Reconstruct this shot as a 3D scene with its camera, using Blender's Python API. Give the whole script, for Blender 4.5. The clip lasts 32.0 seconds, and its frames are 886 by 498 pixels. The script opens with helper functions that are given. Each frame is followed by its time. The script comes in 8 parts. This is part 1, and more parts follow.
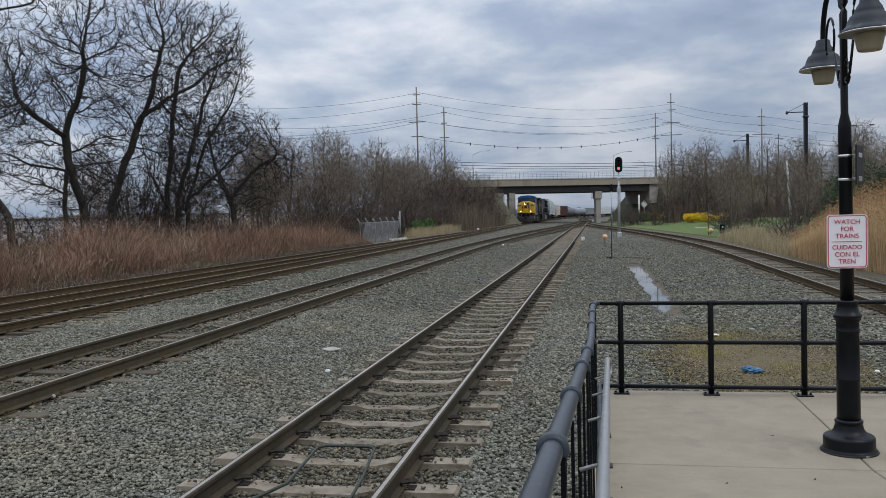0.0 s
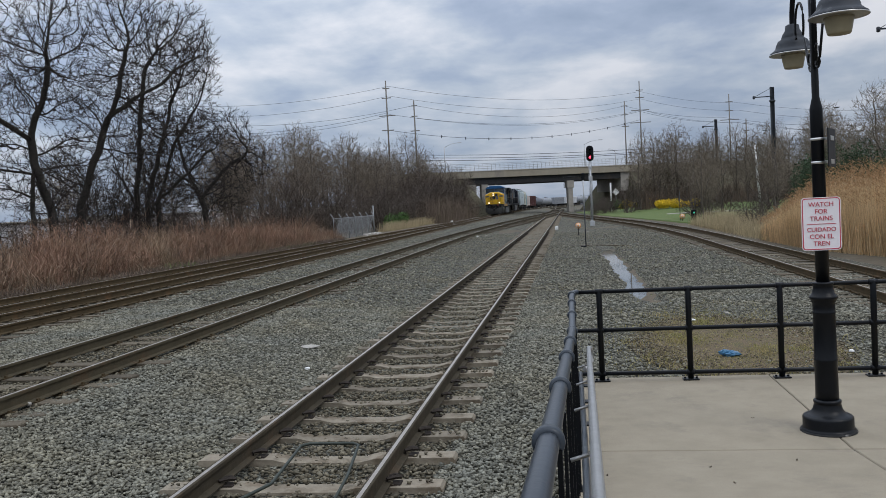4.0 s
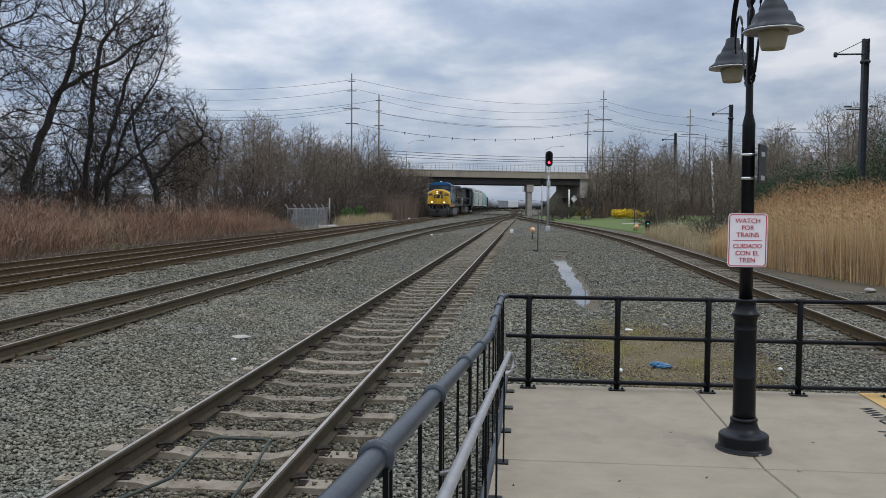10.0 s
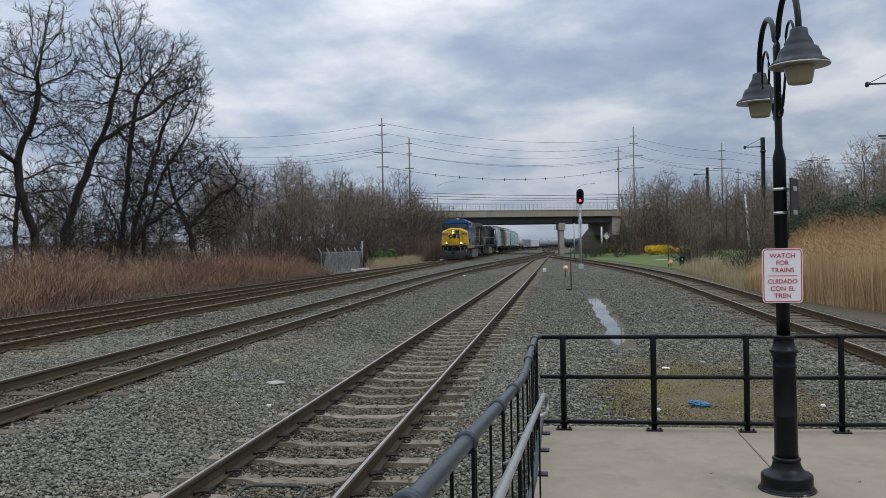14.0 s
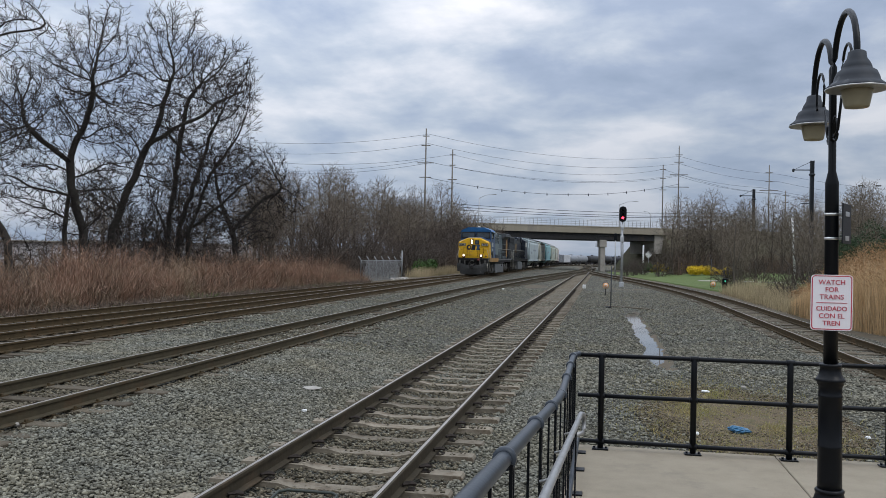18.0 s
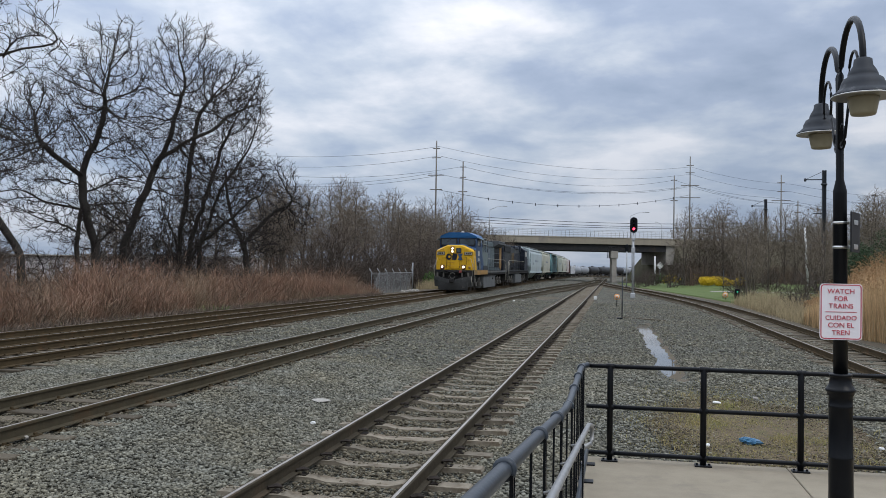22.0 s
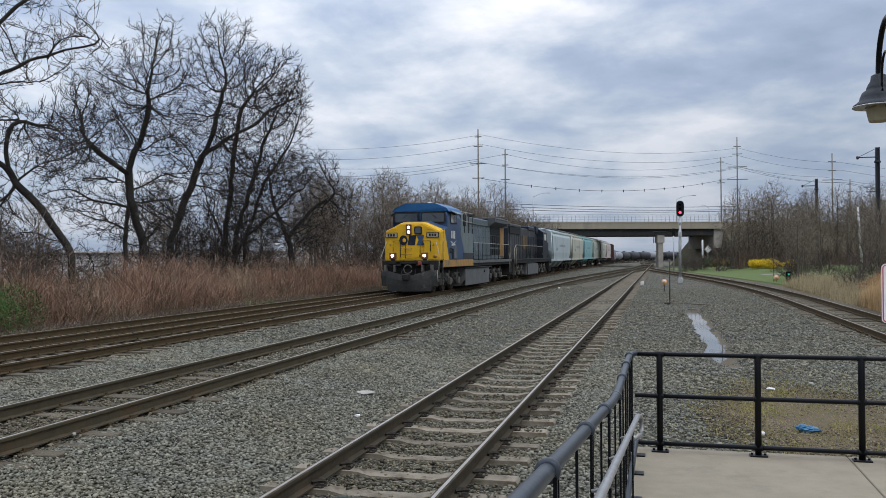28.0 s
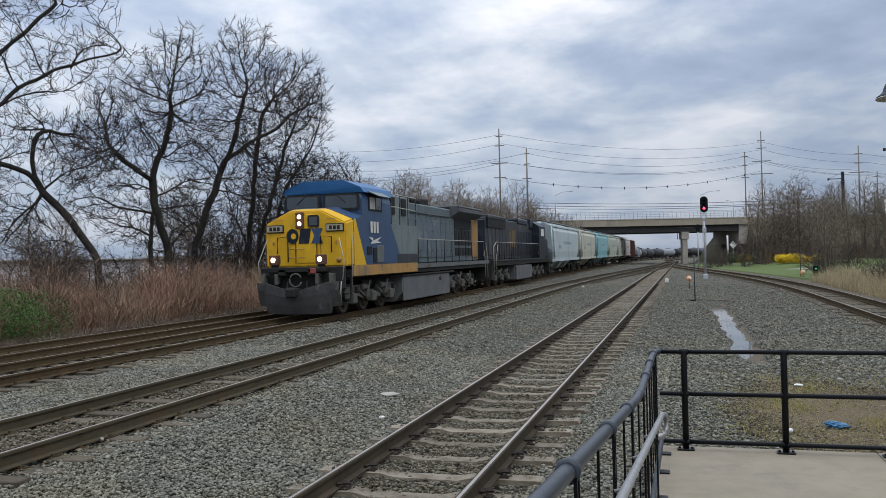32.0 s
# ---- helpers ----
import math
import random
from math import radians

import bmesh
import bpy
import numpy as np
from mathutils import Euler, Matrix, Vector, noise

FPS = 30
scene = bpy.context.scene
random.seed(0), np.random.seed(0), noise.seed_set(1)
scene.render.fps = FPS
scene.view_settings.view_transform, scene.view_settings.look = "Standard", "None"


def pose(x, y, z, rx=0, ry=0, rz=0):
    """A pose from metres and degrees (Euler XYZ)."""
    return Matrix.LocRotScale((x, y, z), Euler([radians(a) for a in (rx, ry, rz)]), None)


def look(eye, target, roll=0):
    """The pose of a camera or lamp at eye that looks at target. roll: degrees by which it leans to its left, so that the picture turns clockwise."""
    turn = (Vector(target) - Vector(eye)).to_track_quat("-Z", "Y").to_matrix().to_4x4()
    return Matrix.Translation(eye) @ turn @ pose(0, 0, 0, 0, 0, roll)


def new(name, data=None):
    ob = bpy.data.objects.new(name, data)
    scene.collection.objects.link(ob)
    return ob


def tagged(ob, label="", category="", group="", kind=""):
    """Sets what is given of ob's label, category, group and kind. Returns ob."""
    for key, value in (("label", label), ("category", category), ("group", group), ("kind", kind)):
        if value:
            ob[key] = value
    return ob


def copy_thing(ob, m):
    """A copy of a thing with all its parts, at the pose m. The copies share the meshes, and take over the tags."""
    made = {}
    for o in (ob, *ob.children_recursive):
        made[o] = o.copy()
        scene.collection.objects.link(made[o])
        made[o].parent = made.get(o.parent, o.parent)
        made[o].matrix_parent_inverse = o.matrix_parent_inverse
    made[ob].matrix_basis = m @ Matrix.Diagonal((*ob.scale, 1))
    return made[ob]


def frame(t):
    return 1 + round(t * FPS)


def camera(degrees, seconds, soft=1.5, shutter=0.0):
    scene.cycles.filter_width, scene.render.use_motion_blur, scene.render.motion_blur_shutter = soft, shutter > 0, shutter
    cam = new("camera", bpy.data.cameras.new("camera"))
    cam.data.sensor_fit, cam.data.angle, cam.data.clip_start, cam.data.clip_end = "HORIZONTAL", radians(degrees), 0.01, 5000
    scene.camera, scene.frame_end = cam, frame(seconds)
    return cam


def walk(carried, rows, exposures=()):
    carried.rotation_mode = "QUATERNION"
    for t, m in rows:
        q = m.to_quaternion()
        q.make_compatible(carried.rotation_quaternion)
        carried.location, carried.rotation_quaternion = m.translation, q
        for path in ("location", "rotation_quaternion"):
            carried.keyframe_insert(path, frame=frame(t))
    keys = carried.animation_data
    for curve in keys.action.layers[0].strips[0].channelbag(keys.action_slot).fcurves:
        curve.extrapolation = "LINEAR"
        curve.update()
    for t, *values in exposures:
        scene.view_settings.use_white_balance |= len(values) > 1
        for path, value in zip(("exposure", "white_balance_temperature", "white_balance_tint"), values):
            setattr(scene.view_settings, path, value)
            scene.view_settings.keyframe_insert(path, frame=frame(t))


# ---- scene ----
cam = camera(55.0, 32.0, soft=0.5)
PATH = [
    (0, (2.476, -0.128, 2.164), (2.118, 1.838, 2.081), -1.4),
    (0.5, (2.465, -0.122, 2.16), (2.123, 1.847, 2.084), -2.8),
    (1, (2.449, -0.114, 2.156), (2.117, 1.856, 2.073), -3.3),
    (1.5, (2.46, -0.143, 2.132), (2.157, 1.832, 2.036), -2.7),
    (2, (2.468, -0.139, 2.141), (2.205, 1.841, 2.037), -2.4),
    (2.5, (2.469, -0.103, 2.151), (2.175, 1.872, 2.029), -3.1),
    (4.5, (2.424, -0.116, 2.179), (2.125, 1.86, 2.089), -3.0),
    (5, (2.484, -0.098, 2.186), (2.201, 1.88, 2.105), -3.5),
    (5.5, (2.519, -0.1, 2.172), (2.239, 1.879, 2.088), -3.5),
    (6, (2.545, -0.068, 2.158), (2.265, 1.91, 2.067), -3.0),
    (6.5, (2.554, -0.05, 2.15), (2.276, 1.928, 2.045), -2.0),
    (7, (2.565, -0.088, 2.161), (2.36, 1.898, 2.048), -0.8),
    (7.5, (2.6, -0.042, 2.16), (2.45, 1.949, 2.041), -0.2),
    (8, (2.704, 0.116, 2.153), (2.552, 2.107, 2.03), 0.2),
    (8.5, (2.705, 0.097, 2.149), (2.55, 2.087, 2.027), 0.1),
    (9, (2.709, 0.102, 2.148), (2.537, 2.091, 2.031), -0.0),
    (9.5, (2.701, 0.111, 2.144), (2.511, 2.099, 2.029), 0.2),
    (10, (2.711, 0.135, 2.147), (2.51, 2.122, 2.038), 0.4),
    (10.5, (2.726, 0.148, 2.152), (2.506, 2.133, 2.05), 0.3),
    (11, (2.716, 0.143, 2.152), (2.478, 2.127, 2.06), 0.1),
    (11.5, (2.717, 0.159, 2.146), (2.452, 2.14, 2.06), 0.1),
    (12, (2.731, 0.14, 2.168), (2.442, 2.118, 2.099), -1.0),
    (12.5, (2.763, 0.132, 2.191), (2.467, 2.11, 2.154), -2.1),
    (13, (2.772, 0.111, 2.176), (2.475, 2.089, 2.155), -2.3),
    (13.5, (2.758, 0.119, 2.164), (2.471, 2.098, 2.15), -1.6),
    (15.5, (2.668, 0.133, 2.168), (2.391, 2.114, 2.156), -0.4),
    (16, (2.678, 0.143, 2.15), (2.376, 2.12, 2.142), -0.1),
    (16.5, (2.697, 0.161, 2.156), (2.37, 2.134, 2.152), 0.2),
    (17, (2.709, 0.159, 2.162), (2.359, 2.129, 2.158), 0.8),
    (17.5, (2.709, 0.145, 2.171), (2.348, 2.112, 2.176), 1.1),
    (18, (2.706, 0.139, 2.169), (2.337, 2.105, 2.183), 1.2),
    (18.5, (2.711, 0.124, 2.167), (2.327, 2.086, 2.193), 1.0),
    (19, (2.718, 0.117, 2.166), (2.325, 2.078, 2.201), 0.7),
    (19.5, (2.715, 0.113, 2.165), (2.315, 2.072, 2.207), 0.4),
    (20, (2.71, 0.116, 2.17), (2.309, 2.075, 2.215), 0.3),
    (20.5, (2.713, 0.134, 2.164), (2.312, 2.093, 2.211), 0.5),
    (21, (2.727, 0.148, 2.16), (2.327, 2.107, 2.203), 0.6),
    (21.5, (2.746, 0.161, 2.158), (2.349, 2.121, 2.2), 0.7),
    (22, (2.749, 0.161, 2.159), (2.354, 2.121, 2.201), 0.9),
    (22.5, (2.746, 0.178, 2.17), (2.355, 2.139, 2.217), 1.1),
    (23, (2.669, 0.178, 2.168), (2.291, 2.141, 2.216), 1.1),
    (23.5, (2.673, 0.227, 2.17), (2.304, 2.193, 2.21), 1.0),
    (24, (2.739, 0.341, 2.167), (2.347, 2.302, 2.201), 0.5),
    (24.5, (2.759, 0.41, 2.168), (2.324, 2.362, 2.184), -1.1),
    (25, (2.763, 0.449, 2.162), (2.293, 2.393, 2.149), -1.9),
    (25.5, (2.797, 0.463, 2.158), (2.311, 2.402, 2.091), -2.1),
    (27.5, (2.746, 0.356, 2.16), (2.243, 2.292, 2.166), -0.7),
    (28, (2.745, 0.367, 2.159), (2.249, 2.305, 2.175), -0.4),
    (28.5, (2.758, 0.358, 2.165), (2.274, 2.298, 2.198), -0.4),
    (29, (2.773, 0.362, 2.163), (2.297, 2.304, 2.204), -0.6),
    (29.5, (2.774, 0.352, 2.174), (2.283, 2.29, 2.214), -1.8),
    (30, (2.77, 0.365, 2.164), (2.245, 2.294, 2.205), -1.7),
    (30.5, (2.771, 0.393, 2.154), (2.241, 2.321, 2.193), -1.9),
    (31, (2.767, 0.386, 2.157), (2.231, 2.312, 2.188), -1.9),
    (31.5, (2.767, 0.376, 2.158), (2.229, 2.302, 2.184), -1.6),
    (32, (2.768, 0.381, 2.161), (2.22, 2.305, 2.179), -1.4),
]
walk(cam, [(t, look(eye, target, roll)) for t, eye, target, roll in PATH], [(0.0, -0.03), (5.0, -0.02), (6.0, 0.12), (7.0, 0.05), (8.5, 0.04), (10.0, 0.07), (11.5, 0.02), (13.0, -0.06), (16.0, 0.04), (17.0, 0.06), (18.0, 0.02), (20.0, 0.11), (22.0, 0.07), (25.0, 0.15), (29.0, 0.08), (32.0, 0.07)])

# ---------------- world and light ----------------
def link(nt, a, b):
    nt.links.new(a, b)


SUN_EL, SUN_AZ = 52, 125
world = bpy.data.worlds.new("sky")
scene.world = world
world.use_nodes = True
wt = world.node_tree
wt.nodes.clear()
w_out = wt.nodes.new("ShaderNodeOutputWorld")
w_bg = wt.nodes.new("ShaderNodeBackground")
w_sky = wt.nodes.new("ShaderNodeTexSky")
w_sky.sky_type, w_sky.sun_disc = "NISHITA", False
w_sky.sun_elevation, w_sky.sun_rotation = radians(SUN_EL), radians(SUN_AZ)
w_gain = wt.nodes.new("ShaderNodeVectorMath")
w_gain.operation = "SCALE"
w_gain.inputs["Scale"].default_value = 0.11
link(wt, w_sky.outputs[0], w_gain.inputs[0])
# cloud deck: noise on a plane high above, stretched towards the horizon
w_tc = wt.nodes.new("ShaderNodeTexCoord")
w_sep = wt.nodes.new("ShaderNodeSeparateXYZ")
link(wt, w_tc.outputs["Generated"], w_sep.inputs[0])


def wmath(op, a, b=None, clamp=False):
    n = wt.nodes.new("ShaderNodeMath")
    n.operation, n.use_clamp = op, clamp
    for i, v in enumerate((a, b)):
        if v is None:
            continue
        if isinstance(v, (int, float)):
            n.inputs[i].default_value = v
        else:
            link(wt, v, n.inputs[i])
    return n.outputs[0]


w_z = wmath("ADD", wmath("MAXIMUM", w_sep.outputs["Z"], 0.0), 0.19)
w_px, w_py = wmath("DIVIDE", w_sep.outputs["X"], w_z), wmath("DIVIDE", w_sep.outputs["Y"], w_z)
w_com = wt.nodes.new("ShaderNodeCombineXYZ")
link(wt, w_px, w_com.inputs[0]), link(wt, w_py, w_com.inputs[1])


def wnoise(scale, detail, rough, off, dist=0.0):
    mp = wt.nodes.new("ShaderNodeMapping")
    mp.inputs["Location"].default_value = off
    mp.inputs["Rotation"].default_value = (0, 0, 0.12)
    mp.inputs["Scale"].default_value = (0.8, 0.72, 1.0)
    link(wt, w_com.outputs[0], mp.inputs[0])
    n = wt.nodes.new("ShaderNodeTexNoise")
    n.inputs["Scale"].default_value, n.inputs["Detail"].default_value = scale, detail
    n.inputs["Roughness"].default_value, n.inputs["Distortion"].default_value = rough, dist
    link(wt, mp.outputs[0], n.inputs["Vector"])
    return n.outputs["Fac"]


w_big = wnoise(1.1, 4, 0.5, (3.66, 0.6, 0), 0.0)
w_small = wnoise(2.9, 6, 0.55, (7.3, 2.2, 0), 0.15)
w_mix = wmath("ADD", wmath("MULTIPLY", w_big, 0.5), wmath("MULTIPLY", w_small, 0.5))
w_ramp = wt.nodes.new("ShaderNodeValToRGB")
link(wt, w_mix, w_ramp.inputs[0])
cr = w_ramp.color_ramp
cr.elements[0].position, cr.elements[0].color = 0.36, (0.30, 0.37, 0.50, 1)
cr.elements[1].position, cr.elements[1].color = 0.60, (0.89, 0.89, 0.93, 1)
e = cr.elements.new(0.44)
e.color = (0.39, 0.46, 0.60, 1)
e = cr.elements.new(0.50)
e.color = (0.54, 0.60, 0.70, 1)
w_add = wt.nodes.new("ShaderNodeMix")
w_add.data_type = "RGBA"
w_add.inputs[0].default_value = 0.88
link(wt, w_gain.outputs[0], w_add.inputs[6])
link(wt, w_ramp.outputs[0], w_add.inputs[7])
# distant deck turns bluer towards the horizon
w_low = wt.nodes.new("ShaderNodeMix")
w_low.data_type = "RGBA"
w_low.inputs[7].default_value = (0.39, 0.49, 0.66, 1)
link(wt, wmath("MULTIPLY", wmath("SUBTRACT", 1.0, wmath("MULTIPLY", wmath("MAXIMUM", w_sep.outputs["Z"], 0.0), 4.5), clamp=True), 0.6), w_low.inputs[0])
link(wt, w_add.outputs[2], w_low.inputs[6])
link(wt, w_low.outputs[2], w_bg.inputs[0])
# an overcast sky is brighter overhead than at the horizon
w_zen = wmath("ADD", wmath("ADD", 0.74, wmath("MULTIPLY", wmath("MAXIMUM", w_sep.outputs["Z"], 0.0), 1.3)), wmath("MULTIPLY", wmath("MAXIMUM", wmath("SUBTRACT", w_sep.outputs["Z"], 0.4), 0.0), 1.5))
# and the deck is thinner, so brighter, to the north-west
w_dot = wt.nodes.new("ShaderNodeVectorMath")
w_dot.operation = "DOT_PRODUCT"
w_dot.inputs[1].default_value = (-0.68, 0.39, 0.62)
link(wt, w_tc.outputs["Generated"], w_dot.inputs[0])
w_veil = wmath("ADD", 0.86, wmath("MULTIPLY", wmath("MAXIMUM", w_dot.outputs["Value"], 0.0), 0.36))
link(wt, wmath("MULTIPLY", w_zen, w_veil), w_bg.inputs[1])
link(wt, w_bg.outputs[0], w_out.inputs[0])

sun_data = bpy.data.lights.new("sun", "SUN")
sun_data.energy, sun_data.angle, sun_data.color = 0.85, radians(26), (1.0, 0.97, 0.92)
sun = new("sun", sun_data)
sun.matrix_world = look((0, 0, 60), (-60 * math.cos(radians(SUN_EL)) * math.sin(radians(SUN_AZ)), -60 * math.cos(radians(SUN_EL)) * math.cos(radians(SUN_AZ)), 60 - 60 * math.sin(radians(SUN_EL))))
scene.view_settings.exposure = 0.0

# ---------------- materials ----------------
MATS = {}


def mat(name, a, b=None, rough=0.8, metal=0.0, scale=6.0, bump=0.0, bscale=None, spots=None, spot_scale=1.5, spot_at=0.55, rand=0.0, island=0.0, spec=0.25, obj=True, stretch=(1, 1, 1)):
    """Two tones mixed by noise, stains of a third tone at a second scale, and fine relief."""
    if name in MATS:
        return MATS[name]
    m = bpy.data.materials.new(name)
    m.use_nodes = True
    nt = m.node_tree
    bs = nt.nodes["Principled BSDF"]
    bs.inputs["Roughness"].default_value, bs.inputs["Metallic"].default_value = rough, metal
    bs.inputs["Specular IOR Level"].default_value = spec
    tc = nt.nodes.new("ShaderNodeTexCoord")
    mp = nt.nodes.new("ShaderNodeMapping")
    mp.inputs["Scale"].default_value = stretch
    link(nt, tc.outputs["Object"], mp.inputs[0])
    b = b or tuple(c * 0.75 for c in a)
    n1 = nt.nodes.new("ShaderNodeTexNoise")
    n1.inputs["Scale"].default_value, n1.inputs["Detail"].default_value, n1.inputs["Roughness"].default_value = scale, 6, 0.65
    link(nt, mp.outputs[0], n1.inputs["Vector"])
    mx = nt.nodes.new("ShaderNodeMix")
    mx.data_type = "RGBA"
    mx.inputs[6].default_value, mx.inputs[7].default_value = (*a, 1), (*b, 1)
    r1 = nt.nodes.new("ShaderNodeMapRange")
    r1.inputs[1].default_value, r1.inputs[2].default_value = 0.3, 0.7
    link(nt, n1.outputs["Fac"], r1.inputs[0])
    link(nt, r1.outputs[0], mx.inputs[0])
    col = mx.outputs[2]
    if spots:
        n2 = nt.nodes.new("ShaderNodeTexNoise")
        n2.inputs["Scale"].default_value, n2.inputs["Detail"].default_value, n2.inputs["Roughness"].default_value = spot_scale, 8, 0.7
        link(nt, mp.outputs[0], n2.inputs["Vector"])
        r2 = nt.nodes.new("ShaderNodeMapRange")
        r2.inputs[1].default_value, r2.inputs[2].default_value = spot_at, spot_at + 0.14
        link(nt, n2.outputs["Fac"], r2.inputs[0])
        mx2 = nt.nodes.new("ShaderNodeMix")
        mx2.data_type = "RGBA"
        mx2.inputs[7].default_value = (*spots, 1)
        link(nt, r2.outputs[0], mx2.inputs[0]), link(nt, col, mx2.inputs[6])
        col = mx2.outputs[2]
    for amount, node, out in ((rand, "ShaderNodeObjectInfo", "Random"), (island, "ShaderNodeNewGeometry", "Random Per Island")):
        if amount:
            oi = nt.nodes.new(node)
            rr = nt.nodes.new("ShaderNodeMapRange")
            rr.inputs[3].default_value, rr.inputs[4].default_value = 1 - amount, 1 + amount
            link(nt, oi.outputs[out], rr.inputs[0])
            hv = nt.nodes.new("ShaderNodeHueSaturation")
            link(nt, rr.outputs[0], hv.inputs["Value"]), link(nt, col, hv.inputs["Color"])
            col = hv.outputs[0]
    link(nt, col, bs.inputs["Base Color"])
    if bump:
        n3 = nt.nodes.new("ShaderNodeTexNoise")
        n3.inputs["Scale"].default_value, n3.inputs["Detail"].default_value = bscale or scale * 4, 5
        link(nt, mp.outputs[0], n3.inputs["Vector"])
        bp = nt.nodes.new("ShaderNodeBump")
        bp.inputs["Strength"].default_value, bp.inputs["Distance"].default_value = bump, 0.02
        link(nt, n3.outputs["Fac"], bp.inputs["Height"])
        link(nt, bp.outputs[0], bs.inputs["Normal"])
    MATS[name] = m
    return m


def glow(name, color, strength):
    if name not in MATS:
        m = mat(name, color, color, 0.3)
        bs = m.node_tree.nodes["Principled BSDF"]
        bs.inputs["Emission Color"].default_value, bs.inputs["Emission Strength"].default_value = (*color, 1), strength
    return MATS[name]


def ballast_mat():
    """Crushed stone seen from afar: cells of two sizes, each stone its own tone, shade in the gaps painted in."""
    m = mat("ballast_ground", (0.180, 0.182, 0.153), (0.178, 0.160, 0.110), 0.95, scale=0.35)
    nt = m.node_tree
    bs = nt.nodes["Principled BSDF"]
    tc = nt.nodes.new("ShaderNodeTexCoord")
    v = nt.nodes.new("ShaderNodeTexVoronoi")
    v.inputs["Scale"].default_value = 26
    link(nt, tc.outputs["Object"], v.inputs["Vector"])
    old = bs.inputs["Base Color"].links[0].from_socket
    sp = nt.nodes.new("ShaderNodeSeparateColor")
    link(nt, v.outputs["Color"], sp.inputs[0])
    rr = nt.nodes.new("ShaderNodeMapRange")
    rr.inputs[3].default_value, rr.inputs[4].default_value = 0.4, 1.95
    link(nt, sp.outputs[0], rr.inputs[0])
    # painted shade between stones: colour falls off towards the cell edges
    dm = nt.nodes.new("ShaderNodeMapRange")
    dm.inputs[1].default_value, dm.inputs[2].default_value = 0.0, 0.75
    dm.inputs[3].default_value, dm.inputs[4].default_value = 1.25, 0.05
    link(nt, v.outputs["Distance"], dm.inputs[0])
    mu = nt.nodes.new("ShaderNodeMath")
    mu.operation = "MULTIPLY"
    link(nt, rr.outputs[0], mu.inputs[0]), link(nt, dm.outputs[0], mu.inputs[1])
    hv = nt.nodes.new("ShaderNodeHueSaturation")
    link(nt, mu.outputs[0], hv.inputs["Value"]), link(nt, old, hv.inputs["Color"])
    link(nt, hv.outputs[0], bs.inputs["Base Color"])
    bp = nt.nodes.new("ShaderNodeBump")
    bp.inputs["Strength"].default_value, bp.inputs["Distance"].default_value = 1.0, 0.04
    bp.invert = True
    link(nt, v.outputs["Distance"], bp.inputs["Height"])
    link(nt, bp.outputs[0], bs.inputs["Normal"])
    return m


M_BALLAST = ballast_mat()
M_STONE = mat("ballast_stone", (0.168, 0.170, 0.145), (0.184, 0.168, 0.120), 0.9, scale=0.5, bump=0.25, bscale=60, island=0.5)
M_STONEB = mat("dirty_ballast_stone", (0.15, 0.133, 0.095), (0.105, 0.090, 0.062), 0.95, scale=1.5, bump=0.25, bscale=60, island=0.55)
M_EARTH = mat("dry_earth", (0.115, 0.092, 0.064), (0.075, 0.062, 0.042), 0.97, scale=2.0, bump=0.6, bscale=14, spots=(0.07, 0.085, 0.035), spot_scale=0.6)
M_LAWN = mat("lawn", (0.10, 0.135, 0.038), (0.074, 0.104, 0.032), 0.95, scale=1.2, bump=0.5, bscale=30, spots=(0.12, 0.13, 0.05), spot_scale=0.25)
M_RAILTOP = mat("rail_head_worn_steel", (0.40, 0.37, 0.34), (0.30, 0.26, 0.22), 0.38, 0.7, scale=3, spots=(0.18, 0.12, 0.08), spot_scale=0.8, spot_at=0.62)
M_RAIL = mat("rail_rust", (0.086, 0.062, 0.034), (0.056, 0.042, 0.024), 0.9, scale=5, bump=0.3, spots=(0.105, 0.062, 0.032), spot_scale=2, spec=0.12)
M_RAILOLIVE = mat("rail_dull_brown", (0.080, 0.067, 0.043), (0.058, 0.049, 0.032), 0.88, scale=5, bump=0.3, spots=(0.085, 0.058, 0.034), spot_scale=2, spec=0.12)
M_RAILGREY = mat("rail_side_brown", (0.064, 0.053, 0.036), (0.044, 0.037, 0.026), 0.88, scale=5, bump=0.3, spots=(0.08, 0.058, 0.038), spot_scale=1.6, spec=0.12)
M_TIE = mat("concrete_tie", (0.225, 0.196, 0.150), (0.165, 0.140, 0.104), 0.93, scale=5, bump=0.4, spots=(0.125, 0.098, 0.068), spot_scale=2.5, spot_at=0.5, rand=0.22)
M_WOODTIE = mat("timber_tie", (0.125, 0.106, 0.078), (0.07, 0.056, 0.038), 0.95, scale=7, bump=0.6, stretch=(0.25, 3, 3), rand=0.3, spots=(0.20, 0.182, 0.142), spot_scale=1.5, spot_at=0.58)
M_CLIP = mat("clip_steel", (0.05, 0.04, 0.035), (0.03, 0.025, 0.02), 0.8, 0.3, scale=20)
M_CONC = mat("platform_concrete", (0.272, 0.236, 0.176), (0.220, 0.189, 0.139), 0.9, scale=2.6, bump=0.2, bscale=90, spots=(0.205, 0.176, 0.134), spot_scale=1.6, spot_at=0.55)
M_CONCSIDE = mat("weathered_concrete", (0.36, 0.34, 0.30), (0.27, 0.25, 0.22), 0.92, scale=1.0, bump=0.2, spots=(0.18, 0.165, 0.145), spot_scale=0.4)
M_PIPE = mat("blue_grey_pipe", (0.042, 0.051, 0.062), (0.030, 0.037, 0.046), 0.34, 0.1, scale=8, bump=0.05, spots=(0.10, 0.11, 0.12), spot_scale=5, spot_at=0.6)
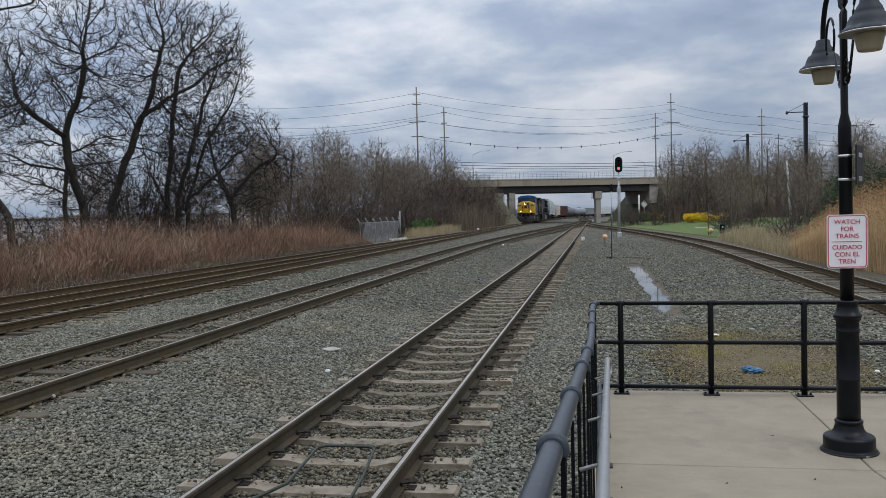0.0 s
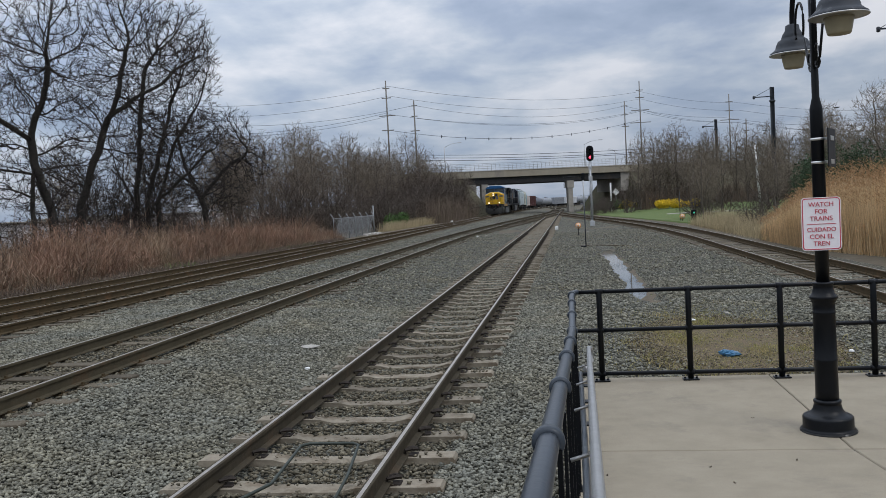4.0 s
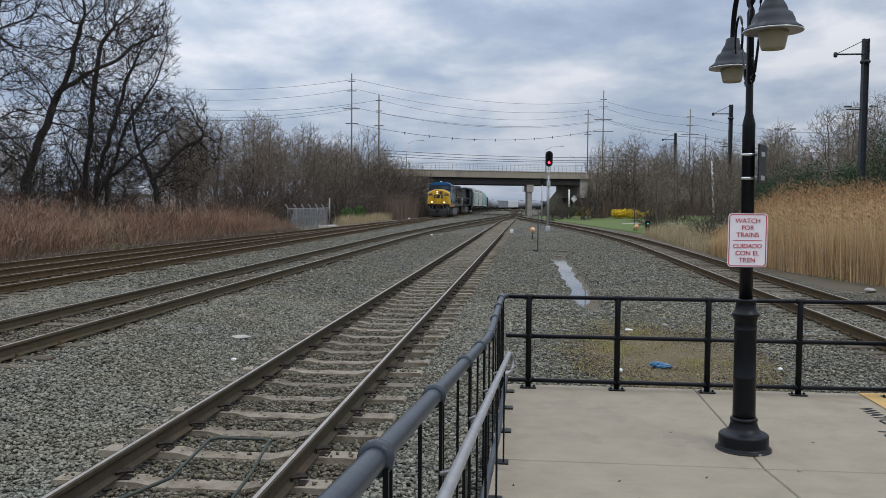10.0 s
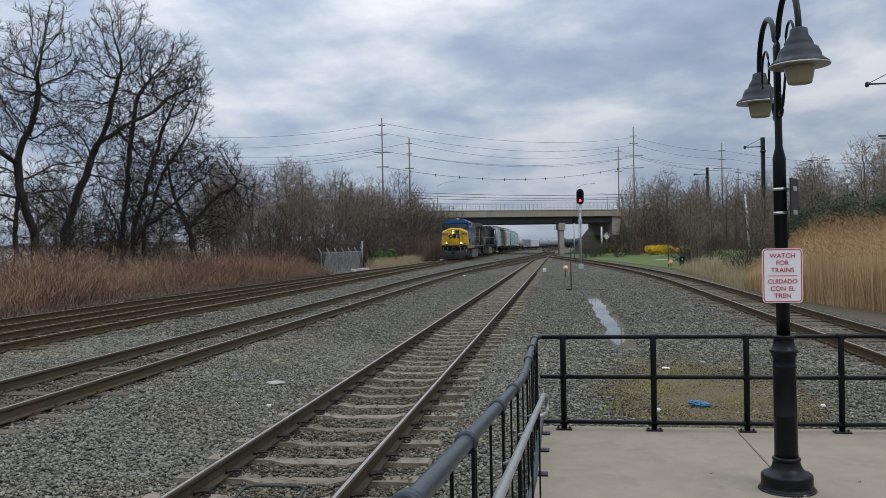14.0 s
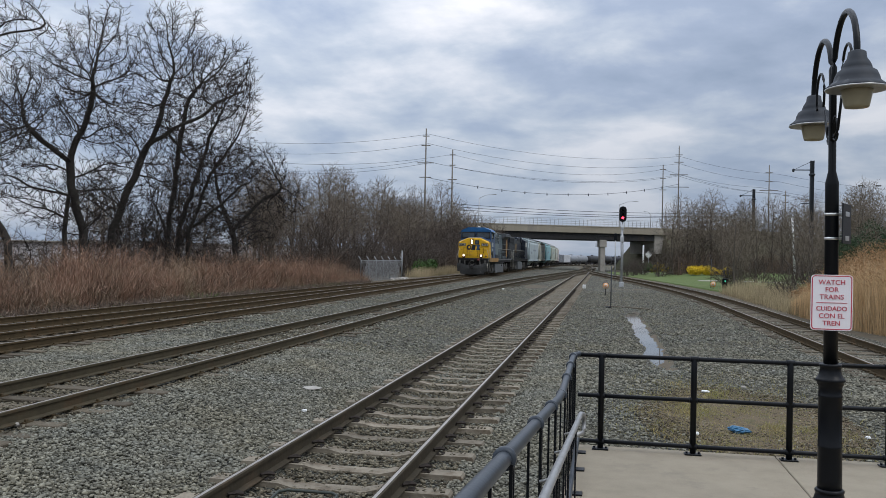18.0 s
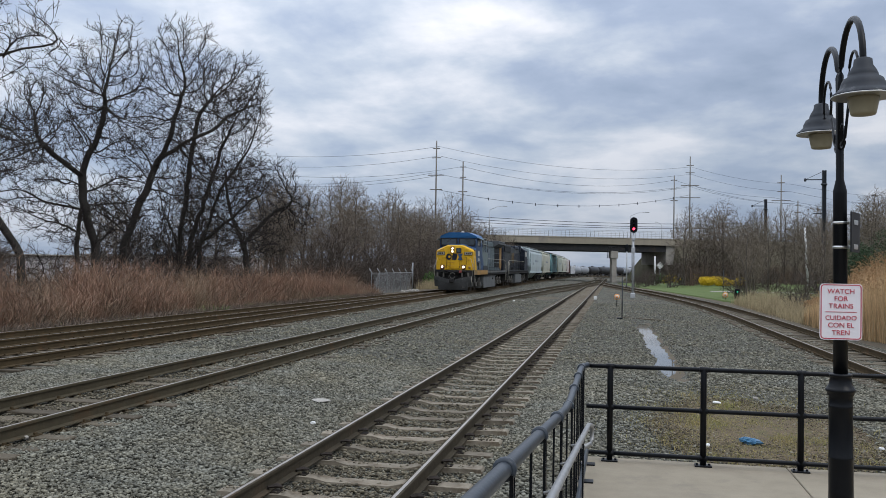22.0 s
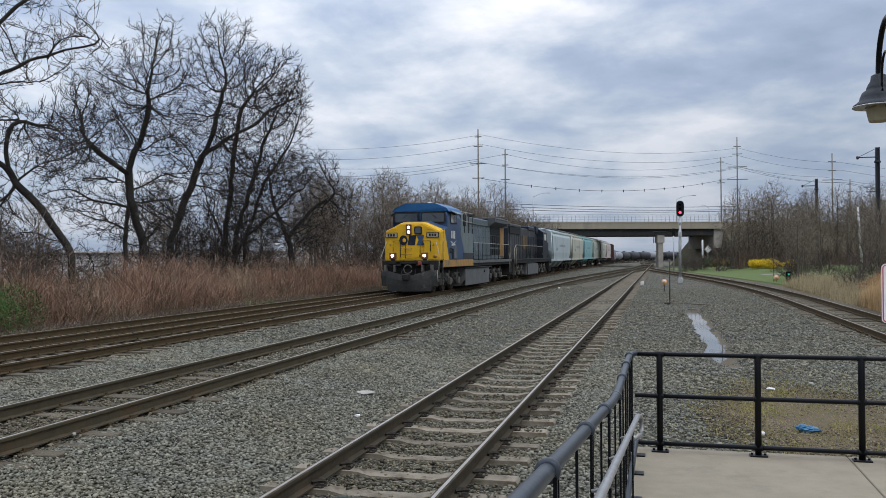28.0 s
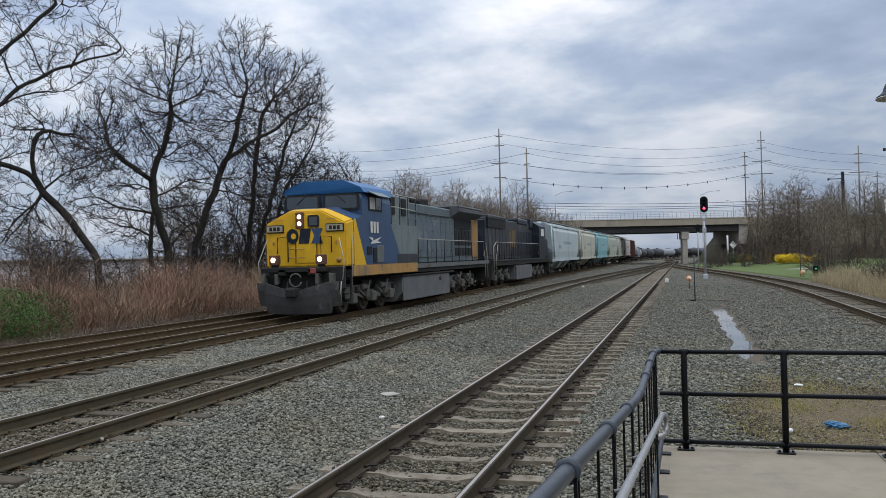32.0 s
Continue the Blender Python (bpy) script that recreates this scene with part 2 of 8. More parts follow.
M_BLACK = mat("black_paint", (0.006, 0.007, 0.009), (0.004, 0.0048, 0.006), 0.36, scale=9, bump=0.06, spots=(0.035, 0.035, 0.033), spot_scale=7, spot_at=0.68, spec=0.18)
M_GALV = mat("grey_handrail", (0.36, 0.36, 0.355), (0.28, 0.28, 0.275), 0.45, 0.5, scale=8, bump=0.05, spots=(0.2, 0.2, 0.19), spot_scale=4, spot_at=0.62)
M_YELLOW = mat("yellow_warning_paint", (0.50, 0.31, 0.10), (0.40, 0.26, 0.10), 0.85, scale=4, spots=(0.34, 0.27, 0.13), spot_scale=2)


# ---------------- mesh helpers ----------------
def empty(name, m=None):
    ob = new(name)
    ob.empty_display_size = 0.2
    if m is not None:
        ob.matrix_basis = m
    return ob


def part(name, bm, material, parent=None, label=""):
    me = bpy.data.meshes.new(name)
    bm.to_mesh(me)
    bm.free()
    for mm in (material if isinstance(material, (list, tuple)) else [material]):
        me.materials.append(mm)
    ob = new(name, me)
    ob.parent = parent
    if label:
        tagged(ob, label)
    return ob


def pydata(name, verts, faces, material, parent=None, label="", smooth=False):
    me = bpy.data.meshes.new(name)
    me.from_pydata(verts, [], faces)
    for mm in (material if isinstance(material, (list, tuple)) else [material]):
        me.materials.append(mm)
    if smooth:
        me.polygons.foreach_set("use_smooth", [True] * len(me.polygons))
    me.update()
    ob = new(name, me)
    ob.parent = parent
    if label:
        tagged(ob, label)
    return ob


def shared(name, me, parent, m):
    ob = new(name, me)
    ob.parent = parent
    ob.matrix_basis = m
    return ob


def box(bm, x0, y0, z0, x1, y1, z1, bevel=0.0, m=None, mi=0):
    vs = [bm.verts.new((x, y, z)) for x in (x0, x1) for y in (y0, y1) for z in (z0, z1)]
    fs = [bm.faces.new([vs[i] for i in q]) for q in ((0, 1, 3, 2), (4, 6, 7, 5), (0, 4, 5, 1), (2, 3, 7, 6), (0, 2, 6, 4), (1, 5, 7, 3))]
    for f in fs:
        f.material_index = mi
    if bevel:
        geo = bmesh.ops.bevel(bm, geom=list({e for f in fs for e in f.edges}), offset=bevel, segments=1, affect="EDGES", profile=0.5)
        vs = list({v for f in geo["faces"] for v in f.verts} | {v for v in vs if v.is_valid})
    if m is not None:
        bmesh.ops.transform(bm, matrix=m, verts=[v for v in vs if v.is_valid])
    return bm


def B(*a, **k):
    return box(bmesh.new(), *a, **k)


def tube(bm, pts, r, n=8, cap=True, smooth=True, r2=None, mi=0):
    """A pipe through points; radius may run from r to r2."""
    pts = [Vector(p) for p in pts]
    rings = []
    up = Vector((0, 0, 1))
    for i, p in enumerate(pts):
        d = (pts[min(i + 1, len(pts) - 1)] - pts[max(i - 1, 0)]).normalized()
        side = d.cross(up if abs(d.dot(up)) < 0.95 else Vector((1, 0, 0))).normalized()
        top = side.cross(d).normalized()
        rr = r if r2 is None else r + (r2 - r) * i / (len(pts) - 1)
        rings.append([bm.verts.new(p + (side * math.cos(a) + top * math.sin(a)) * rr) for a in (2 * math.pi * k / n for k in range(n))])
    for a, b in zip(rings, rings[1:]):
        for k in range(n):
            f = bm.faces.new((a[k], a[(k + 1) % n], b[(k + 1) % n], b[k]))
            f.smooth, f.material_index = smooth, mi
    if cap:
        for ring in (rings[0][::-1], rings[-1]):
            bm.faces.new(ring).material_index = mi
    return bm


def thicken(bm, t):
    bm.normal_update()
    bmesh.ops.solidify(bm, geom=bm.faces[:], thickness=t)
    bmesh.ops.recalc_face_normals(bm, faces=bm.faces)
    return bm


def T(*a, **k):
    return tube(bmesh.new(), *a, **k)


def lathe(bm, prof, n=20, at=(0, 0, 0), smooth=True, mi=0):
    """Turns (radius, height) pairs round the z axis."""
    rings = []
    for r, z in prof:
        rings.append([bm.verts.new((at[0] + r * math.cos(a), at[1] + r * math.sin(a), at[2] + z)) for a in (2 * math.pi * k / n for k in range(n))])
    for a, b in zip(rings, rings[1:]):
        for k in range(n):
            f = bm.faces.new((a[k], a[(k + 1) % n], b[(k + 1) % n], b[k]))
            f.smooth, f.material_index = smooth, mi
    for ring in (rings[0][::-1], rings[-1]):
        bm.faces.new(ring).material_index = mi
    return bm


def prism(bm, poly, axis, a, b, mi=0):
    """A closed outline (pairs) drawn out along an axis from a to b."""
    def p3(u, v, w):
        return {"x": (w, u, v), "y": (u, w, v), "z": (u, v, w)}[axis]
    r0, r1 = [bm.verts.new(p3(u, v, a)) for u, v in poly], [bm.verts.new(p3(u, v, b)) for u, v in poly]
    n = len(poly)
    for k in range(n):
        bm.faces.new((r0[k], r0[(k + 1) % n], r1[(k + 1) % n], r1[k])).material_index = mi
    bm.faces.new(r0[::-1]).material_index = mi
    bm.faces.new(r1).material_index = mi
    bmesh.ops.recalc_face_normals(bm, faces=bm.faces)
    return bm


# ---------------- plan ----------------
T1X, T2X, T0X = -9.9, -5.0, -12.75
MAINZ = 0.2


def smooth01(t):
    t = max(0.0, min(1.0, t))
    return t * t * (3 - 2 * t)


def bend(y):
    """Sideways run of the main tracks beyond the bridge: a slight swing west, then a curve east."""
    if y < 195:
        return 0.0
    if y < 250:
        return -((y - 195) ** 2) / 2000
    if y < 270:
        return -1.5125 - 0.055 * (y - 250)
    return -2.6125 - 0.055 * (y - 270) + (y - 270) ** 2 / 500


def grade(y):
    """The line falls away beyond the bridge."""
    return -0.9 * smooth01((y - 170) / 150)


def c_t1(y):
    return T1X + bend(y)


def c_t2(y):
    return T2X + 4.9 * smooth01((y - 45) / 115) + bend(y)


def c_t3(y):
    return bend(y)


def c_t0(y):
    return T1X - 2.92 + 2.82 * smooth01((y - 15) / 115) + bend(y)


def c_t4(y):
    return 9.25 - 9.25 * smooth01((y - 42) / 118)


def gully_x(y):
    return 4.13 - 0.006 * (y - 24) + 0.05 * math.sin(y * 0.8) + 0.05 * math.sin(y * 2.1)


def gz(x, y):
    """Height of the ballast and earth."""
    z = -0.22 + grade(y)
    z += 0.2 * (1 - smooth01((x + 4.0) / 2.5)) * smooth01((x + 18) / 3)
    d = abs(x - gully_x(y))
    inside = smooth01((y - 18.5) / 4) * (1 - smooth01((y - 39.5) / 3))
    z -= 0.22 * max(0, 1 - d / (0.52 + 0.1 * noise.noise((0.0, y * 0.9, 3.0)))) * inside
    z -= 0.022 * (1 - smooth01((abs(x) - 1.3) / 0.35))
    rough = 0.02 if abs(x) < 1.5 else 0.03
    return z + rough * (1 - 0.6 * inside * (d < 1)) * noise.noise((x * 0.7, y * 0.7, 0.0))

# ---------------- ground ----------------
def grid_sheet(name, xs, ys, zf, material):
    verts = [(x, y, zf(x, y)) for y in ys for x in xs]
    n = len(xs)
    faces = [(j * n + i, j * n + i + 1, (j + 1) * n + i + 1, (j + 1) * n + i) for j in range(len(ys) - 1) for i in range(n - 1)]
    return pydata(name, verts, faces, material, smooth=True)


def steps(a, b, d):
    return list(np.arange(a, b, d)) + [b]


ground = grid_sheet("ground", [-2500, -400, -120, -60, -30, -22] + steps(-19, -2, 0.5) + steps(-1.75, 1.75, 0.25) + steps(2, 14, 0.5) + [18, 24, 40, 80, 200, 600, 2500],
                    [-300, -60, -20] + steps(-8, 60, 0.8) + steps(64, 330, 5) + [400, 800, 3500],
                    lambda x, y: gz(x, y) - (0.02 if -17 < x < 13 else 0.0), M_EARTH)
tagged(ground, "dry brown earth with weeds beside the tracks", "ground", kind="structure")


def ballast_edge_r(y):
    return 11.3 - 0.6 * smooth01((y - 20) / 30) - 6.0 * smooth01((y - 60) / 70)


bverts, bfaces = [], []
bys = steps(-8, 60, 0.5) + steps(62, 420, 3)
for y in bys:
    lo, hi = -11.75 + bend(y) + 1.5 * smooth01((y - 40) / 60), max(ballast_edge_r(y), c_t3(y) + 4.5)
    for k in range(131):
        x = lo + (hi - lo) * k / 130
        bverts.append((x, y, gz(x - bend(y), y) - 0.008))
for j in range(len(bys) - 1):
    for k in range(130):
        a = j * 131 + k
        bfaces.append((a, a + 1, a + 132, a + 131))
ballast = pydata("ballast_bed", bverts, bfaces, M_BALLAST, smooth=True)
tagged(ballast, "grey crushed stone ballast between the tracks", "ballast", kind="structure")

# ---------------- tracks ----------------
RAIL = [(-0.07, -0.18), (0.07, -0.18), (0.07, -0.168), (0.012, -0.15), (0.010, -0.045), (0.036, -0.036), (0.036, -0.006), (0.028, 0.0), (0.017, 0.001), (-0.017, 0.001), (-0.028, 0.0), (-0.036, -0.006), (-0.036, -0.036), (-0.010, -0.045), (-0.012, -0.15), (-0.07, -0.168)]


def rail(parent, centre, off, ys, z, side_mat, zf=None):
    bm = bmesh.new()
    prev = None
    for y in ys:
        dx = (centre(y + 0.5) - centre(y - 0.5))
        nrm = Vector((1, -dx, 0)).normalized()
        base = Vector((centre(y), y, z + grade(y))) + nrm * off
        ring = [bm.verts.new(base + nrm * u + Vector((0, 0, v))) for u, v in RAIL]
        if prev:
            for k in range(len(RAIL)):
                f = bm.faces.new((prev[k], prev[(k + 1) % len(RAIL)], ring[(k + 1) % len(RAIL)], ring[k]))
                f.material_index = 1 if k == 8 else 0
        prev = ring
    bmesh.ops.recalc_face_normals(bm, faces=bm.faces)
    return part("rail", bm, [side_mat, M_RAILTOP], parent)


def tie_mesh(kind):
    bm = bmesh.new()
    if kind == "concrete":
        prof = [(-1.27, -0.20), (-1.27, -0.03), (-1.25, 0.0), (-0.52, 0.0), (-0.36, -0.035), (0.36, -0.035), (0.52, 0.0), (1.25, 0.0), (1.27, -0.03), (1.27, -0.20)]
        lo = [bm.verts.new((x, -0.13, z)) for x, z in prof]
        hi = [bm.verts.new((x, 0.13, z)) for x, z in prof]
        for v in lo + hi:
            if v.co.z > -0.1:
                v.co.y *= 0.85
        for k in range(len(prof) - 1):
            bm.faces.new((lo[k], lo[k + 1], hi[k + 1], hi[k]))
        bm.faces.new(lo[::-1]), bm.faces.new(hi)
        bmesh.ops.recalc_face_normals(bm, faces=bm.faces)
    else:
        box(bm, -1.3, -0.115, -0.18, 1.3, 0.115, 0.0, bevel=0.012)
    me = bpy.data.meshes.new("tie")
    bm.to_mesh(me)
    bm.free()
    me.materials.append(M_TIE if kind == "concrete" else M_WOODTIE)
    return me


def clip_mesh():
    bm = bmesh.new()
    tube(bm, [(0.03, -0.06, 0.0), (0.04, -0.06, 0.06), (0.10, -0.03, 0.065), (0.14, 0.03, 0.045), (0.09, 0.06, 0.05), (0.035, 0.05, 0.04)], 0.019, 5)
    box(bm, 0.03, -0.06, -0.012, 0.15, 0.06, 0.008)
    me = bpy.data.meshes.new("rail_clip")
    bm.to_mesh(me)
    bm.free()
    me.materials.append(M_CLIP)
    return me


def spike_mesh():
    bm = bmesh.new()
    box(bm, -0.10, -0.09, -0.01, 0.10, 0.09, 0.012)
    box(bm, 0.07, -0.06, 0.012, 0.10, -0.02, 0.045)
    box(bm, -0.10, 0.02, 0.012, -0.07, 0.06, 0.045)
    me = bpy.data.meshes.new("tie_plate")
    bm.to_mesh(me)
    bm.free()
    me.materials.append(M_RAIL)
    return me


TIE_C, TIE_W, CLIP, PLATE = tie_mesh("concrete"), tie_mesh("wood"), clip_mesh(), spike_mesh()


def joined(me, places, name, parent):
    """Copies of one mesh joined into one mesh of kind stuff."""
    co = np.empty(len(me.vertices) * 3)
    me.vertices.foreach_get("co", co)
    co = co.reshape(-1, 3)
    polys = [tuple(p.vertices) for p in me.polygons]
    verts, faces = [], []
    for m in places:
        k = len(verts)
        r = np.array(m.to_3x3())
        verts.extend(map(tuple, co @ r.T + np.array(m.translation)))
        faces.extend(tuple(i + k for i in p) for p in polys)
    ob = pydata(name, verts, faces, list(me.materials), parent)
    return tagged(ob, kind="stuff")


def track(label, centre, y0, y1, z, kind, spacing, side_mat, near_to, sink, group="tracks"):
    tr = empty("railway_track")
    tagged(tr, label, "railway track", group)
    ys = steps(y0, min(y1, 150), 3.0) + (steps(153, y1, 6.0) if y1 > 153 else [])
    for s in (-1, 1):
        rail(tr, centre, s * 0.7525, ys, z, side_mat)
    rnd = random.Random(len(label))
    far, far_fit = [], []
    y = y0 + 0.3
    while y < min(y1, 215):
        ang = -math.degrees(math.atan(centre(y + 0.5) - centre(y - 0.5))) + rnd.uniform(-0.5, 0.5)
        m = pose(centre(y), y + rnd.uniform(-0.02, 0.02), z + grade(y) - 0.182 - sink * rnd.random(), rnd.uniform(-0.8, 0.8), rnd.uniform(-0.4, 0.4), ang)
        if y < near_to:
            shared("tie", TIE_C if kind == "concrete" else TIE_W, tr, m)
        else:
            far.append(m)
        if y < near_to + 14:
            for s in (-1, 1):
                if kind == "concrete":
                    for q in (0, 180):
                        far_fit.append(m @ pose(s * 0.7525, 0, 0.004, 0, 0, q))
                else:
                    far_fit.append(m @ pose(s * 0.7525, 0, 0.004))
        y += spacing * (1 if kind == "concrete" else rnd.uniform(0.9, 1.1))
    joined(TIE_C if kind == "concrete" else TIE_W, far, "far_tie", tr)
    joined(CLIP if kind == "concrete" else PLATE, far_fit, "rail_clip" if kind == "concrete" else "tie_plate", tr)
    return tr


track("straight track on pale concrete ties beside the platform", c_t3, -6, 330, 0.0, "concrete", 0.79, M_RAILGREY, 48, 0.02)
track("middle main track with brown rails on weathered timber ties", c_t2, -6, 330, MAINZ, "wood", 0.52, M_RAILOLIVE, 48, 0.09)
track("rusty main track that the train runs on", c_t1, -6, 480, MAINZ, "wood", 0.52, M_RAIL, 48, 0.03)
track("rusty siding track along the brush", c_t0, -6, 125, MAINZ - 0.01, "wood", 0.52, M_RAIL, 30, 0.03)
track("curved branch track that joins under the bridge", c_t4, -6, 154, 0.0, "wood", 0.52, M_RAIL, 48, 0.02)

# ---------------- platform ----------------
PZ, PX0, PX1, PY1, RAMP_Y = 0.03, 2.4, 6.85, 10.05, 7.08


def plat_z(y):
    return PZ + max(0.0, RAMP_Y - y) / 12.0


platform = empty("platform")
tagged(platform, "pale concrete station platform with a ramp rising from it", "platform", kind="structure")
for y0, y1 in ((RAMP_Y + 0.012, PY1), (2.0, RAMP_Y - 0.010), (-3.0, 1.984), (-8.0, -3.016)):
    for x0, x1 in ((PX0, 4.612), (4.621, PX1)):
        bm = bmesh.new()
        vs = [bm.verts.new((x, y, z)) for x in (x0, x1) for y in (y0, y1) for z in (-0.35, plat_z(y))]
        for q in ((0, 1, 3, 2), (4, 6, 7, 5), (0, 4, 5, 1), (2, 3, 7, 6), (0, 2, 6, 4), (1, 5, 7, 3)):
            bm.faces.new([vs[i] for i in q])
        bmesh.ops.bevel(bm, geom=[e for e in bm.edges if all(v.co.z > -0.2 for v in e.verts)], offset=0.008, segments=1, affect="EDGES")
        part("slab", bm, M_CONC, platform)
part("joint_filler", B(PX0 + 0.01, RAMP_Y - 0.011, -0.3, PX1 - 0.01, RAMP_Y + 0.013, PZ - 0.009), M_CLIP, platform, "dark dirt packed in the joint")
part("warning_strip", B(6.42, 7.02, PZ + 0.004, PX1 - 0.003, PY1 - 0.01, PZ + 0.012), M_YELLOW, platform, "worn yellow painted edge strip")


def words(name, text, size, material, parent, m, thick=0.002):
    cu = bpy.data.curves.new(name, "FONT")
    cu.body, cu.size, cu.extrude, cu.align_x, cu.align_y = text, size, thick, "CENTER", "CENTER"
    tmp = bpy.data.objects.new(name, cu)
    scene.collection.objects.link(tmp)
    me = bpy.data.meshes.new_from_object(tmp.evaluated_get(bpy.context.evaluated_depsgraph_get()))
    bpy.data.objects.remove(tmp)
    me.materials.append(material)
    ob = new(name, me)
    ob.parent = parent
    ob.matrix_basis = m
    return ob


words("stencil_lettering", "WATCH", 0.21, M_BLACK, platform, pose(6.22, 8.95, PZ + 0.004, 0, 0, -90))
words("stencil_lettering", "FOR", 0.21, M_BLACK, platform, pose(6.05, 8.2, PZ + 0.004, 0, 0, -90))

# fence across the end of the platform
FY = 9.86
fence = empty("platform_fence", pose(0, FY, PZ))
tagged(fence, "black tube fence with three rails on the platform end", "fence")
post_bm = bmesh.new()
lathe(post_bm, [(0.033, 0.0), (0.033, 1.06), (0.026, 1.075), (0.0, 1.08)], 12)
post_me = part("post", post_bm, M_BLACK, fence).data
foot_bm = B(-0.09, -0.055, 0.0, 0.09, 0.055, 0.018, bevel=0.004)
for bx in (-0.065, 0.065):
    lathe(foot_bm, [(0.013, 0.018), (0.013, 0.034), (0.006, 0.036)], 6, (bx, 0, 0))
foot_me = part("foot_plate", foot_bm, M_BLACK, fence).data
bpy.data.objects.remove(bpy.data.objects["post"]), bpy.data.objects.remove(bpy.data.objects["foot_plate"])
for x in (2.72, 3.72, 4.72, 5.71, 6.69):
    p = shared("post", post_me, fence, pose(x, 0, 0))
    shared("foot_plate", foot_me, p, Matrix())
for z in (1.05, 0.60, 0.09):
    part("fence_rail", T([(2.46, 0, z), (6.85, 0, z)], 0.024, 10), M_BLACK, fence)
for x in (2.72, 3.72, 4.72, 5.71, 6.69):
    for z in (1.05, 0.60, 0.09):
        part("collar", T([(x - 0.045, 0, z), (x + 0.045, 0, z)], 0.032, 10), M_BLACK, fence)

# railing along the ramp: thick pipe with collars, flat-bar posts, grey handrail
ramp_rail = empty("ramp_railing", pose(0, 0, 0))
tagged(ramp_rail, "blue-grey pipe railing with collars along the ramp", "railing")


def rx(y):
    return 2.408 - 0.0125 * max(0.0, 7.0 - y)


def top_z(y):
    return 1.078 + 0.094 * max(0.0, 6.9 - y)


def hand(y):
    return (2.537 - 0.013 * (7.0 - y), y, 0.871 + 0.097 * (7.0 - y))


part("top_pipe", T([(2.47, FY, 1.085), (2.42, FY - 0.08, 1.08), (rx(9), 9.4, 1.078), (rx(7.2), 7.2, 1.08), (rx(6.6), 6.6, top_z(6.6)), (rx(3.0), 3.0, top_z(3.0)), (rx(-6), -6.0, top_z(-6.0))], 0.031, 14), M_PIPE, ramp_rail)
part("bottom_pipe", T([(2.47, FY - 0.1, 0.15), (2.47, 7.2, 0.2), (2.46, 5.1, 0.39), (2.37, -6.0, 1.38)], 0.025, 10), M_PIPE, ramp_rail)
for y in (9.62, 8.85, 7.95, 6.95, 5.8, 4.62, 3.3, 2.15, 1.0, -0.2, -1.4):
    zt, zb, x = top_z(y), plat_z(y), rx(y)
    slope = math.degrees(math.atan(0.094)) if y < 6.9 else 0
    cb = bmesh.new()
    lathe(cb, [(0.032, -0.030), (0.044, -0.027), (0.046, 0.0), (0.044, 0.027), (0.032, 0.030)], 16)
    bmesh.ops.transform(cb, matrix=pose(x, y, zt, 90 - slope), verts=cb.verts)
    part("collar", cb, M_PIPE, ramp_rail)
    for dy in (-0.03, 0.03):
        part("post", B(x + 0.022, y + dy - 0.006, zb, x + 0.036, y + dy + 0.006, zt - 0.012), M_BLACK, ramp_rail)
        if y < 7.9:
            hx, _, hz = hand(y)
            part("handrail_post", B(hx - 0.016, y + dy - 0.006, zb, hx - 0.004, y + dy + 0.006, hz - 0.01), M_BLACK, ramp_rail)
    part("foot_plate", B(x + 0.005, y - 0.06, zb, x + 0.16, y + 0.06, zb + 0.016, bevel=0.004), M_BLACK, ramp_rail)
for y in (9.25, 8.4, 7.45, 6.38, 5.2, 3.95, 2.72, 1.6):
    part("baluster", B(rx(y) + 0.022, y - 0.006, plat_z(y) + 0.12, rx(y) + 0.034, y + 0.006, top_z(y) - 0.01), M_BLACK, ramp_rail)
hr = part("handrail", T([(2.50, 7.75, 0.60), (2.56, 7.86, 0.605), (2.57, 7.9, 0.64), (2.57, 7.9, 0.74), (2.565, 7.84, 0.775), hand(7.7), hand(5.4), hand(3.4), hand(1.0), hand(-6.0)], 0.021, 12), M_GALV, ramp_rail, "pale grey metal handrail")
for y in (6.9, 5.75, 4.57, 3.25, 2.1):
    hx, _, z = hand(y)
    part("bracket", T([(rx(y) + 0.03, y, z - 0.1), (hx, y, z - 0.07), (hx, y, z - 0.01)], 0.009, 6), M_GALV, ramp_rail)

# ---------------- lamp post ----------------
M_LAMPSHADE = mat("lamp_shade_paint", (0.036, 0.041, 0.049), (0.026, 0.030, 0.036), 0.6, 0.0, scale=6, spots=(0.11, 0.115, 0.12), spot_scale=4, spot_at=0.6)
M_GLOBE = mat("lamp_globe", (0.33, 0.295, 0.20), (0.25, 0.22, 0.15), 0.35, scale=5)
M_BAND = mat("steel_band", (0.62, 0.62, 0.6), (0.5, 0.5, 0.49), 0.3, 0.9, scale=20)
M_SIGNW = mat("sign_white", (0.80, 0.77, 0.79), (0.74, 0.71, 0.73), 0.45, scale=4, spots=(0.55, 0.5, 0.5), spot_scale=3, spot_at=0.64)
M_SIGNR = mat("sign_red", (0.50, 0.06, 0.09), (0.42, 0.06, 0.08), 0.5, scale=8)
M_SIGNGREY = mat("sign_back", (0.022, 0.022, 0.024), (0.016, 0.016, 0.017), 0.6, 0.0, scale=8)
M_GROUT = mat("grout", (0.035, 0.035, 0.035), (0.02, 0.02, 0.02), 0.9, scale=14, spots=(0.42, 0.40, 0.37), spot_scale=12, spot_at=0.56)
LX, LY = 4.585, 7.65
lamp = empty("lamp_post", pose(LX, LY, PZ, 0, -0.5, 0))
tagged(lamp, "black twin-arm lamp post with bell shades on the platform", "lamp post")
